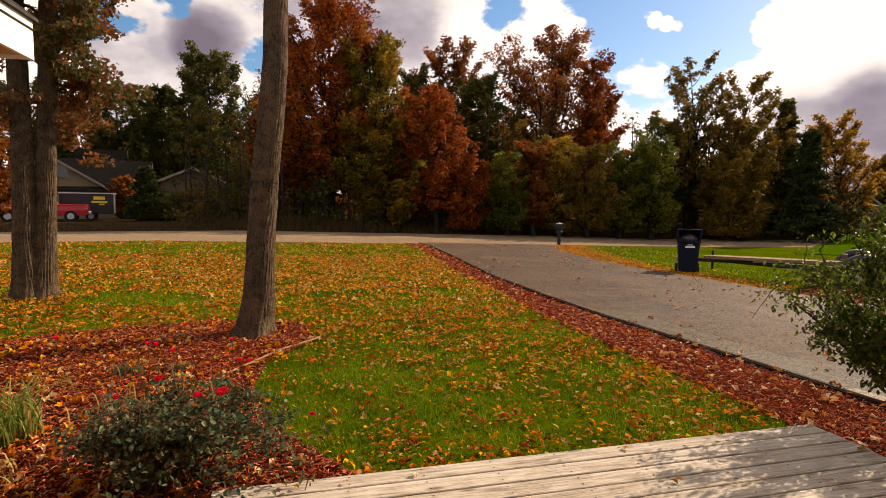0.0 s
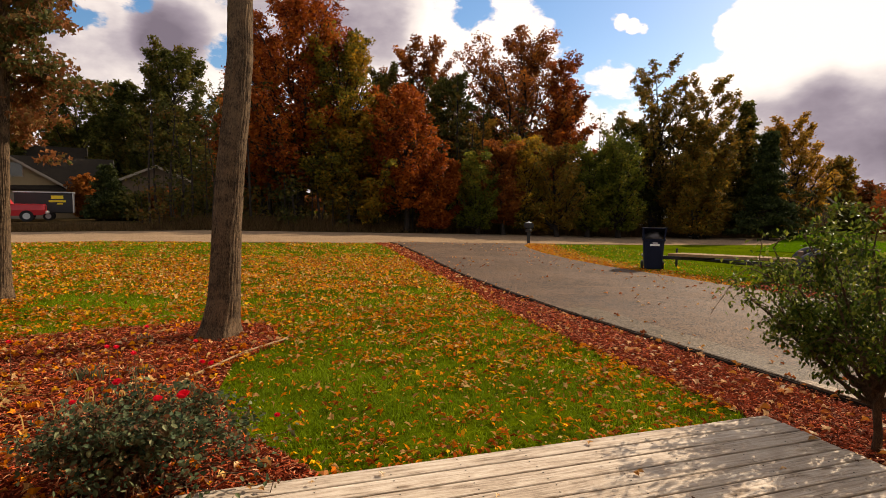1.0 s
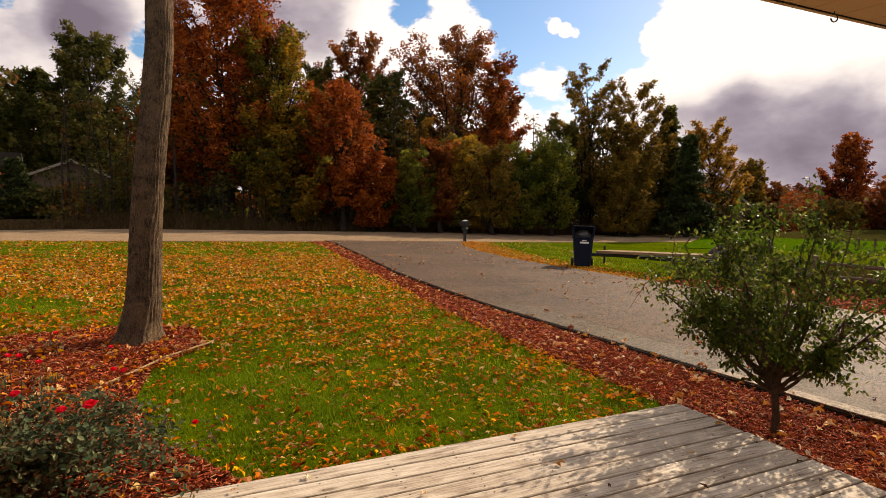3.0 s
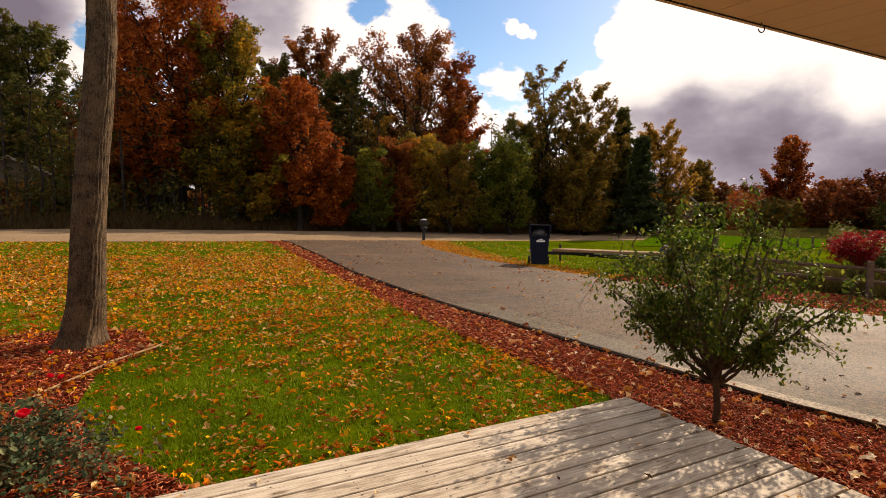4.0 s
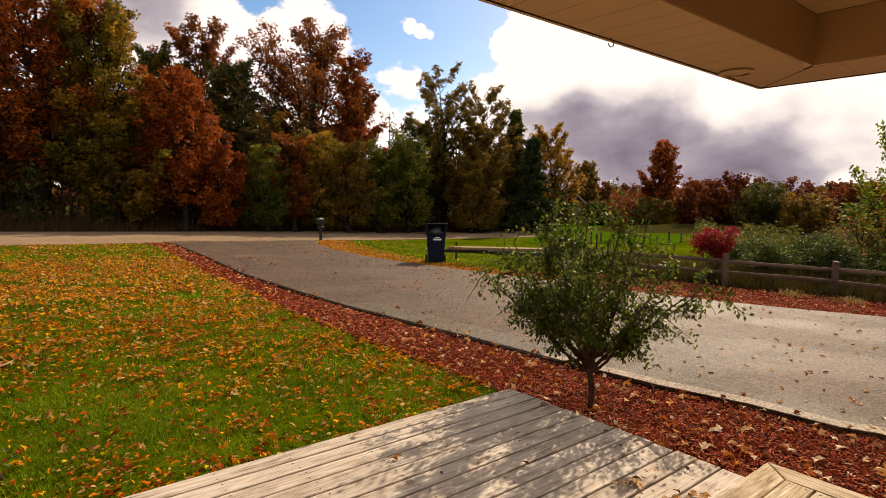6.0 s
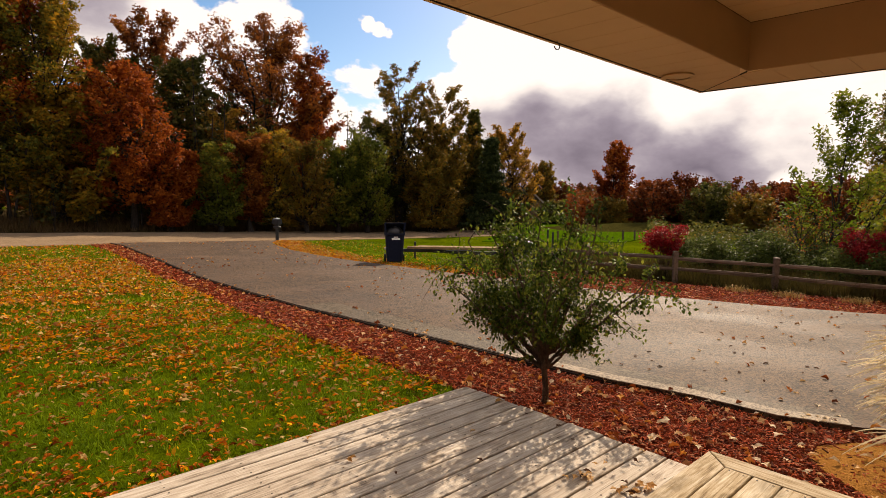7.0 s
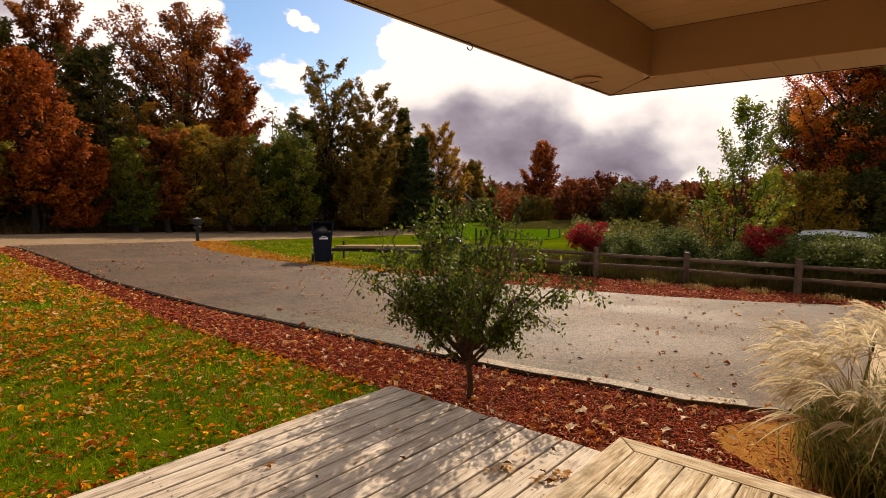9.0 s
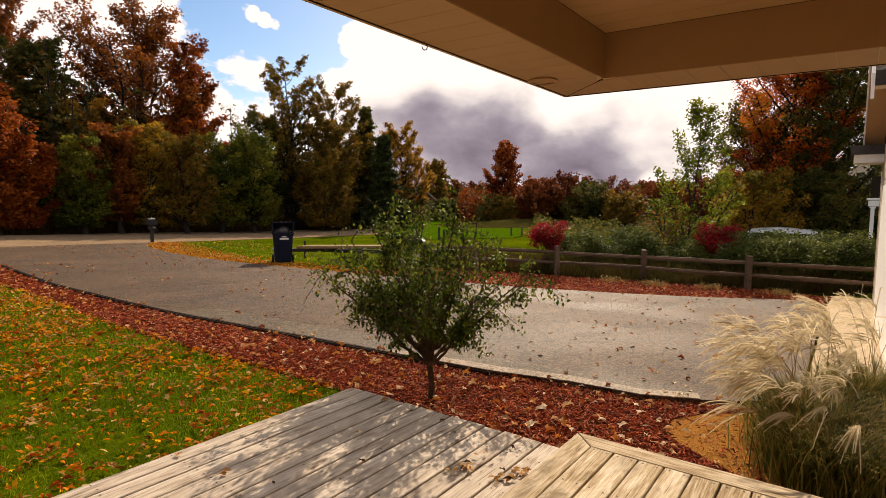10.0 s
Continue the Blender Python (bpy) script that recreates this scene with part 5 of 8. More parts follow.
WOODS = "trees across the road"
for i, (x, y, h, r, leaf, label, opts) in enumerate((
    (-33.8, 56.8, 14.2, 3.6, "darkgreen", "dark green and brown broadleaf tree behind the neighbour's house", {}),
    (-38.5, 57.5, 12.5, 3.8, "redbrown", "red-brown autumn tree behind the neighbour's house", {}),
    (-22.6, 53.2, 17.0, 4.3, "darkgreen", "tall dark green tree with a browning top", dict(bare=0.15, shape="tall", count=13000, limbs=40)),
    (-30.5, 35.5, 10.5, 3.0, "redbrown", "red-brown oak near the neighbour's drive", dict(bare=0.08, count=8000, limbs=34)),
    (-37.0, 49.0, 13.0, 4.0, "darkgreen", "dark broadleaf tree beside the neighbour's house", dict(bare=0.1, count=8000)),
    (-28.6, 55.1, 13.6, 2.9, "darkgreen", "dark green slender broadleaf tree", dict(shape="tall")),
    (-25.6, 55.0, 13.2, 2.8, "darkgreen", "dark green slender broadleaf tree", dict(shape="tall")),
    (-15.2, 43.4, 11.3, 1.3, "darkgreen", "nearly bare pale birch", dict(count=300, limbs=30, twigs=7, trunk_r=0.09)),
    (-13.2, 40.5, 9.5, 2.2, "redbrown", "dark red-brown tree in the shade", dict(bare=0.1)),
    (-6.9, 33.4, 15.2, 3.8, "orange", "tall orange-red maple in full autumn colour", dict(bare=0.22, shape="tall", count=12500, limbs=40, size=0.25)),
    (-9.9, 36.5, 12.6, 2.6, "orange", "orange-red maple in autumn colour", dict(bare=0.2, shape="tall", count=8000, limbs=32)),
    (-4.2, 32.8, 12.2, 3.0, "olive", "olive and gold maple turning yellow", dict(bare=0.22, shape="tall", count=10000, limbs=38, size=0.24, rise=0.4, twigs=5)),
    (-3.2, 31.9, 7.0, 2.4, "olive", "olive and gold spreading young maple", dict(bare=0.12, count=6500)),
    (0.1, 43.0, 14.8, 2.7, "redbrown", "red-brown oak with an open crown", dict(bare=0.42, shape="round", count=6500, open_crown=0.1, rise=0.5, limbs=28, twigs=6, puff=0.85)),
    (-1.8, 42.0, 12.2, 2.0, "darkgreen", "dark green tree among the maples", dict(bare=0.3)),
    (-0.4, 31.8, 8.5, 2.3, "orange", "orange maple with a pointed crown", dict(bare=0.24, shape="tall", count=8000, limbs=34, size=0.22, rise=0.4, twigs=5)),
    (1.3, 31.8, 4.4, 1.2, "orange", "low orange-red young maple", dict(bare=0.1, count=4500, size=0.22)),
    (2.9, 37.9, 11.3, 1.8, "darkgreen", "dark green tree with a straight trunk", dict(bare=0.4, count=4500)),
    (4.2, 37.0, 7.6, 2.0, "golden", "golden-leaved understory tree beneath the oaks", dict(bare=0.2, count=4500)),
    (8.2, 41.2, 15.0, 4.5, "redbrown", "broad red-brown oak with an open crown", dict(bare=0.34, shape="round", count=12000, limbs=38, open_crown=0.1, rise=0.45, twigs=7, puff=0.85)),
    (10.8, 38.5, 12.7, 1.9, "orange", "slender orange tree with thin open foliage", dict(bare=0.35, count=4600, open_crown=0.45, shape="tall")),
    (8.9, 37.8, 7.4, 2.0, "orange", "orange maple below the oak", dict(bare=0.2, count=4500)),
    (5.3, 32.2, 5.8, 1.4, "redbrown", "small red maple at the wood's edge", dict(bare=0.2, count=4500, size=0.2)),
    (3.7, 31.8, 5.0, 1.3, "green", "small green tree at the wood's edge", dict(bare=0.12, count=3500, size=0.2)),
    (6.9, 32.6, 6.2, 1.4, "olive", "small olive-gold tree at the wood's edge", dict(bare=0.15, count=3500, size=0.2)),
    (8.5, 32.2, 5.6, 1.5, "bronze", "small bronze-leaved tree at the wood's edge", dict(bare=0.15, count=4000, size=0.2)),
    (10.5, 32.8, 5.8, 1.6, "green", "small green tree at the wood's edge", dict(bare=0.15, count=4500, size=0.2)),
    (12.6, 33.2, 6.6, 1.8, "green", "small green tree at the wood's edge", dict(bare=0.15, count=4500, size=0.2)),
    (16.4, 36.8, 12.4, 2.6, "bronze", "tall thin tree with sparse brown-green foliage", dict(bare=0.22, count=4200, open_crown=0.3, shape="tall", rise=0.55, limbs=28, trunk_r=0.22, twigs=5, puff=0.62)),
    (14.8, 37.2, 8.2, 1.9, "darkgreen", "dark green tree in the gap", dict(bare=0.2, count=4500)),
    (20.8, 37.9, 11.4, 2.5, "bronze", "tall tree with sparse olive foliage", dict(bare=0.22, count=4500, open_crown=0.3, shape="tall", rise=0.55, limbs=28, twigs=5, puff=0.65)),
    (17.6, 33.4, 5.8, 1.7, "bronze", "golden-brown bushy tree by the road", dict(bare=0.08, count=6000, size=0.22)),
    (19.0, 34.8, 8.0, 1.6, "bronze", "golden-brown tree at the wood's edge", dict(bare=0.1, count=5000)),
    (23.0, 37.4, 9.2, 2.1, "darkgreen", "dark spruce at the wood's edge", dict(bare=0.06, shape="cone", count=7000, size=0.22, limbs=60)),
    (21.6, 32.6, 6.5, 1.7, "conifer", "dark spruce with drooping boughs", dict(bare=0.05, shape="cone", count=7000, size=0.2, limbs=60)),
    (25.5, 36.2, 8.6, 2.3, "golden", "orange-brown oak with an uneven crown", dict(bare=0.15, count=5000, open_crown=0.2, shape="tall", limbs=28, rise=0.6, puff=0.7)),
)):
    tree(x, y, h, r, leaf, label, 100 + i, group=WOODS, **opts)

for i, (x, y, h, r, leaf, label, opts) in enumerate((
    (38.8, 48.4, 6.9, 1.4, "bronze", "distant brown tree beyond the lawn", dict(count=2200, bare=0.3, size=0.3)),
    (41.5, 40.6, 8.4, 1.9, "orange", "distant red-orange tree with a bare top", dict(count=4500, bare=0.12, size=0.24, shape="tall", rise=0.9, limbs=30, puff=0.9)),
    (39.5, 33.8, 4.4, 2.4, "far_red", "distant small red-brown tree", dict(count=3200, bare=0.1, size=0.28)),
    (42.0, 32.4, 4.9, 2.5, "far_red", "distant bronze-leaved autumn tree", dict(count=3200, bare=0.1, size=0.28)),
    (44.5, 31.0, 4.6, 2.6, "far_red", "distant orange-red broadleaf tree", dict(count=3200, bare=0.1, size=0.28)),
    (40.8, 29.2, 4.1, 2.3, "darkgreen", "distant dark green broadleaf tree", dict(count=2800, bare=0.1, size=0.28)),
    (36.5, 35.8, 2.6, 1.3, "bronze", "distant dark green tree beside the bank", dict(count=3000, bare=0.1, size=0.28)),
    (49.9, 56.1, 5.2, 3.2, "far_red", "distant scarlet autumn tree", dict(count=4000, bare=0.1, size=0.34)),
    (46.5, 57.8, 5.0, 2.6, "far_red", "distant scarlet autumn tree", dict(count=3500, bare=0.1, size=0.34)),
    (40.7, 25.7, 3.0, 1.7, "bronze", "distant dark shrub-like tree", dict(count=3000, bare=0.05, size=0.28)),
    (52.4, 29.5, 4.4, 3.4, "far_red", "distant red-brown autumn tree", dict(count=4000, bare=0.1, size=0.32)),
    (46.0, 24.5, 4.0, 2.4, "far_red", "distant dark red-brown autumn tree", dict(count=3500, bare=0.1, size=0.3)),
    (44.0, 20.0, 4.4, 2.4, "far_red", "distant red-brown autumn tree", dict(count=3500, bare=0.1, size=0.3)),
    (30.6, 43.5, 4.2, 1.5, "golden", "distant golden tree beside the house", dict(count=2500, bare=0.1, size=0.28)),
    (36.8, 44.0, 2.4, 1.3, "darkgreen", "round dark green bush on the lawn", dict(count=2500, bare=0.02, size=0.24)),
    (18.3, 8.8, 5.5, 1.55, "lightgreen", "young light green tree with upright branches", dict(count=2300, bare=0.06, size=0.15, puff=0.75, limbs=22, shape="flame", rise=0.9, twigs=4, trunk_r=0.05, open_crown=0.2)),
    (26.8, 8.7, 9.8, 2.3, "maple", "large orange and olive maple beyond the hedge", dict(count=17000, bare=0.10, size=0.145, limbs=44, twigs=6)),
    (27.2, 10.3, 7.0, 1.6, "olive", "olive green tree beside the orange maple", dict(count=9000, bare=0.1, size=0.15)),
    (26.3, 7.45, 9.9, 1.75, "darkgreen", "dark green tree beyond the hedge", dict(count=12000, bare=0.03, size=0.17, limbs=44)),
    (31.5, 5.2, 8.8, 2.6, "conifer", "dark conifer beyond the hedge", dict(count=9000, bare=0.03, size=0.2, limbs=70, shape="cone")),
    (22.7, 8.6, 3.4, 1.5, "olive", "yellow-green bushy tree beyond the hedge", dict(count=4500, bare=0.05, size=0.15)),
    (24.6, 7.1, 3.4, 1.3, "darkgreen", "dark green bushy tree beyond the hedge", dict(count=4500, bare=0.03, size=0.16)),
    (16.5, 8.7, 2.1, 0.9, "redbrown", "small red-brown sapling in the hedge", dict(count=260, bare=0.3, size=0.08, limbs=18, trunk_r=0.03)),
)):
    tree(x, y, h, r, leaf, label, 300 + i, group="trees beyond the fence", **opts)


def build_woodland():
    """Deep woods behind the edge trees: trunks and shaded foliage."""
    rng = np.random.default_rng(11)
    pieces, leaves = [], []
    for _ in range(150):
        x = rng.uniform(-40, 27)
        y = 33.5 + 0.36 * min(x, 8) + rng.uniform(1.5, 22)
        h = rng.uniform(6.5, 10.5)
        if x < -14:
            y, h = rng.uniform(60, 72), rng.uniform(9, 13)
        if x > 12:
            h *= 0.72
        path = np.array([(x, y, zg(x) - 0.1), (x + rng.normal(0, 0.1), y, h * 0.5), (x + rng.normal(0, 0.3), y, h)])
        pieces.append(tube(path, [rng.uniform(0.06, 0.16), 0.07, 0.02], 6))
        k = int(rng.uniform(300, 520))
        c = rng.normal(0, 1, (k, 3))
        c *= (rng.random(k) ** 0.4 / np.linalg.norm(c, axis=1))[:, None] * [2.0, 2.0, h * 0.46]
        c += [x, y, h * 0.52]
        c[:, 2] = np.maximum(c[:, 2], rng.uniform(0.3, 2.0, k))
        leaves.append(c)
    v, f = joined(pieces)
    tagged(new("woodland_trunks", mesh_of("woodland_trunks", v, f, MAT["bark_far"], True)), "thin dark trunks deep in the shaded wood", "woodland", kind="stuff")
    c = np.concatenate(leaves)
    n = len(c)
    me = scattered("woodland_foliage", FOLD, c, turns(rng.uniform(0, 6.3, n), rng.normal(0, 0.6, n), rng.normal(0, 0.7, n)), rng.uniform(0.2, 0.42, n), LEAF["understory"])
    tagged(new("woodland_foliage", me), "shaded brown and green foliage deep in the wood", "woodland", kind="stuff")
    # saplings and brush along the edge
    pieces, spots = [], []
    for _ in range(330):
        x = rng.uniform(-14.5, 26)
        y = road_edge(x, 1) + rng.uniform(1.3, 14) if x < 24 else 34
        h = rng.uniform(1.2, 3.6)
        pieces.append(tube(np.array([(x, y, zg(x) - 0.05), (x + rng.normal(0, 0.1), y, h * 0.5), (x + rng.normal(0, 0.25), y, h)]), [0.028, 0.02, 0.006], 5))
        for _ in range(4):
            spots.append((np.array([x, y, zg(x)]) + rng.normal(0, 1, 3) * [0.35, 0.35, 0.0] + [0, 0, rng.uniform(0.3, h)], 0.32))
    for _ in range(75):
        x = rng.uniform(-14, 24)
        y = road_edge(x, 1) + rng.uniform(1.4, 4.5)
        h = rng.uniform(3.5, 8.0)
        r = rng.uniform(0.04, 0.085)
        pieces.append(tube(np.array([(x, y, zg(x) - 0.05), (x + rng.normal(0, 0.1), y, h * 0.5), (x + rng.normal(0, 0.3), y, h)]), [r, 0.75 * r, 0.2 * r], 6))
        for _ in range(5):
            spots.append((np.array([x, y, zg(x)]) + rng.normal(0, 1, 3) * [0.5, 0.4, 0.0] + [0, 0, rng.uniform(0.45, 1.0) * h], 0.30))
    v, f = joined(pieces)
    tagged(new("sapling_stems", mesh_of("sapling_stems", v, f, MAT["bark_far"], True)), "thin sapling stems at the wood's edge", "undergrowth", kind="stuff")
    tagged(new("undergrowth", leafy("undergrowth", spots, rng, 40000, 0.19, LEAF["understory"], low=0.05)), "brown and green undergrowth at the wood's edge", "undergrowth", kind="stuff")
    # tall dry weeds between the road and the trees
    n = 46000
    x = rng.uniform(-40, 24, n)
    edge = np.array([road_edge(a, 1) for a in x])
    y = edge + 0.5 + 4.5 * rng.random(n) ** 0.7
    hgt = (0.25 + 0.65 * np.clip((y - edge - 0.4) / 1.8, 0, 1)) * rng.uniform(0.6, 1.1, n) * np.where(x < -13, 0.4, 1.0)
    blade = ([(-0.5, 0, 0), (0.5, 0, 0), (0.15, 0.2, 1.0)], [(0, 1, 2)])
    me = scattered("verge_weeds", blade, np.stack([x, y, zgs(x)], -1), turns(rng.uniform(0, 6.3, n), rng.normal(0, 0.4, n), rng.normal(0, 0.4, n)), np.stack([np.full(n, 0.042), np.full(n, 0.4), hgt], -1), LEAF["weeds"])
    tagged(new("verge_weeds", me), "tall dry brown weeds along the road verge", "weeds", kind="stuff")
    # tree lines towards the horizon
    for name, label, leaf, n, (a0, a1), (d0, d1), tall, size in (
            ("distant_treeline", "distant line of red-brown autumn woods", "far_red", 26000, (-50, 95), (95, 190), 5.0, 1.3),
            ("far_woods", "far belt of orange and brown autumn trees", "far_red", 26000, (41, 88), (52, 92), 3.6, 0.42),
            ("far_red_woods", "far belt of scarlet autumn trees", "far_red", 18000, (41, 80), (54, 84), 3.5, 0.42),
            ("far_brush", "far dark brush at the edge of the lawn", "darkgreen", 14000, (49, 86), (31, 43), 1.25, 0.2),
            ("far_green_woods", "far belt of dark green trees", "darkgreen", 30000, (43, 90), (50, 90), 3.4, 0.42)):
        a = rng.uniform(radians(a0), radians(a1), n)
        group = np.floor(a * 26 + rng.normal(0, 0.18, n))
        level = 0.62 + 0.5 * np.abs(np.sin(group * 12.9898 + len(name)) * 43.7 % 1.0)
        keep = (np.sin(group * 78.233 + len(name)) * 17.3 % 1.0) < (0.75 if "far" in name else 1.1)
        d = rng.uniform(d0, d1, n)
        z = rng.uniform(0, 1, n) ** 0.8 * tall * level * (d / d0) * rng.uniform(0.85, 1.1, n) - 0.9
        at = np.stack([d * np.sin(a), d * np.cos(a), z], -1)[keep]
        n = len(at)
        me = scattered(name, FOLD, at, turns(rng.uniform(0, 6.3, n), rng.normal(0, 0.6, n), rng.normal(0, 0.7, n)), size * rng.uniform(0.55, 1.4, n), LEAF[leaf])
        tagged(new(name, me), label, "woodland", kind="stuff")


build_woodland()


# ---- the near trees ----
def bark_trunk(path, radii, sides=72, per=60, depth=0.022, seed=0, flare=0.0):
    """A trunk whose bark is cut into long wandering ridges."""
    rng = np.random.default_rng(seed)
    path, radii = np.asarray(path, float), np.asarray(radii, float)
    s = np.linspace(0, 1, len(path))
    q = np.linspace(0, 1, per)
    fine = np.stack([np.interp(q, s, path[:, c]) for c in range(3)], -1)
    r = np.interp(q, s, radii)
    v, f = tube(fine, r, sides)
    v = v.reshape(per, sides, 3)
    a = np.linspace(0, 2 * np.pi, sides, endpoint=False)[None]
    z = fine[:, 2:3]
    wander = 0.5 * np.sin(z * 2.3 + seed) + 0.35 * np.sin(z * 5.1 + 1.0 + a * 2) + 0.2 * np.sin(z * 11 + a * 5)
    ridge = np.abs(np.sin(a * 13 + wander * 2.6)) * 0.6 + np.abs(np.sin(a * 19 - wander * 3.2 + 1.1)) * 0.4
    ridge = ridge - 0.6 + rng.normal(0, 0.10, ridge.shape)
    roots = flare * np.exp(-(z - fine[0, 2]) * 7.0) * (0.55 + 0.45 * np.cos(a * 5 + 0.7))
    push = depth * ridge + roots
    out = v - fine[:, None]
    out /= np.linalg.norm(out, axis=2)[:, :, None]
    return (v + out * push[:, :, None]).reshape(-1, 3), f


def build_near_trees():
    t = thing("tree", "tall grey-brown maple trunk rising from a mulched bed", "tree")
    way = np.array([(-2.17, 6.21, -0.05), (-2.15, 6.22, 0.2), (-2.11, 6.23, 0.5), (-2.09, 6.24, 0.85), (-2.07, 6.25, 1.3), (-2.02, 6.27, 1.95), (-1.955, 6.29, 2.55), (-1.90, 6.3, 3.2), (-1.89, 6.31, 3.85), (-1.88, 6.33, 5.5), (-1.84, 6.35, 7.5)])
    part("trunk", mesh_of("trunk", *bark_trunk(way, [0.235, 0.192, 0.172, 0.160, 0.152, 0.146, 0.140, 0.133, 0.128, 0.11, 0.09], 120, 170, 0.014, 1, 0.15), MAT["bark"], True), t)
    pieces, spots = [], []
    rng = np.random.default_rng(5)
    for i in range(14):
        a = i * 2.4
        base = np.array([-1.86, 6.34, 5.3 + i * 0.17])
        end = base + [2.3 * math.cos(a), 2.3 * math.sin(a), 1.6 + rng.uniform(0, 0.8)]
        way2 = bend(base, end, -0.2, 6, rng, 0.07)
        pieces.append(tube(way2, np.linspace(0.05, 0.01, 6), 6))
        spots += [(p, 0.4) for p in way2[2:]]
    v, f = joined(pieces)
    part("branchwork", mesh_of("branchwork", v, f, MAT["bark"], True), t)
    part("crown", leafy("crown", spots, rng, 2500, 0.12, LEAF["orange"], MAPLE), t)

    o = thing("tree", "double-trunked oak with deeply furrowed bark and turning leaves", "tree")
    left = np.array([(-5.95, 7.84, -0.05), (-5.97, 7.83, 0.4), (-5.98, 7.83, 0.9), (-5.97, 7.83, 1.6), (-5.97, 7.84, 2.4), (-5.98, 7.84, 3.2), (-6.0, 7.85, 4.6), (-6.05, 7.85, 6.4)])
    right = np.array([(-5.86, 7.91, -0.05), (-5.83, 7.93, 0.4), (-5.80, 7.96, 0.9), (-5.77, 7.98, 1.6), (-5.74, 8.0, 2.4), (-5.71, 8.03, 3.2), (-5.65, 8.05, 4.6), (-5.55, 8.1, 6.4)])
    part("trunk", mesh_of("trunk", *bark_trunk(left, [0.28, 0.19, 0.152, 0.134, 0.124, 0.12, 0.11, 0.09], 130, 140, 0.022, 4, 0.16), MAT["bark"], True), o)
    part("trunk", mesh_of("trunk", *bark_trunk(right, [0.27, 0.18, 0.142, 0.124, 0.116, 0.11, 0.10, 0.09], 130, 140, 0.022, 9, 0.16), MAT["bark"], True), o)
    pieces, spots = [], []
    for i in range(34):
        stem = left if i % 2 else right
        h = rng.uniform(2.85, 6.3)
        base = np.array([np.interp(h, stem[:, 2], stem[:, c]) for c in range(2)] + [h])
        a = rng.uniform(0, 2 * np.pi)
        reach = rng.uniform(0.6, 1.25)
        end = base + [reach * math.cos(a), reach * math.sin(a), rng.uniform(-0.5, 0.5)]
        way2 = bend(base, end, 0.15, 6, rng, 0.04)
        pieces.append(tube(way2, np.linspace(0.03, 0.006, 6), 5))
        for _ in range(4):
            p = way2[rng.integers(2, 6)]
            q = p + rng.normal(0, 0.25, 3) - [0, 0, 0.1]
            pieces.append(tube(bend(p, q, 0, 4), np.linspace(0.008, 0.003, 4), 4))
            spots.append((q, 0.13))
        spots += [(p, 0.12) for p in way2[3:]]
    v, f = joined(pieces)
    part("branchwork", mesh_of("branchwork", v, f, MAT["bark_shrub"], True), o)
    part("crown", leafy("crown", spots, rng, 15000, 0.085, LEAF["oak"], MAPLE, droop=0.7), o)


build_near_trees()


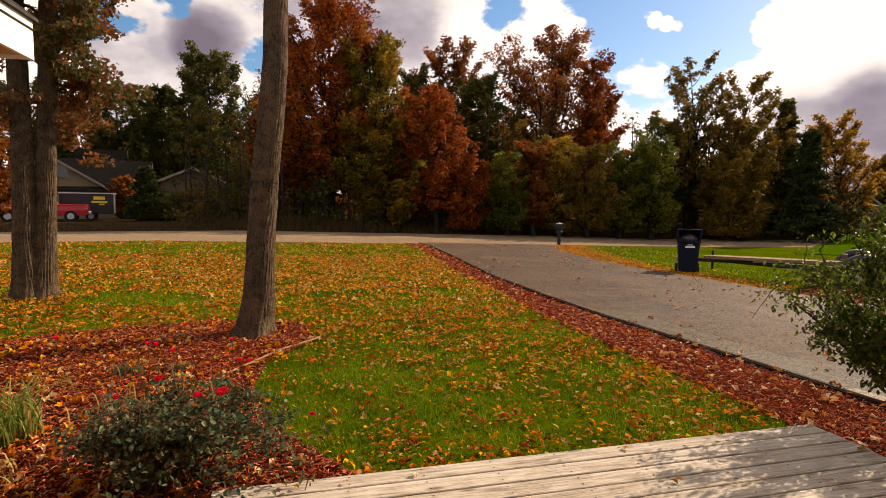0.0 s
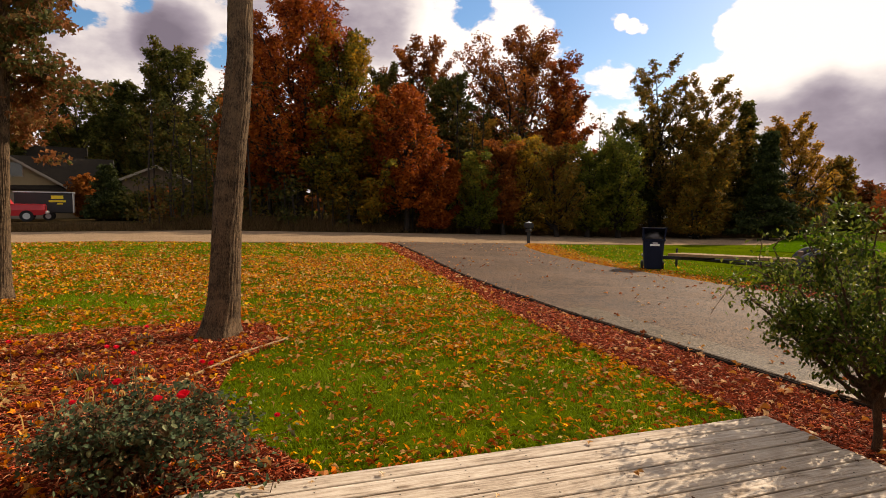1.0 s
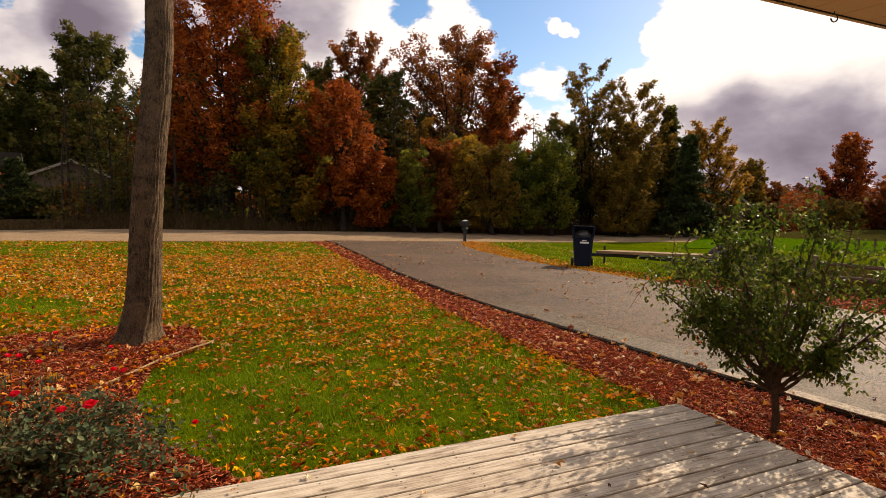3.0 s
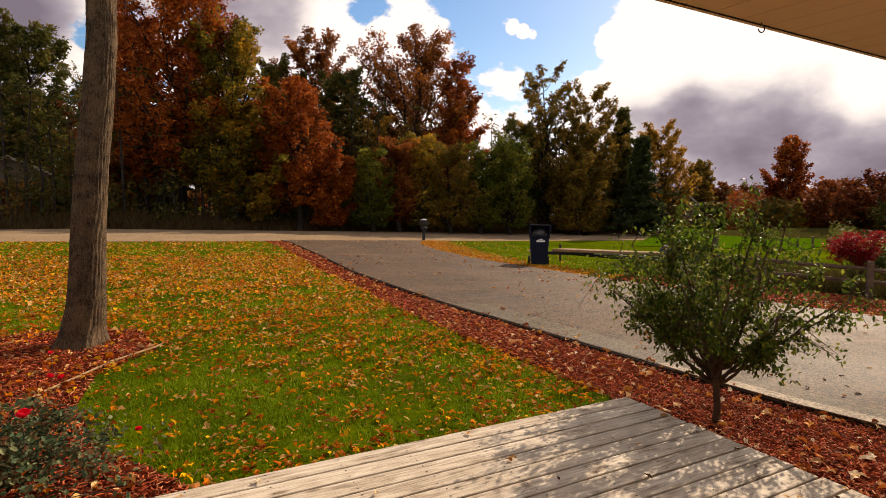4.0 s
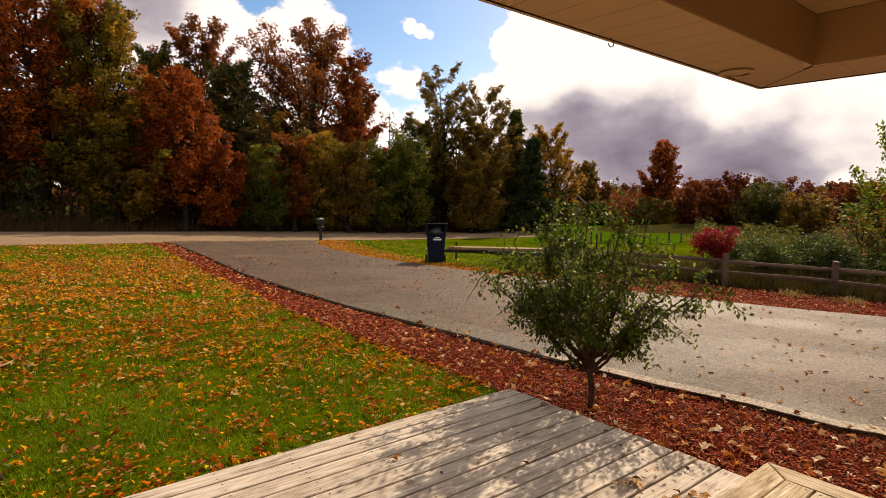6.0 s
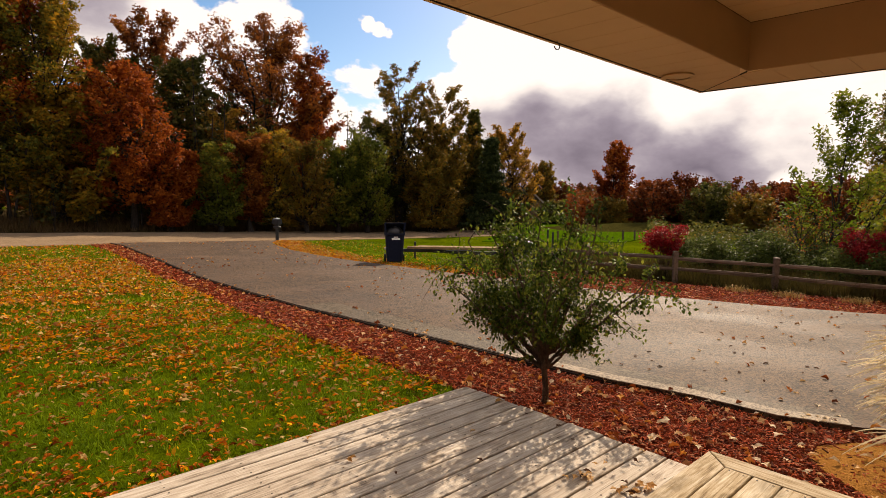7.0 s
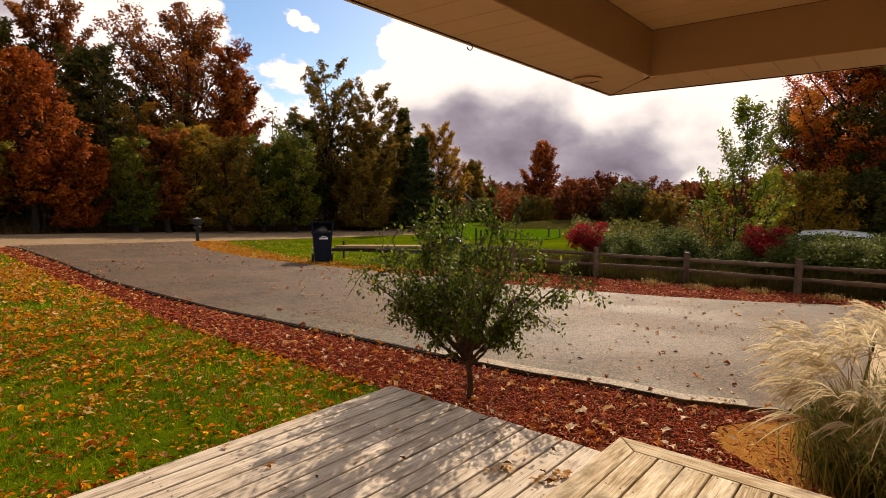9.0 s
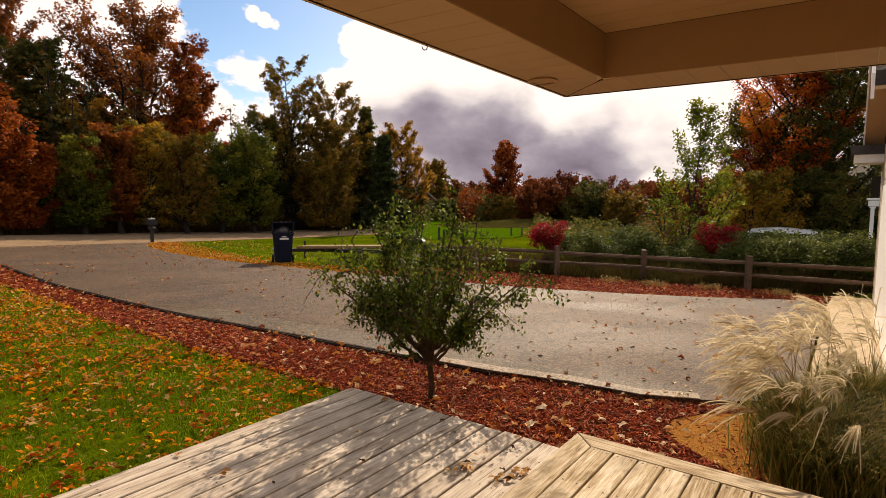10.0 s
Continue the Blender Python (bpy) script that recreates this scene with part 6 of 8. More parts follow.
# ---- the ornamental tree by the deck ----
def build_ornamental():
    t = thing("ornamental_tree", "small ornamental tree with glossy green leaves beside the deck", "tree", pose(3.13, 3.39, zg(3.13)))
    rng = np.random.default_rng(21)
    pieces, spots = [], []
    trunk = np.array([(0, 0, -0.03), (0.005, 0.0, 0.15), (-0.01, 0.01, 0.32), (0.0, 0.0, 0.44)])
    pieces.append(tube(trunk, [0.034, 0.026, 0.025, 0.027], 10))
    mains = ((-0.72, 0.50, 1.02), (-0.55, 0.36, 1.28), (-0.30, 0.22, 1.50), (-0.05, 0.05, 1.46), (0.16, -0.12, 1.60), (0.10, -0.30, 1.30), (0.42, -0.36, 1.12), (0.58, -0.50, 0.93), (0.26, -0.30, 0.80), (-0.42, 0.42, 0.78), (0.25, 0.35, 1.25), (-0.30, -0.35, 1.10), (0.38, 0.30, 0.85), (-0.36, -0.15, 0.75), (-0.15, 0.45, 1.05), (0.05, -0.45, 0.85), (0.1, 0.80, 0.74), (0.3, 0.82, 0.9), (-0.1, 0.82, 1.0), (0.2, 0.76, 1.15), (0.48, 0.62, 0.8), (0.06, 0.66, 0.82), (-0.18, 0.72, 0.92), (0.26, 0.62, 0.95), (0.08, 0.56, 1.2), (-0.62, 0.40, 1.15), (-0.50, 0.46, 0.92), (-0.45, 0.20, 1.38), (0.30, -0.22, 1.42), (0.46, -0.40, 0.98), (0.62, -0.48, 1.02), (0.0, 0.1, 1.2))
    for i, tip in enumerate(mains):
        base = trunk[2 + i % 2] + rng.normal(0, 0.008, 3)
        way = bend(base, np.array(tip) + [0, 0, 0.08], -0.04, 8, rng, 0.018)
        pieces.append(tube(way, np.linspace(0.015, 0.004, 8), 6))
        for j in range(11):
            p = way[rng.integers(3, 8)]
            q = p + rng.normal(0, 1, 3) * [0.15, 0.15, 0.11] + [0.03 * tip[0], 0.03 * tip[1], -0.01]
            tw = bend(p, q, 0.02, 5, rng, 0.008)
            pieces.append(tube(tw, np.linspace(0.0045, 0.0016, 5), 4))
            spots += [(a, 0.036) for a in tw[1:]]
        spots += [(a, 0.035) for a in way[4:]]
    for x, y in ((0.12, -0.1), (0.2, -0.12), (0.08, -0.06), (-0.28, 0.22), (-0.1, 0.1)):
        top = np.array([x + rng.normal(0, 0.04), y, 1.58 + rng.uniform(-0.05, 0.12)])
        w = bend((x * 0.9, y * 0.9, 1.3), top, 0, 5, rng, 0.01)
        pieces.append(tube(w, np.linspace(0.004, 0.0015, 5), 4))
        spots += [(a, 0.022) for a in w]
    v, f = joined(pieces)
    part("trunk", mesh_of("trunk", v, f, MAT["bark_shrub"], True), t)
    n = 14500
    centres = np.array([p for p, _ in spots])
    wid = np.array([w for _, w in spots])
    load = np.repeat(rng.gamma(0.8, 1.0, len(spots) // 4 + 1), 4)[:len(spots)] + 0.12
    pick = rng.choice(len(spots), n, p=load / load.sum())
    pl = centres[pick] + rng.normal(0, 1, (n, 3)) * wid[pick][:, None]
    pl[:, 2] = np.maximum(pl[:, 2], 0.42)
    rot = turns(rng.uniform(0, 6.3, n), rng.normal(0.62, 0.5, n), rng.normal(0, 0.6, n))
    size = rng.uniform(0.028, 0.048, n)
    part("crown", scattered("crown", OVAL, pl, rot, np.stack([size, size * 1.15, size], -1), LEAF["shrub"]), t)


build_ornamental()


# ---- rose bush and bed plants ----
def build_rose_bush():
    b = thing("rose_bush", "dark-leaved rose bush with a few red blooms", "bush", pose(-1.50, 2.80, zg(-1.50)))
    rng = np.random.default_rng(31)
    pieces, spots = [], []
    for i in range(46):
        a = rng.uniform(0, 2 * np.pi)
        r = rng.uniform(0.2, 1.0)
        tip = np.array([0.80 * r * math.cos(a) + 0.06, 0.42 * r * math.sin(a) + 0.05, (0.68 - 0.40 * r * r - 0.16 * max(0.0, r * math.cos(a))) * rng.uniform(0.45, 1.08)])
        w = bend((rng.normal(0, 0.12), rng.normal(0, 0.10), 0), tip, 0.06, 7, rng, 0.02)
        pieces.append(tube(w, np.linspace(0.006, 0.0025, 7), 5))
        for _ in range(5):
            p = w[rng.integers(2, 7)]
            q = p + rng.normal(0, 1, 3) * [0.10, 0.10, 0.06]
            pieces.append(tube(bend(p, q, 0.01, 4), np.linspace(0.003, 0.0015, 4), 4))
            spots += [(q, 0.04), ((p + q) / 2, 0.035)]
        spots += [(p, 0.045) for p in w[3:]]
    v, f = joined(pieces)
    part("branchwork", mesh_of("branchwork", v, f, MAT["bark_shrub"], True), b)
    part("foliage", leafy("foliage", [q for q in spots if rng.random() < 0.62 and q[0][2] > 0.12], rng, 6400, 0.031, LEAF["rose"], BROAD, droop=0.25, low=0.08), b)
    for x, y, z, s in ((0.49, -0.33, 0.63, 0.036), (0.14, -0.22, 0.66, 0.026), (0.35, -0.28, 0.60, 0.026), (0.46, 0.10, 0.66, 0.02), (0.86, -0.15, 0.47, 0.018), (-0.08, -0.2, 0.56, 0.02), (0.40, 0.12, 0.66, 0.02)):
        n = 16
        k = np.arange(n)
        rot = turns(k * 2.4, -0.25 - 1.0 * k / n, rng.normal(0, 0.15, n))
        shape = ([(0, 0, 0), (0.55, 0.5, 0.12), (1.05, 0.28, 0.3), (1.05, -0.28, 0.3), (0.55, -0.5, 0.12)], [(0, 1, 2), (0, 2, 3), (0, 3, 4)])
        part("bloom", scattered("bloom", shape, np.zeros((n, 3)), rot, np.full(n, s), MAT["red_petal"]), b, label="red rose bloom", at=pose(x, y, z, rng.uniform(-30, 30), rng.uniform(-30, 30)))


build_rose_bush()


def blades(rng, n, centre, spread, height, width, lean, mat_name, mat, curve=0.5, top=0.15):
    """Arching strap leaves from one crown."""
    seg = 6
    s = np.linspace(0, 1, seg)
    a = rng.uniform(0, 2 * np.pi, n)
    h = height * rng.uniform(0.6, 1.1, n)
    out = lean * rng.uniform(0.3, 1.15, n) * h
    base = np.stack([centre[0] + rng.normal(0, spread, n), centre[1] + rng.normal(0, spread, n), np.full(n, centre[2])], -1)
    radial = np.stack([np.cos(a), np.sin(a)], -1)
    verts = np.zeros((n, seg, 2, 3))
    for k, q in enumerate(s):
        p = base.copy()
        p[:, :2] += radial * (out * (q ** 1.7))[:, None]
        p[:, 2] += h * (q - curve * q ** 3)
        w = width * (1 - (1 - top) * q ** 2)
        side = np.stack([-np.sin(a), np.cos(a), np.zeros(n)], -1) * w / 2
        verts[:, k, 0], verts[:, k, 1] = p - side, p + side
    i, k = np.meshgrid(np.arange(n), np.arange(seg - 1), indexing="ij")
    b = i * seg * 2 + k * 2
    faces = np.stack([b, b + 1, b + 3, b + 2], -1).reshape(-1, 4)
    return mesh_of(mat_name, verts.reshape(-1, 3), faces, mat)


def build_bed_plants():
    rng = np.random.default_rng(41)
    for x, y, n, spread, h, lean, leaf, label in ((-2.68, 3.25, 170, 0.09, 0.62, 0.55, "strap", "clump of green strap-leaved grass in the mulch"), (-2.45, 2.72, 260, 0.10, 0.20, 0.8, "dry_grass", "low brown dried grass tuft"), (-2.72, 4.62, 60, 0.07, 0.20, 0.7, "rose", "dark green low perennial in the mulch"), (-2.35, 4.75, 40, 0.06, 0.16, 0.7, "rose", "dark green low perennial in the mulch"), (-3.5, 3.6, 60, 0.2, 0.35, 0.5, "rose", "sparse leggy perennial with dark stems"), (-2.9, 5.9, 30, 0.07, 0.13, 0.8, "rose", "dark green low perennial in the mulch"), 
                                                 (-1.95, 3.75, 90, 0.25, 0.30, 0.4, "dry_grass", "dry yellowed perennial stems behind the roses")):
        p = thing("perennial", label, "plant", pose(x, y, zg(x)))
        part("foliage", blades(rng, n, (0, 0, 0), spread, h, 0.011, lean, "foliage", LEAF[leaf]), p)
    for x, y, z in ((-2.55, 5.35, 0.28), (-1.95, 5.0, 0.24), (-2.35, 4.3, 0.36), (-2.2, 4.15, 0.40), (-3.3, 4.6, 0.3), (-2.05, 4.1, 0.37)):
        fl = thing("flower", "single red flower on a thin stem", "flower", pose(x, y, zg(x)))
        v, f = tube([(0, 0, 0), (0.01, 0, z * 0.5), (0.0, 0.01, z)], [0.003, 0.003, 0.002], 5)
        part("stem", mesh_of("stem", v, f, MAT["bark_shrub"]), fl)
        n = 10
        k = np.arange(n)
        shape = ([(0, 0, 0), (0.55, 0.5, 0.12), (1.05, 0.28, 0.3), (1.05, -0.28, 0.3), (0.55, -0.5, 0.12)], [(0, 1, 2), (0, 2, 3), (0, 3, 4)])
        part("bloom", scattered("bloom", shape, np.zeros((n, 3)), turns(k * 2.4, -0.3 - 0.8 * k / n, 0.0 * k), np.full(n, 0.028), MAT["red_petal"]), fl, at=pose(0, 0, z))


build_bed_plants()


# ---- plumed grass beside the garage apron ----
def build_plume_grass(x, y, n_blades, n_plumes, height, seed, side=0.0):
    g = thing("plume_grass", "tall ornamental grass with feathery straw-coloured plumes", "grass", pose(x, y, zg(x)))
    rng = np.random.default_rng(seed)
    part("foliage", blades(rng, n_blades, (0, 0, 0), 0.14, height * 0.80, 0.0075, 0.62, "foliage", LEAF["reed"], 0.35), g)
    stems, hairs_p, hairs_d, hairs_l = [], [], [], []
    for _ in range(n_plumes):
        a = rng.uniform(0, 2 * np.pi)
        out = rng.uniform(0.1, 0.62) * height
        top = np.array([out * math.cos(a) - 0.22 * height + side, out * math.sin(a) * 0.8 + 0.12 * height, height * rng.uniform(0.62, 1.08)])
        base = np.array([rng.normal(0, 0.1), rng.normal(0, 0.1), 0])
        way = bend(base, top, 0.10 * height, 12, None)
        stems.append(tube(way, np.linspace(0.0026, 0.0012, 12), 4))
        heading = way[-1] - way[-2]
        heading /= np.linalg.norm(heading)
        wind = np.array([-0.75, 0.35, -0.25])
        length = rng.uniform(0.20, 0.30)
        for _ in range(13):
            d = heading * rng.uniform(0.45, 0.8) + wind * rng.uniform(0.25, 0.75) + rng.normal(0, 0.16, 3)
            hairs_p.append(way[-1] + heading * rng.uniform(-0.06, 0.05))
            hairs_d.append(d / np.linalg.norm(d))
            hairs_l.append(length * rng.uniform(0.6, 1.1))
    v, f = joined(stems)
    part("branchwork", mesh_of("branchwork", v, f, LEAF["dry_grass"]), g)
    p, d, l = np.array(hairs_p), np.array(hairs_d), np.array(hairs_l)
    n, seg = len(p), 7
    s = np.linspace(0, 1, seg)
    across = np.cross(d, rng.normal(0, 1, (n, 3)))
    across /= np.linalg.norm(across, axis=1)[:, None]
    # each strand carries two ragged rows of fine hairs
    verts = np.zeros((n, seg, 2, 3))
    mid = np.zeros((n, seg, 3))
    for k, q in enumerate(s):
        c = p + d * (l * q)[:, None]
        c[:, 2] -= 0.42 * l * q ** 2
        mid[:, k] = c
        w = 0.0024 + 0.0012 * math.sin(math.pi * q)
        verts[:, k, 0], verts[:, k, 1] = c - across * w, c + across * w
    i, k = np.meshgrid(np.arange(n), np.arange(seg - 1), indexing="ij")
    b = i * seg * 2 + k * 2
    faces = np.stack([b, b + 1, b + 3, b + 2], -1).reshape(-1, 4)
    m = n * 22
    who, where = rng.integers(0, n, m), rng.uniform(0.05, 1.0, m) * (seg - 1.001)
    lo = where.astype(int)
    fr = (where - lo)[:, None]
    c = mid[who, lo] * (1 - fr) + mid[who, lo + 1] * fr
    hd = d[who] * 0.9 + rng.normal(0, 0.55, (m, 3)) - [0, 0, 0.15]
    hd /= np.linalg.norm(hd, axis=1)[:, None]
    ha = np.cross(hd, rng.normal(0, 1, (m, 3)))
    ha /= np.linalg.norm(ha, axis=1)[:, None]
    hl = rng.uniform(0.012, 0.032, m)[:, None]
    tri = np.stack([c - ha * 0.0011, c + ha * 0.0011, c + hd * hl], 1)
    part("plume_mass", mesh_of("plume_mass", verts.reshape(-1, 3), faces, LEAF["plume"]), g)
    part("plume_hair", mesh_of("plume_hair", tri.reshape(-1, 3), np.arange(m * 3).reshape(-1, 3), LEAF["plume"]), g)


build_plume_grass(4.60, 1.08, 2300, 40, 0.86, 51)
build_plume_grass(5.42, 0.93, 1500, 30, 0.95, 52, 0.12)
build_plume_grass(4.18, 0.86, 1900, 12, 0.70, 53)


# ---- hedge, red shrubs and distant houses ----
def build_hedge():
    rng = np.random.default_rng(61)
    for k, (x, y, w, d, h) in enumerate(((14.3, 10.3, 1.3, 1.0, 1.0), (15.4, 9.2, 1.3, 1.0, 1.1), (16.3, 8.1, 1.3, 1.0, 1.1), (17.0, 7.0, 1.3, 1.1, 1.25), (17.6, 5.9, 1.3, 1.1, 1.4), (18.2, 4.8, 1.4, 1.1, 1.35), (18.6, 3.8, 1.3, 1.1, 1.1), (15.6, 5.4, 1.2, 0.9, 0.9), (14.9, 7.0, 1.1, 0.8, 0.8), (15.4, 4.1, 1.1, 0.8, 1.1), (13.7, 9.3, 1.0, 0.8, 1.0), (14.4, 8.3, 1.2, 0.9, 1.05), (15.1, 5.9, 1.2, 0.9, 1.1), (15.5, 4.8, 1.1, 0.9, 1.1), (15.9, 3.6, 1.1, 0.9, 1.15), (16.4, 6.4, 1.3, 1.0, 1.2), (16.6, 4.8, 1.3, 1.0, 1.3))):
        b = thing("bush", "dense green leafy bush behind the rail fence", "bush", pose(x, y, zg(x)), "bushes behind the fence")
        h += 0.15 if x < 16 else -0.12
        spots, pieces = [], []
        for _ in range(64):
            a = rng.uniform(0, 2 * np.pi)
            r = rng.uniform(0, 1) ** 0.6
            tip = np.array([w * r * math.cos(a) * 0.7, d * r * math.sin(a) * 0.7, h * (1.0 - 0.45 * r * r) * rng.uniform(0.55, 1.05)])
            way = bend((tip[0] * 0.3, tip[1] * 0.3, 0), tip, 0.05, 5, rng, 0.03)
            pieces.append(tube(way, np.linspace(0.012, 0.004, 5), 4))
            spots += [(tip, 0.13), (way[3], 0.13)]
        v, f = joined(pieces)
        part("branchwork", mesh_of("branchwork", v, f, MAT["bark_shrub"], True), b)
        part("foliage", leafy("foliage", spots, rng, 7000, 0.075, LEAF["hedge"], OVAL, low=0.04), b)
    for x, y, h, r in ((11.95, 9.55, 1.42, 0.48), (15.2, 6.5, 1.42, 0.55)):
        b = thing("red_shrub", "crimson burning bush beside the rail fence", "bush", pose(x, y, zg(x)))
        spots, pieces = [], []
        for _ in range(26):
            a = rng.uniform(0, 2 * np.pi)
            q = rng.uniform(0.2, 1)
            tip = np.array([r * q * math.cos(a), r * q * math.sin(a), h * rng.uniform(0.6, 1.0)])
            way = bend((0, 0, 0), tip, 0.1, 5, rng, 0.03)
            pieces.append(tube(way, np.linspace(0.012, 0.003, 5), 4))
            spots += [(tip, 0.11), (way[3], 0.10)]
        v, f = joined(pieces)
        part("branchwork", mesh_of("branchwork", v, f, MAT["bark_shrub"], True), b)
        part("foliage", leafy("foliage", spots, rng, 4200, 0.07, LEAF["red"], OVAL, low=0.40), b)
    # wild brush and tufts along the fence line
    n = 42000
    x = rng.uniform(9.0, 16.0, n)
    away = rng.uniform(0, 1, n) ** 1.3 * 4.0
    x, y = x + 0.85 * away, 29.1 - 1.755 * x + 0.3 + 0.5 * away
    ok = (y > 3.4) & (y < 15.5)
    x, y = x[ok], y[ok]
    n = len(x)
    tri = ([(-0.5, 0, 0), (0.5, 0, 0), (0.1, 0.15, 1.0)], [(0, 1, 2)])
    size = np.stack([np.full(n, 0.02), np.full(n, 0.35), rng.uniform(0.12, 0.62, n) * (0.6 + 0.6 * np.sin(x * 3.1 + y * 2.3) ** 2)], -1)
    me = scattered("wild_grass", tri, np.stack([x, y, zgs(x)], -1), turns(rng.uniform(0, 6.3, n), rng.normal(0, 0.35, n), rng.normal(0, 0.35, n)), size, LEAF["brush"])
    tagged(new("wild_grass", me), "rough wild grass along the fence line", "grass", kind="stuff")
    for x, y in ((12.2, 6.6), (12.9, 5.6), (13.45, 4.4), (11.9, 7.5)):
        t = thing("grass_tuft", "small golden dry grass tuft in the mulch", "grass", pose(x, y, zg(x)))
        part("foliage", blades(rng, 140, (0, 0, 0), 0.14, 0.26, 0.008, 0.6, "foliage", LEAF["dry_grass"]), t)


build_hedge()


def gable_house(name, label, at, width, depth, eave, rise, wall, category="house", door=None, windows=(), over=0.35):
    """A house with its gable to -y: walls, two roof slopes, rake boards, windows with frames, a door."""
    h = thing(name, label, category, at)
    bm = bmesh.new()
    prof = [(-width / 2, -0.3), (width / 2, -0.3), (width / 2, eave), (0, eave + rise), (-width / 2, eave)]
    a = [bm.verts.new((x, 0, z)) for x, z in prof]
    b = [bm.verts.new((x, depth, z)) for x, z in prof]
    bm.faces.new(a)
    bm.faces.new(b[::-1])
    for i in range(5):
        j = (i + 1) % 5
        bm.faces.new((a[i], a[j], b[j], b[i]))
    part("wall", bm, h, wall)
    slope = rise / (width / 2)
    for s in (-1, 1):
        e = width / 2 + over
        bm = bmesh.new()
        prof = [(0, eave + rise + 0.14), (s * e, eave + rise + 0.14 - slope * e), (s * e, eave + rise + 0.01 - slope * e), (0, eave + rise + 0.01)]
        a = [bm.verts.new((x, -over, z)) for x, z in prof]
        b = [bm.verts.new((x, depth + over, z)) for x, z in prof]
        bm.faces.new(a)
        bm.faces.new(b[::-1])
        for i in range(4):
            j = (i + 1) % 4
            bm.faces.new((a[i], a[j], b[j], b[i]))
        part("roof", bm, h, MAT["house_roof"])
        bm = bmesh.new()
        prof = [(0, eave + rise + 0.13), (s * e, eave + rise + 0.13 - slope * e), (s * e, eave + rise - 0.08 - slope * e), (0, eave + rise - 0.08)]
        a = [bm.verts.new((x, -over - 0.002, z)) for x, z in prof]
        b = [bm.verts.new((x, -over - 0.04, z)) for x, z in prof]
        bm.faces.new(a)
        bm.faces.new(b[::-1])
        for i in range(4):
            j = (i + 1) % 4
            bm.faces.new((a[i], a[j], b[j], b[i]))
        part("rake_board", bm, h, MAT["garage_door"], "pale rake board")
    for x, z, w, hh in windows:
        win = part("window", boxes(((w + 0.16, 0.05, hh + 0.16), pose(x, -0.026, z), 0.01)), h, MAT["garage_door"], "pale window frame")
        part("pane", boxes(((w, 0.02, hh), pose(x, -0.062, z), 0.0)), win, MAT["glass"])
    if door:
        x, w, hh = door
        d = part("door", boxes(((w, 0.06, hh), pose(x, -0.03, hh / 2 - 0.1), 0.01)), h, MAT["garage_door"], "pale sectional door")
        for i in range(1, 4):
            part("seam", boxes(((w - 0.04, 0.02, 0.03), pose(x, -0.062, hh * i / 4 - 0.1), 0.0)), d, MAT["gap"])
    return h


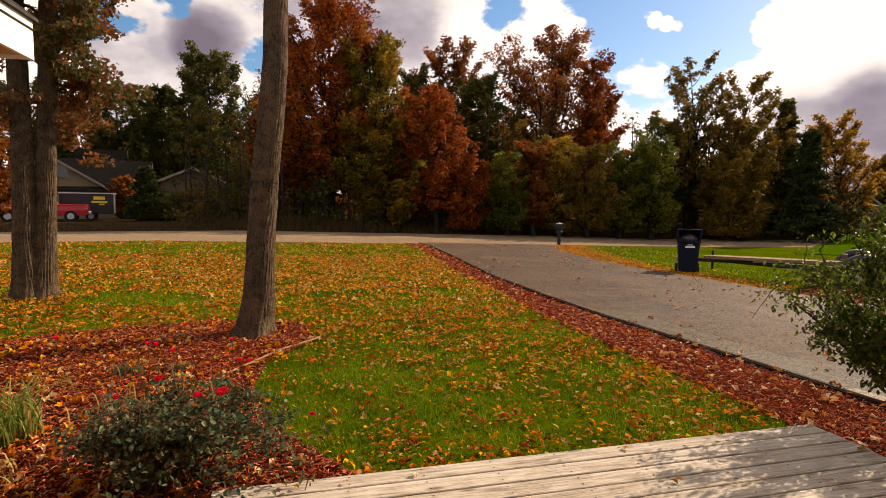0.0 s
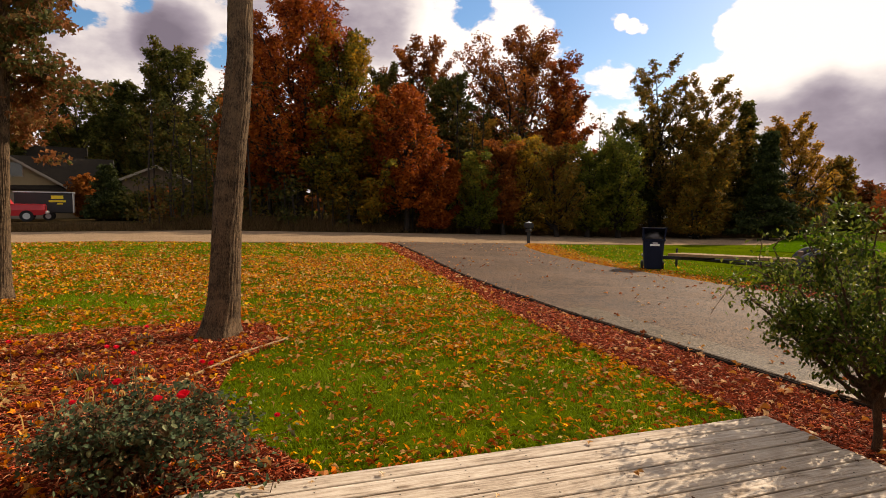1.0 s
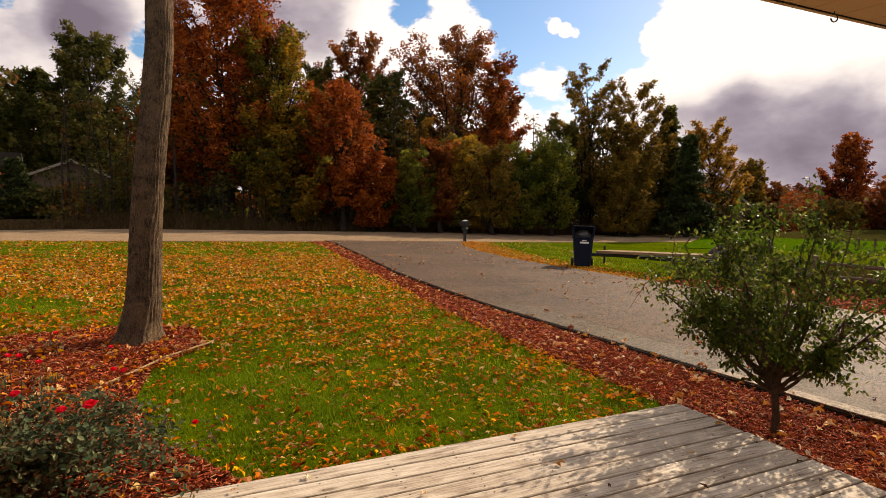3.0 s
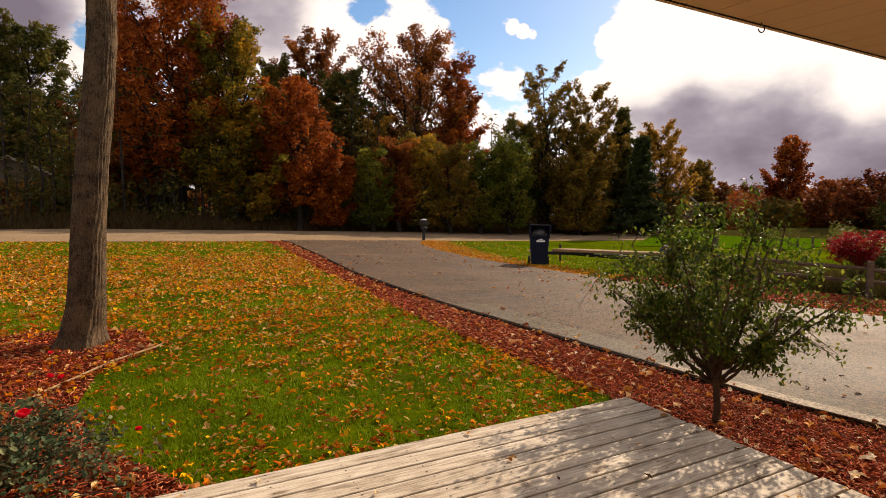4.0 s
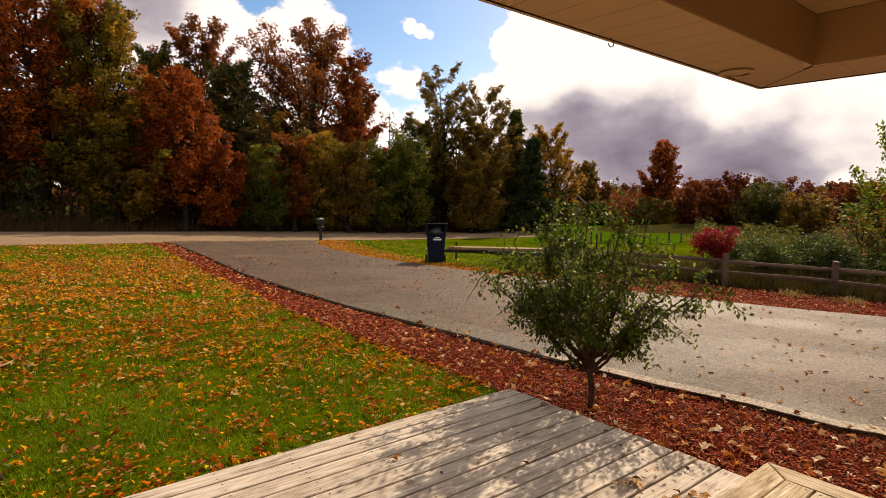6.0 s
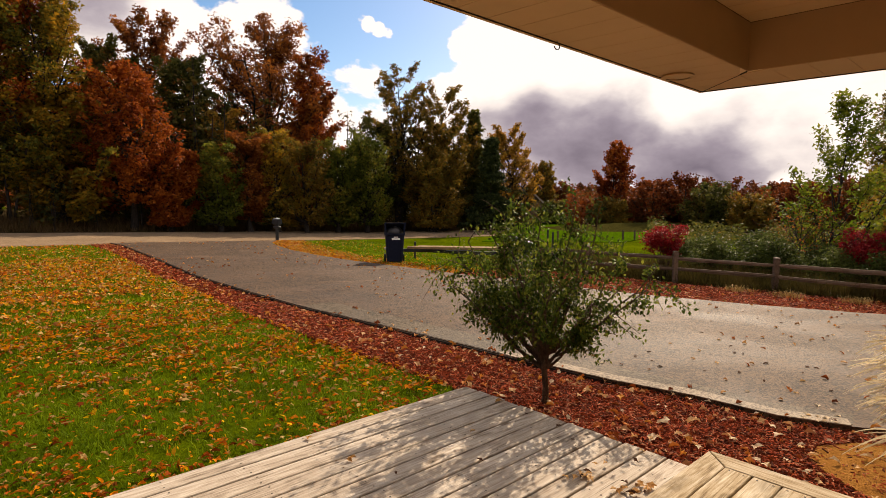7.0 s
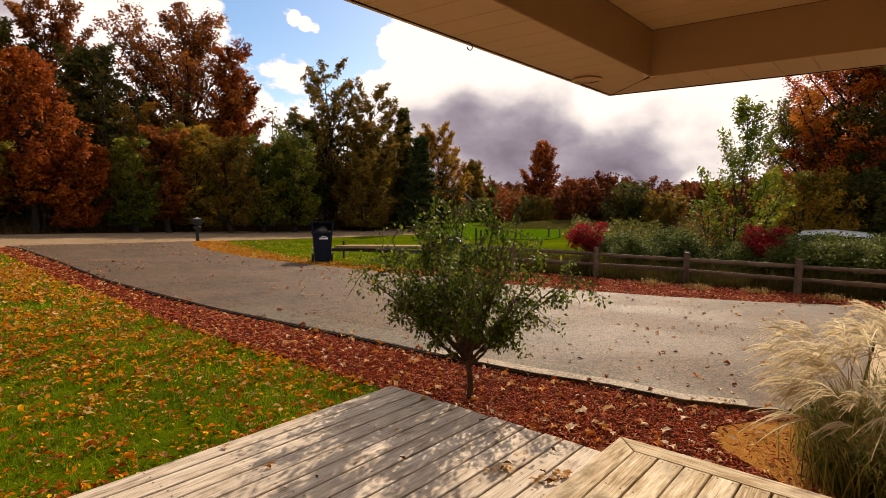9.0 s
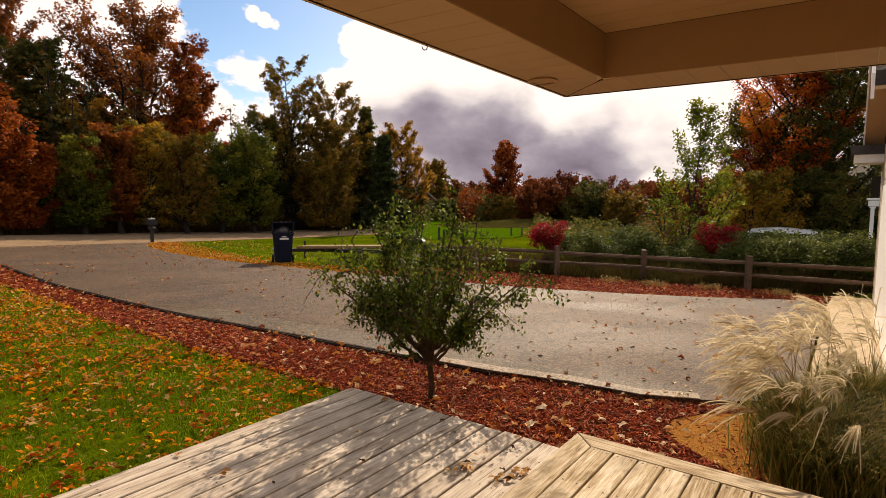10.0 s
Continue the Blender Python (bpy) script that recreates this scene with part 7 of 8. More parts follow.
def build_houses():
    house = gable_house("house", "tan neighbouring house with a steep brown gable roof", pose(-31.3, 43.8, 0.1, 0, 0, 33), 7.7, 8, 2.7, 2.45, MAT["house_tan"], windows=((0.7, 4.0, 0.9, 1.0),), door=(0.3, 5.0, 2.3))
    # dark strip on the wall, painted as the shade of a recess
    part("porch_recess", boxes(((5.4, 0.05, 0.35), pose(0, -0.03, 2.62), 0.01)), house, MAT["gap"])
    wing = gable_house("house", "long brown-roofed wing of the neighbouring house", pose(-26.7, 49.8, 0.1, 0, 0, 122), 5.2, 9.5, 2.7, 2.4, MAT["house_tan"])
    gable_house("house", "upper brown-roofed storey of the neighbouring house", pose(-31.4, 54.2, 0.1, 0, 0, 122), 6.5, 7.5, 3.6, 2.9, MAT["house_tan"])
    gable_house("garage", "small grey outbuilding with a pale sectional door", pose(-21.5, 47.2, 0.1, 0, 0, 24), 4.9, 6, 3.4, 1.1, MAT["house_grey"], "garage", door=(0.3, 2.5, 2.6), windows=((-0.3, 2.05, 0.5, 0.3), (0.3, 2.05, 0.5, 0.3), (0.9, 2.05, 0.5, 0.3)))
    gable_house("house", "distant grey house among the trees", pose(35.2, 46.5, -0.4, 0, 0, -25), 4.6, 7, 1.6, 2.0, MAT["house_grey"], windows=((0.2, 1.9, 0.5, 0.6),))
    gable_house("house", "distant pale house glimpsed between trunks", pose(18.5, 50.5, -0.4, 0, 0, -10), 12.0, 6, 2.4, 1.2, MAT["white"], windows=((-3.5, 1.2, 0.8, 0.9), (0.0, 1.2, 0.8, 0.9), (3.0, 1.2, 0.8, 0.9)))
    gable_house("house", "dark neighbouring house with a white porch column", pose(34.2, 5.6, -0.4, 0, 0, -60), 6.0, 7, 2.6, 2.0, MAT["house_grey"], windows=((-1.2, 1.5, 0.8, 1.0),))
    gable_house("house", "distant low tan house beyond the trees", pose(47.0, 27.5, -0.4, 0, 0, -55), 6.0, 6, 1.4, 1.1, MAT["house_tan"])
    # shrubs and small evergreens in the neighbour's front yard
    for i, (x, y, h, r, leaf, label) in enumerate(((-21.9, 40.8, 4.0, 2.0, "conifer", "small dark spruce in the neighbour's yard"), (-21.7, 40.6, 1.9, 1.3, "darkgreen", "dark round shrub in the neighbour's yard"), (-20.6, 41.2, 2.2, 1.4, "darkgreen", "dark round shrub in the neighbour's yard"), (-19.2, 42.2, 2.6, 1.1, "redbrown", "small red-leaved tree in the neighbour's yard"), (-17.4, 42.0, 2.4, 1.3, "redbrown", "small red-leaved tree in the neighbour's yard"), (-16.0, 41.4, 3.0, 1.5, "darkgreen", "dark shrub at the edge of the wood"), (-25.9, 44.6, 3.6, 0.9, "redbrown", "small red-leaved tree in the neighbour's yard"))):
        tree(x, y, h, r, leaf, label, 500 + i, bare=0.04, count=2600, size=0.24, shape="cone" if leaf == "conifer" else "round", limbs=40 if leaf == "conifer" else 24, category="shrub", z=0.2)
    # the neighbour's porch beyond the hedge: a white column, its beam and a dark gable above
    porch = thing("porch", "neighbour's porch with a white column and a dark gable", "porch", pose(23.45, 5.12, 0, 0, 0, -76.9))
    part("column", boxes(((0.11, 0.11, 1.9), pose(0, 0, 0.57), 0.008), ((0.17, 0.17, 0.06), pose(0, 0, 1.50), 0.01)), porch, MAT["white"], "white porch column")
    part("beam", boxes(((1.7, 0.16, 0.20), pose(0.72, 0.1, 1.64), 0.01)), porch, MAT["white"], "white porch beam")
    part("trim_board", boxes(((1.8, 0.22, 0.07), pose(0.72, 0.1, 1.79), 0.008)), porch, MAT["white"])
    part("gable", boxes(((1.6, 0.12, 0.72), pose(0.72, 0.12, 2.19), 0.01)), porch, MAT["house_roof"], "dark clapboard gable")


build_houses()


def loft(sections, mat, name):
    """A closed body through equal rings of points."""
    n = len(sections[0])
    v = np.array(sections, float).reshape(-1, 3)
    bm = bmesh.new()
    vs = [bm.verts.new(p) for p in v]
    for i in range(len(sections) - 1):
        for j in range(n):
            k = (j + 1) % n
            bm.faces.new((vs[i * n + j], vs[i * n + k], vs[(i + 1) * n + k], vs[(i + 1) * n + j]))
    bm.faces.new(vs[:n][::-1])
    bm.faces.new(vs[-n:])
    return bm


def wheel_part(parent, x, y, r):
    bm = bmesh.new()
    bmesh.ops.create_cone(bm, cap_ends=True, segments=24, radius1=r, radius2=r, depth=0.24, matrix=pose(x, y, r, 90))
    w = part("tyre", bm, parent, MAT["rubber"])
    bm = bmesh.new()
    s = -1 if y < 0 else 1
    bmesh.ops.create_cone(bm, cap_ends=True, segments=16, radius1=r * 0.55, radius2=r * 0.55, depth=0.02, matrix=pose(x, y + s * 0.125, r, 90))
    part("rim", bm, w, MAT["steel"])


def build_vehicles():
    t = thing("pickup_truck", "red pickup truck parked by the neighbouring house", "truck", pose(-27.3, 37.3, 0.28, 0, 0, 30))
    def ring(x, w, z0, z1):
        return [(x, -w / 2, z0), (x, w / 2, z0), (x, w / 2 + 0.02, (z0 + z1) / 2), (x, w / 2 - 0.05, z1), (x, -w / 2 + 0.05, z1), (x, -w / 2 - 0.02, (z0 + z1) / 2)]
    part("body", loft([ring(-2.6, 1.7, 0.5, 1.0), ring(-2.4, 1.85, 0.42, 1.08), ring(-0.9, 1.9, 0.40, 1.12), ring(0.9, 1.9, 0.40, 1.12), ring(2.5, 1.9, 0.45, 1.12), ring(2.7, 1.85, 0.55, 1.08)], MAT["red_paint"], "body"), t, MAT["red_paint"])
    part("cab", loft([ring(-1.3, 1.7, 1.1, 1.14), ring(-0.6, 1.55, 1.1, 1.76), ring(0.6, 1.55, 1.1, 1.80), ring(0.95, 1.7, 1.1, 1.16)], MAT["red_paint"], "cab"), t, MAT["red_paint"])
    for s in (-1, 1):
        part("side_window", boxes(((1.2, 0.02, 0.42), pose(0.05, s * 0.84, 1.42, s * -8), 0.02)), t, MAT["glass"])
        part("bed_rail", boxes(((1.7, 0.1, 0.08), pose(1.8, s * 0.88, 1.14), 0.02)), t, MAT["red_paint"])
    part("bumper", boxes(((0.16, 1.8, 0.2), pose(2.78, 0, 0.62), 0.03)), t, MAT["steel"])
    part("bumper", boxes(((0.16, 1.8, 0.2), pose(-2.66, 0, 0.52), 0.03)), t, MAT["steel"])
    part("windshield", boxes(((0.02, 1.36, 0.78), pose(-0.985, 0, 1.475, 0, 48), 0.005)), t, MAT["glass"])
    part("grille", boxes(((0.05, 1.15, 0.26), pose(-2.62, 0, 0.80), 0.02)), t, MAT["black"], "black front grille")
    for s in (-1, 1):
        part("headlight", boxes(((0.06, 0.24, 0.18), pose(-2.60, s * 0.70, 0.84), 0.02)), t, MAT["white"], "pale headlight")
    for x in (-1.7, 1.7):
        for y in (-0.85, 0.85):
            wheel_part(t, x, y, 0.38)

    e = thing("cargo_trailer", "black enclosed cargo trailer with a yellow printed mark", "trailer", pose(-26.4, 40.9, 0.28, 0, 0, 28))
    part("body", boxes(((3.4, 1.8, 1.45), pose(0, 0, 1.25), 0.06)), e, MAT["black"])
    part("roof_cap", boxes(((3.5, 1.86, 0.08), pose(0, 0, 2.0), 0.02)), e, MAT["steel"], "pale roof cap")
    part("corner_post", boxes(((0.06, 0.06, 1.4), pose(1.68, -0.92, 1.25), 0.01)), e, MAT["steel"])
    part("printed_mark", boxes(((0.72, 0.012, 0.24), pose(0.75, -0.91, 1.66), 0.0)), e, MAT["yellow"], "yellow printed bar")
    part("printed_mark", boxes(((1.0, 0.012, 0.14), pose(0.75, -0.91, 1.38), 0.0)), e, MAT["yellow"], "yellow printed bar")
    part("printed_mark", boxes(((0.34, 0.012, 0.10), pose(0.9, -0.91, 1.20), 0.0)), e, MAT["yellow"], "yellow printed bar")
    for y in (-0.9, 0.9):
        wheel_part(e, 0.2, y, 0.32)

    c = thing("suv", "silver car parked beyond the hedge", "car", pose(21.6, 7.3, zg(21) - 0.40, 0, 0, -72))
    part("body", loft([ring(-2.2, 1.6, 0.4, 0.85), ring(-1.9, 1.8, 0.35, 0.98), ring(0, 1.85, 0.35, 1.02), ring(1.9, 1.8, 0.38, 1.0), ring(2.2, 1.65, 0.45, 0.9)], MAT["silver"], "body"), c, MAT["silver"])
    part("cabin", loft([ring(-1.5, 1.6, 0.98, 1.02), ring(-0.8, 1.45, 0.98, 1.52), ring(0.0, 1.42, 0.98, 1.58), ring(1.0, 1.45, 0.98, 1.50), ring(1.8, 1.6, 0.98, 1.04)], MAT["silver"], "cabin"), c, MAT["silver"])
    for s in (-1, 1):
        part("side_window", boxes(((1.7, 0.02, 0.30), pose(0.05, s * 0.79, 1.26, s * -8), 0.02)), c, MAT["glass"])
    for x in (-1.4, 1.4):
        for y in (-0.85, 0.85):
            wheel_part(c, x, y, 0.34)


build_vehicles()


def build_far_right():
    """The dry bank beside the far lawn, small posts, and a utility box at the road."""
    bm = bmesh.new()
    n = 22
    grid = []
    for i in range(n):
        line = []
        for j in range(12):
            u, v = i / (n - 1), j / 11
            x, y = 27.0 + 15 * u + 3 * v, 30.5 + 9 * v - 6.0 * u
            z = -0.42 + 0.62 * math.sin(math.pi * v) ** 1.2 * math.sin(math.pi * u * 0.85) ** 0.7
            line.append(bm.verts.new((x, y, z)))
        grid.append(line)
    for i in range(n - 1):
        for j in range(11):
            bm.faces.new((grid[i][j], grid[i + 1][j], grid[i + 1][j + 1], grid[i][j + 1]))
    tagged(new("grass_bank", bm_mesh("grass_bank", bm, MAT["bank"], True)), "low bank of dry olive grass beyond the road", "bank", kind="structure")
    for x, y in ((24.0, 22.5), (24.6, 22.2), (19.6, 22.9)):
        p = thing("marker_post", "short dark wooden marker post by the road", "post", pose(x, y, zg(x)))
        part("shaft", boxes(((0.08, 0.08, 0.6), pose(0, 0, 0.25), 0.01)), p, MAT["rail"])
        part("cap", boxes(((0.11, 0.11, 0.03), pose(0, 0, 0.56), 0.01)), p, MAT["rail"])
    u = thing("utility_box", "pale green utility box at the roadside", "utility box", pose(18.6, 35.6, zg(18)))
    part("cabinet", boxes(((0.5, 0.4, 0.6), pose(0, 0, 0.3), 0.03)), u, MAT["garage_door"])
    part("plinth", boxes(((0.6, 0.5, 0.08), pose(0, 0, 0.02), 0.01)), u, MAT["stone"])


build_far_right()


# ---- small scattered things ----
def field(x, y, seed, cell):
    """Smooth random values between 0 and 1 over the plan."""
    rng = np.random.default_rng(seed)
    table = rng.random((64, 64))
    u, v = (x / cell) % 64, (y / cell) % 64
    i, j = np.floor(u).astype(int) % 64, np.floor(v).astype(int) % 64
    a, b = u - np.floor(u), v - np.floor(v)
    a, b = a * a * (3 - 2 * a), b * b * (3 - 2 * b)
    i2, j2 = (i + 1) % 64, (j + 1) % 64
    return (table[i, j] * (1 - a) + table[i2, j] * a) * (1 - b) + (table[i, j2] * (1 - a) + table[i2, j2] * a) * b


DECK_AREA = [on_deck(-3.78, 0.0), on_deck(0.01, 0.0), on_deck(0.01, -2.0), on_deck(-3.78, -2.0)]


def on_lawn(x, y):
    near = 22.3 + 0.385 * x
    ok = (y < near) & (y > 3.63 + (x - 2.5) * math.tan(radians(DECK_TURN)) + 0.02)
    for area in (DRIVE, STRIP, BED, STRIP_RIGHT):
        ok &= ~inside(area, x, y)
    return ok


TRI_LOBE = fan([(0.5, 0.0, 0.06), (0.1, 0.42, -0.05), (-0.45, 0.15, 0.08), (-0.2, -0.42, -0.04)], (0, 0, -0.04))


def build_litter():
    rng = np.random.default_rng(71)
    n = 430000
    x, y = rng.uniform(-17, 9, n), rng.uniform(2.9, 25.5, n)
    ok = on_lawn(x, y)
    left = x < 0.5 * (DRIVE_LEFT[5][0] + 3)
    patch = field(x, y, 1, 1.1) * 0.45 + field(x, y, 2, 0.33) * 0.55
    clump = field(x, y, 8, 0.16)
    deep = np.clip((y - 4.0) / 4.5, 0.0, 1.0)
    keep = np.clip((18.5 + 0.38 * x - y) / 3.5, 0.22, 1.0) * (0.60 + 0.54 * deep) * np.clip(0.55 + 2.0 * (patch - 0.38), 0.30, 1.4) * np.clip(0.7 + 2.4 * (clump - 0.42), 0.2, 2.0)
    right = x > np.interp(y, [3, 8, 14, 25], [4.5, 6, 4.0, 3.0])
    edge = np.clip(1.2 - np.abs(x - np.interp(y, [12, 13.9, 15, 17, 19, 24], [6.7, 6.1, 5.6, 5.1, 4.8, 5.0])) / 1.3, 0.03, 1)
    keep = np.where(right, edge, keep)
    green = ((x + 4.4) / 0.9) ** 2 + ((y - 8.0) / 0.6) ** 2 < 1
    keep = np.where(green, keep * 0.15, keep)
    ok &= rng.random(n) < keep * 1.0
    x, y = x[ok], y[ok]
    n = len(x)
    size = (0.026 + 0.066 * rng.random(n) ** 2.0) * np.clip(0.72 + y * 0.04, 0.86, 1.15)
    z = zgs(x) + 0.036 + rng.uniform(0, 0.02, n)
    tilt = np.where(y < 7, 0.38, 0.45)
    rot = turns(rng.uniform(0, 6.3, n), rng.normal(0, 1, n) * tilt, rng.normal(0, 1, n) * tilt)
    dims = np.stack([size, size * rng.uniform(0.22, 0.9, n), size * rng.uniform(0.4, 1.7, n)], -1)
    place = np.stack([x, y, z], -1)
    for name, sel, shape in (("fallen_leaves", y < 8.0, MAPLE), ("scattered_leaves", y >= 8.0, TRI_LOBE)):
        me = scattered(name, shape, place[sel], rot[sel], dims[sel], LEAF["litter"])
        tagged(new(name, me), "orange and yellow fallen maple leaves on the lawn", "leaves", kind="stuff")
    # a thicker drift of leaves over the bed round the trunk
    n = 5200
    x, y = rng.uniform(-6.5, -0.6, n), rng.uniform(1.8, 7.0, n)
    ok = inside(BED, x, y) & (rng.random(n) < 0.35 + 1.2 * (field(x, y, 15, 0.6) - 0.3))
    x, y = x[ok], y[ok]
    n = len(x)
    size = 0.035 + 0.06 * rng.random(n) ** 1.6
    me = scattered("bed_leaves", MAPLE, np.stack([x, y, zgs(x) + 0.036 + rng.uniform(0, 0.02, n)], -1), turns(rng.uniform(0, 6.3, n), rng.normal(0, 0.4, n), rng.normal(0, 0.4, n)), np.stack([size, size * rng.uniform(0.4, 0.95, n), size * rng.uniform(0.6, 3.0, n)], -1), LEAF["litter"])
    tagged(new("bed_leaves", me), "orange and brown leaves drifted over the mulch bed", "leaves", kind="stuff")
    # leaves on mulch and drive
    n = 42000
    x, y = rng.uniform(-6, 14, n), rng.uniform(1, 23, n)
    bed = inside(BED, x, y) & (rng.random(n) < 0.30)
    strip = inside(STRIP, x, y) & ~inside(SAND, x, y) & (rng.random(n) < 0.4)
    border = inside(STRIP_RIGHT, x, y) & (rng.random(n) < 0.12)
    drive = inside(DRIVE, x, y) & (rng.random(n) < 0.05 * (field(x, y, 12, 1.3) > 0.42))
    ok = bed | strip | border | drive
    x, y = x[ok], y[ok]
    n = len(x)
    size = rng.uniform(0.045, 0.095, n)
    me = scattered("brown_leaves", MAPLE, np.stack([x, y, zgs(x) + 0.032 + size * 0.2 + 0.03 * inside(DRIVE, x, y)], -1), turns(rng.uniform(0, 6.3, n), rng.normal(0, 0.3, n), rng.normal(0, 0.3, n)), np.stack([size, size * rng.uniform(0.5, 1, n), size * rng.uniform(0.8, 2.6, n)], -1), LEAF["litter_brown"])
    tagged(new("brown_leaves", me), "dry brown leaves on the mulch and driveway", "leaves", kind="stuff")


build_litter()


def build_grass():
    rng = np.random.default_rng(81)
    parts_xy, sizes = [], []
    for (x0, x1, y0, y1), density, w, h in (((-3.5, 2.8, 2.6, 5.2), 2600, 0.0055, 0.045), ((-7, 2.4, 5.2, 9.0), 1000, 0.009, 0.05), ((-14, 1.6, 9.0, 15.5), 330, 0.017, 0.055), ((-18, 9.5, 12.0, 25.5), 130, 0.026, 0.06)):
        n = int((x1 - x0) * (y1 - y0) * density)
        x, y = rng.uniform(x0, x1, n), rng.uniform(y0, y1, n)
        ok = on_lawn(x, y) & (rng.random(n) < 0.55 + 0.9 * (field(x, y, 4, 0.5) - 0.3))
        x, y = x[ok], y[ok]
        parts_xy.append(np.stack([x, y, zgs(x)], -1))
        sizes.append(np.stack([np.full(len(x), w), np.full(len(x), h), h * rng.uniform(0.5, 1.3, len(x)) * (0.55 + 0.8 * field(x, y, 5, 0.3))], -1))
    p, s = np.concatenate(parts_xy), np.concatenate(sizes)
    n = len(p)
    tri = ([(-0.5, 0, 0), (0.5, 0, 0), (0.35, 0.25, 0.62), (0.0, 0.75, 1.0), (-0.3, 0.25, 0.6)], [(0, 1, 2), (0, 2, 4), (4, 2, 3)])
    me = scattered("grass_blades", tri, p, turns(rng.uniform(0, 6.3, n), rng.normal(0, 0.25, n), rng.normal(0, 0.3, n)), s, LEAF["grass"])
    tagged(new("grass_blades", me), "short green lawn grass", "grass", kind="stuff")


build_grass()


def build_chips():
    rng = np.random.default_rng(91)
    xs, ys = [], []
    for (x0, x1, y0, y1), density in (((2.4, 5.8, 0.4, 4.2), 2600), ((0.8, 4.2, 4.2, 9.0), 1300), ((-1.6, 2.4, 9.0, 22.3), 260), ((-4.5, -0.4, 2.2, 5.0), 2100), ((-5.2, -1.3, 5.0, 7.0), 1500), ((6.9, 14.0, 3.2, 12.6), 330)):
        m = int((x1 - x0) * (y1 - y0) * density)
        xs.append(rng.uniform(x0, x1, m))
        ys.append(rng.uniform(y0, y1, m))
    x, y = np.concatenate(xs), np.concatenate(ys)
    d = np.hypot(x, y)
    a, b, c = inside(BED, x, y), inside(STRIP, x, y) & (~inside(SAND, x, y) | (rng.random(len(x)) < 0.16)), inside(STRIP_RIGHT, x, y)
    ok = a | b | c
    ok &= ~inside(DECK_AREA, x, y)
    x, y, d = x[ok], y[ok], d[ok]
    n = len(x)
    grow_by = np.clip(d / 6, 1.0, 1.7)
    size = np.stack([(0.018 + 0.045 * rng.random(n) ** 1.5) * grow_by, rng.uniform(0.005, 0.013, n) * grow_by, rng.uniform(0.004, 0.012, n)], -1)
    me = scattered("bark_chips", CHIP, np.stack([x, y, zgs(x) + 0.016 + rng.uniform(0, 0.02, n)], -1), turns(rng.uniform(0, 6.3, n), rng.normal(0, 0.28, n), rng.normal(0, 0.4, n)), size, LEAF["chips"])
    tagged(new("bark_chips", me), "shredded red bark mulch chips", "mulch", kind="stuff")


build_chips()


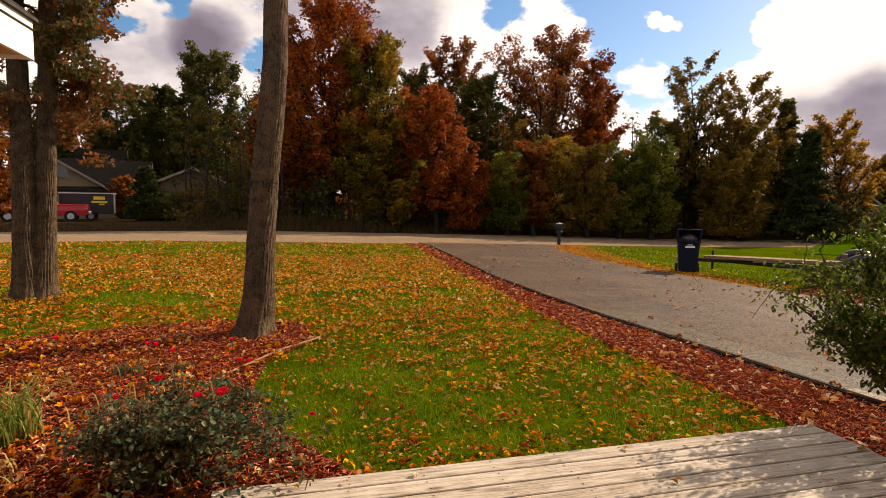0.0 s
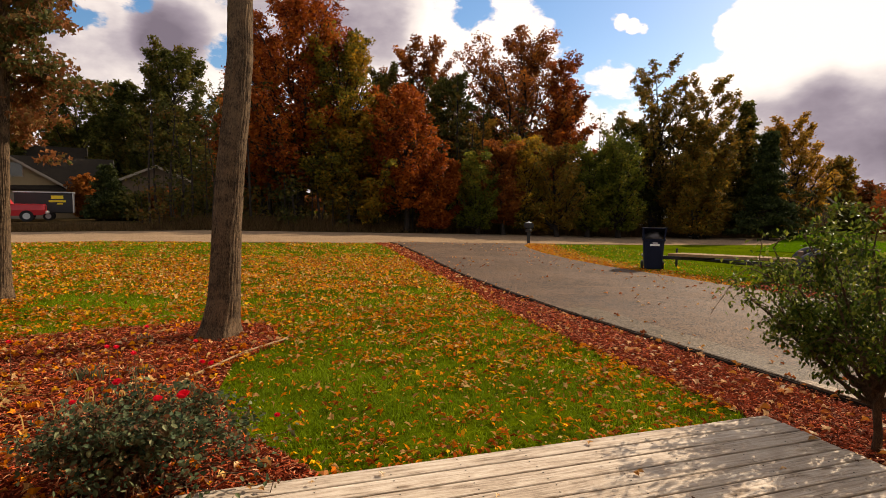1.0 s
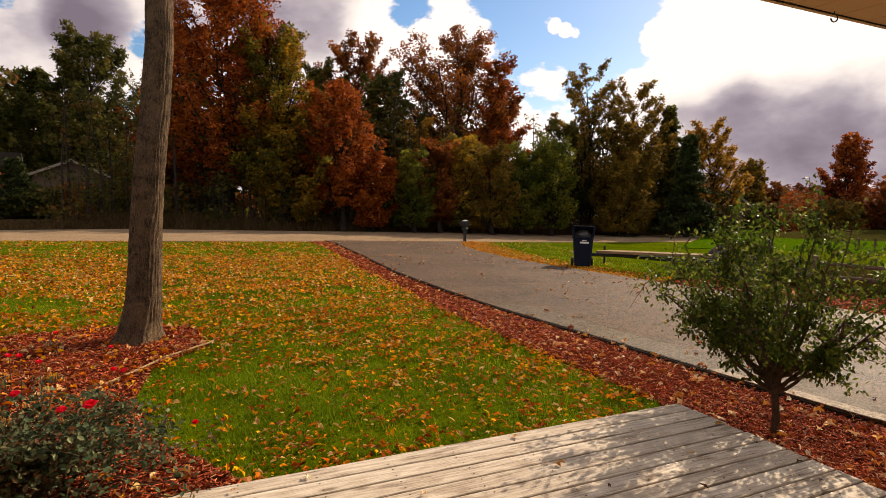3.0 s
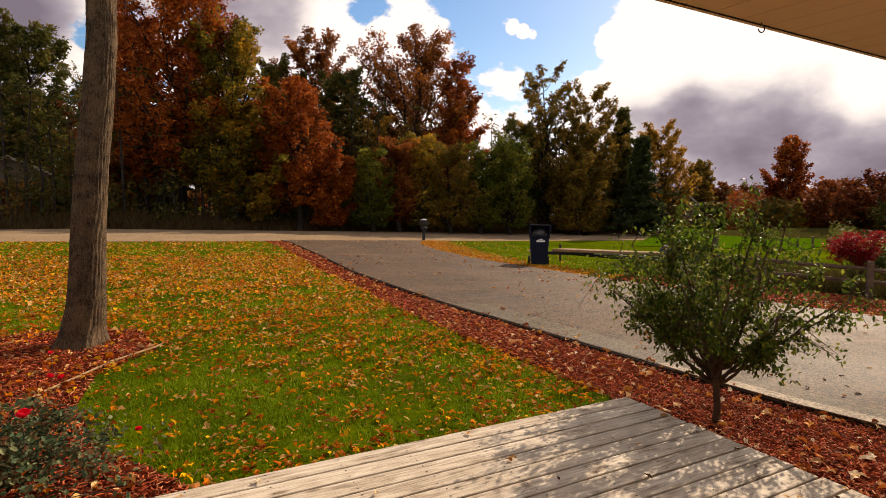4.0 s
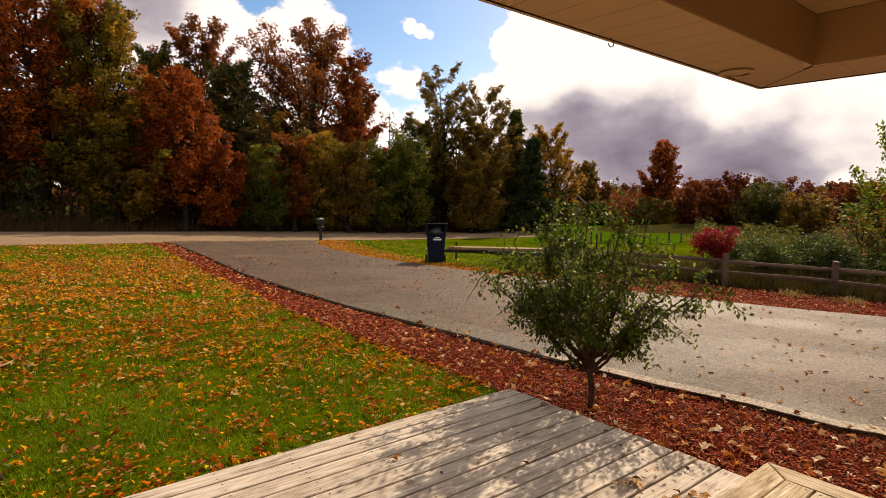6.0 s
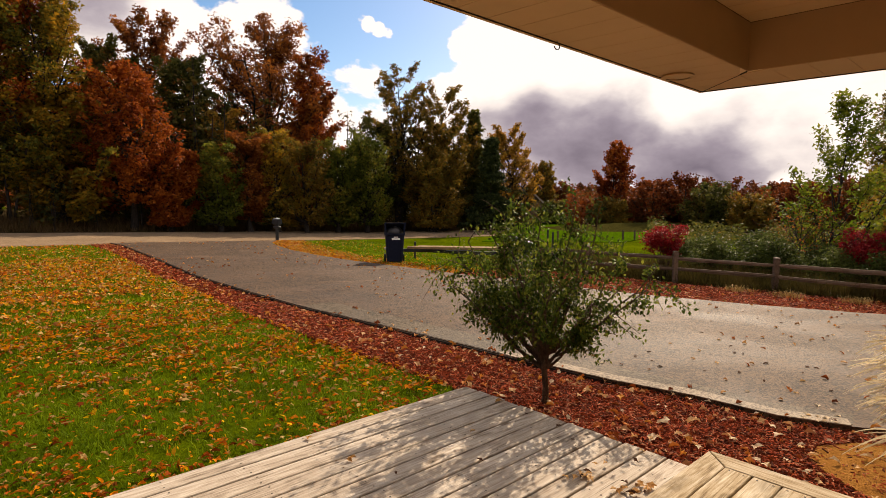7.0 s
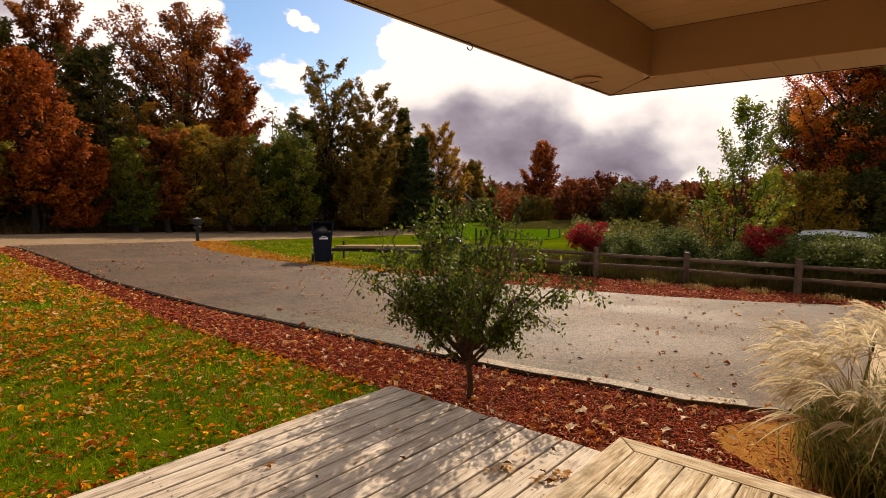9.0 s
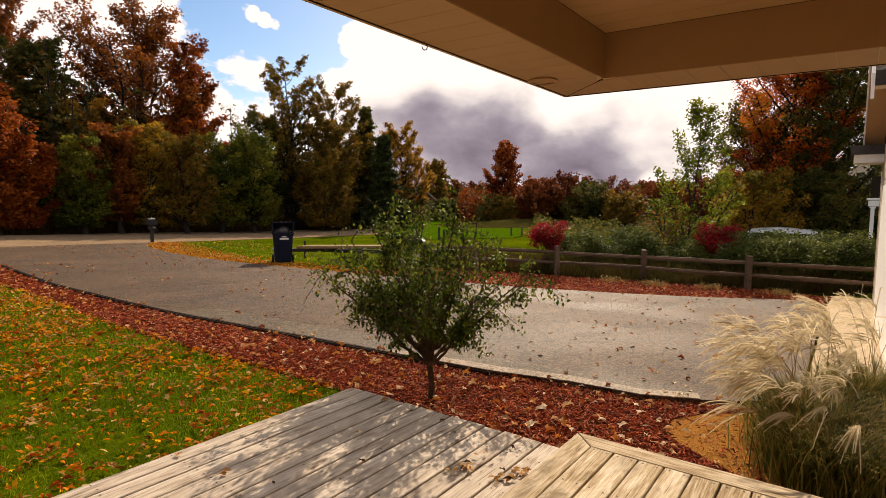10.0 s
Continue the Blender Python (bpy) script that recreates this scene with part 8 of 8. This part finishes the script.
def build_single_leaves():
    """Leaves that lie singly on the deck and drive."""
    rng = np.random.default_rng(95)
    shapes = [scattered("leaf", MAPLE, np.zeros((1, 3)), turns(np.zeros(1), np.zeros(1), np.zeros(1)), np.array([[1.0, w, c]]), LEAF[m]) for w, c, m in ((1.0, 0.9, "litter"), (0.8, 1.2, "litter_brown"), (0.6, 1.5, "litter_brown"), (0.9, 0.8, "litter"), (0.75, 1.0, "pale"), (0.55, 1.1, "dark"))]
    spots = [(1.41, 2.52, 5), (1.24, 2.80, 3), (2.63, 2.63, 5), (2.52, 2.09, 2), (2.71, 2.05, 5), (3.02, 2.21, 1), (2.56, 2.89, 5), (2.08, 2.82, 2), (2.56, 2.41, 5), (-0.14, 2.85, 4), (1.26, 2.81, 3), (-0.50, 2.76, 1), (-0.80, 2.72, 0), (-0.74, 2.70, 3), (2.46, 2.11, 1), (2.22, 2.08, 2), (2.85, 2.12, 1), (2.54, 3.21, 3), (1.11, 3.2, 0), (1.9, 2.45, 5), (0.45, 2.6, 2)]
    spots += [(2.31 + rng.normal(0, 0.045), 2.05 + rng.normal(0, 0.03), int(rng.choice([2, 5, 5, 1]))) for _ in range(11)] + [(2.46 + rng.normal(0, 0.06), 1.81 + rng.normal(0, 0.035), int(rng.choice([0, 1, 3, 2, 5]))) for _ in range(18)]
    for x, y, k in spots:
        s = rng.uniform(0.035, 0.068)
        ob = new("leaf", shapes[k])
        ob.matrix_basis = pose(x, y, DECK_Z + 0.012 + rng.uniform(0, 0.012), rng.normal(0, 10), rng.normal(0, 10), rng.uniform(0, 360)) @ Matrix.Scale(s, 4)
        tagged(ob, "dry fallen maple leaf on the deck boards", "leaf", "leaves on the deck")
    drive_spots = [(4.95, 4.09, 5), (4.40, 4.03, 4), (4.88, 3.70, 5), (6.27, 3.71, 5), (6.22, 3.78, 5), (6.42, 3.09, 5), (6.47, 3.02, 5), (5.19, 3.41, 5), (5.45, 2.96, 5), (4.97, 2.82, 4), (6.48, 2.72, 4), (4.59, 2.25, 4), (5.75, 2.52, 5), (6.12, 2.97, 5), (6.84, 4.68, 5), (8.56, 3.90, 2), (8.95, 3.21, 5), (6.49, 4.01, 5), (5.2, 2.35, 4), (9.3, 3.4, 5), (7.7, 3.3, 4), (7.72, 2.86, 0), (7.66, 2.80, 1), (7.78, 2.92, 1), (8.25, 3.02, 2), (8.58, 2.64, 1)]
    drive_spots += [(rng.uniform(4.9, 9.5), rng.uniform(2.2, 6.0), int(rng.choice([5, 5, 5, 2, 4]))) for _ in range(30)]
    drive_spots += [(4.75 + rng.normal(0, 0.22), 2.12 + rng.normal(0, 0.10), int(rng.choice([4, 4, 1, 5]))) for _ in range(22)]
    for x, y, k in drive_spots:
        if not inside(DRIVE, np.array([x]), np.array([y]))[0]:
            continue
        ob = new("leaf", shapes[k])
        ob.matrix_basis = pose(x, y, zg(x) + 0.068, rng.normal(0, 7), rng.normal(0, 7), rng.uniform(0, 360)) @ Matrix.Scale(rng.uniform(0.04, 0.08), 4)
        tagged(ob, "dry fallen maple leaf on the asphalt driveway", "leaf", "leaves on the driveway")
    fixed = [(2.84, 3.61), (3.65, 3.46), (3.35, 2.47), (3.66, 2.65), (3.68, 3.28), (3.90, 2.58), (3.88, 2.23), (4.27, 2.13)]
    for i in range(170):
        u = rng.uniform(0, 1)
        x, y = fixed[i] if i < len(fixed) else (rng.uniform(2.3, 4.6), 1.6 + 5.0 * rng.random() ** 1.5)
        if not inside(STRIP, np.array([x]), np.array([y]))[0] or inside(DECK_AREA, np.array([x]), np.array([y]))[0]:
            continue
        ob = new("leaf", shapes[4 if u < 0.7 else 1])
        ob.matrix_basis = pose(x, y, zg(x) + 0.05, rng.normal(0, 16), rng.normal(0, 16), rng.uniform(0, 360)) @ Matrix.Scale(0.11 if i < len(fixed) else rng.uniform(0.04, 0.085), 4)
        tagged(ob, "pale curled fallen leaf on the red mulch", "leaf", "leaves on the mulch")


build_single_leaves()


def build_bed_edging():
    way = np.array([(-1.93, 4.3), (-1.87, 4.71), (-1.77, 5.09), (-1.66, 5.51), (-1.41, 6.02), (-1.36, 6.25)])
    path = [(x, y, zg(x) + 0.028) for x, y in way]
    v, f = tube(path, [0.011] * len(path), 7)
    ob = new("bed_edging", mesh_of("bed_edging", v, f, MAT["timber"], True))
    tagged(ob, "thin brown edging between mulch bed and lawn", "edging", kind="structure")


build_bed_edging()
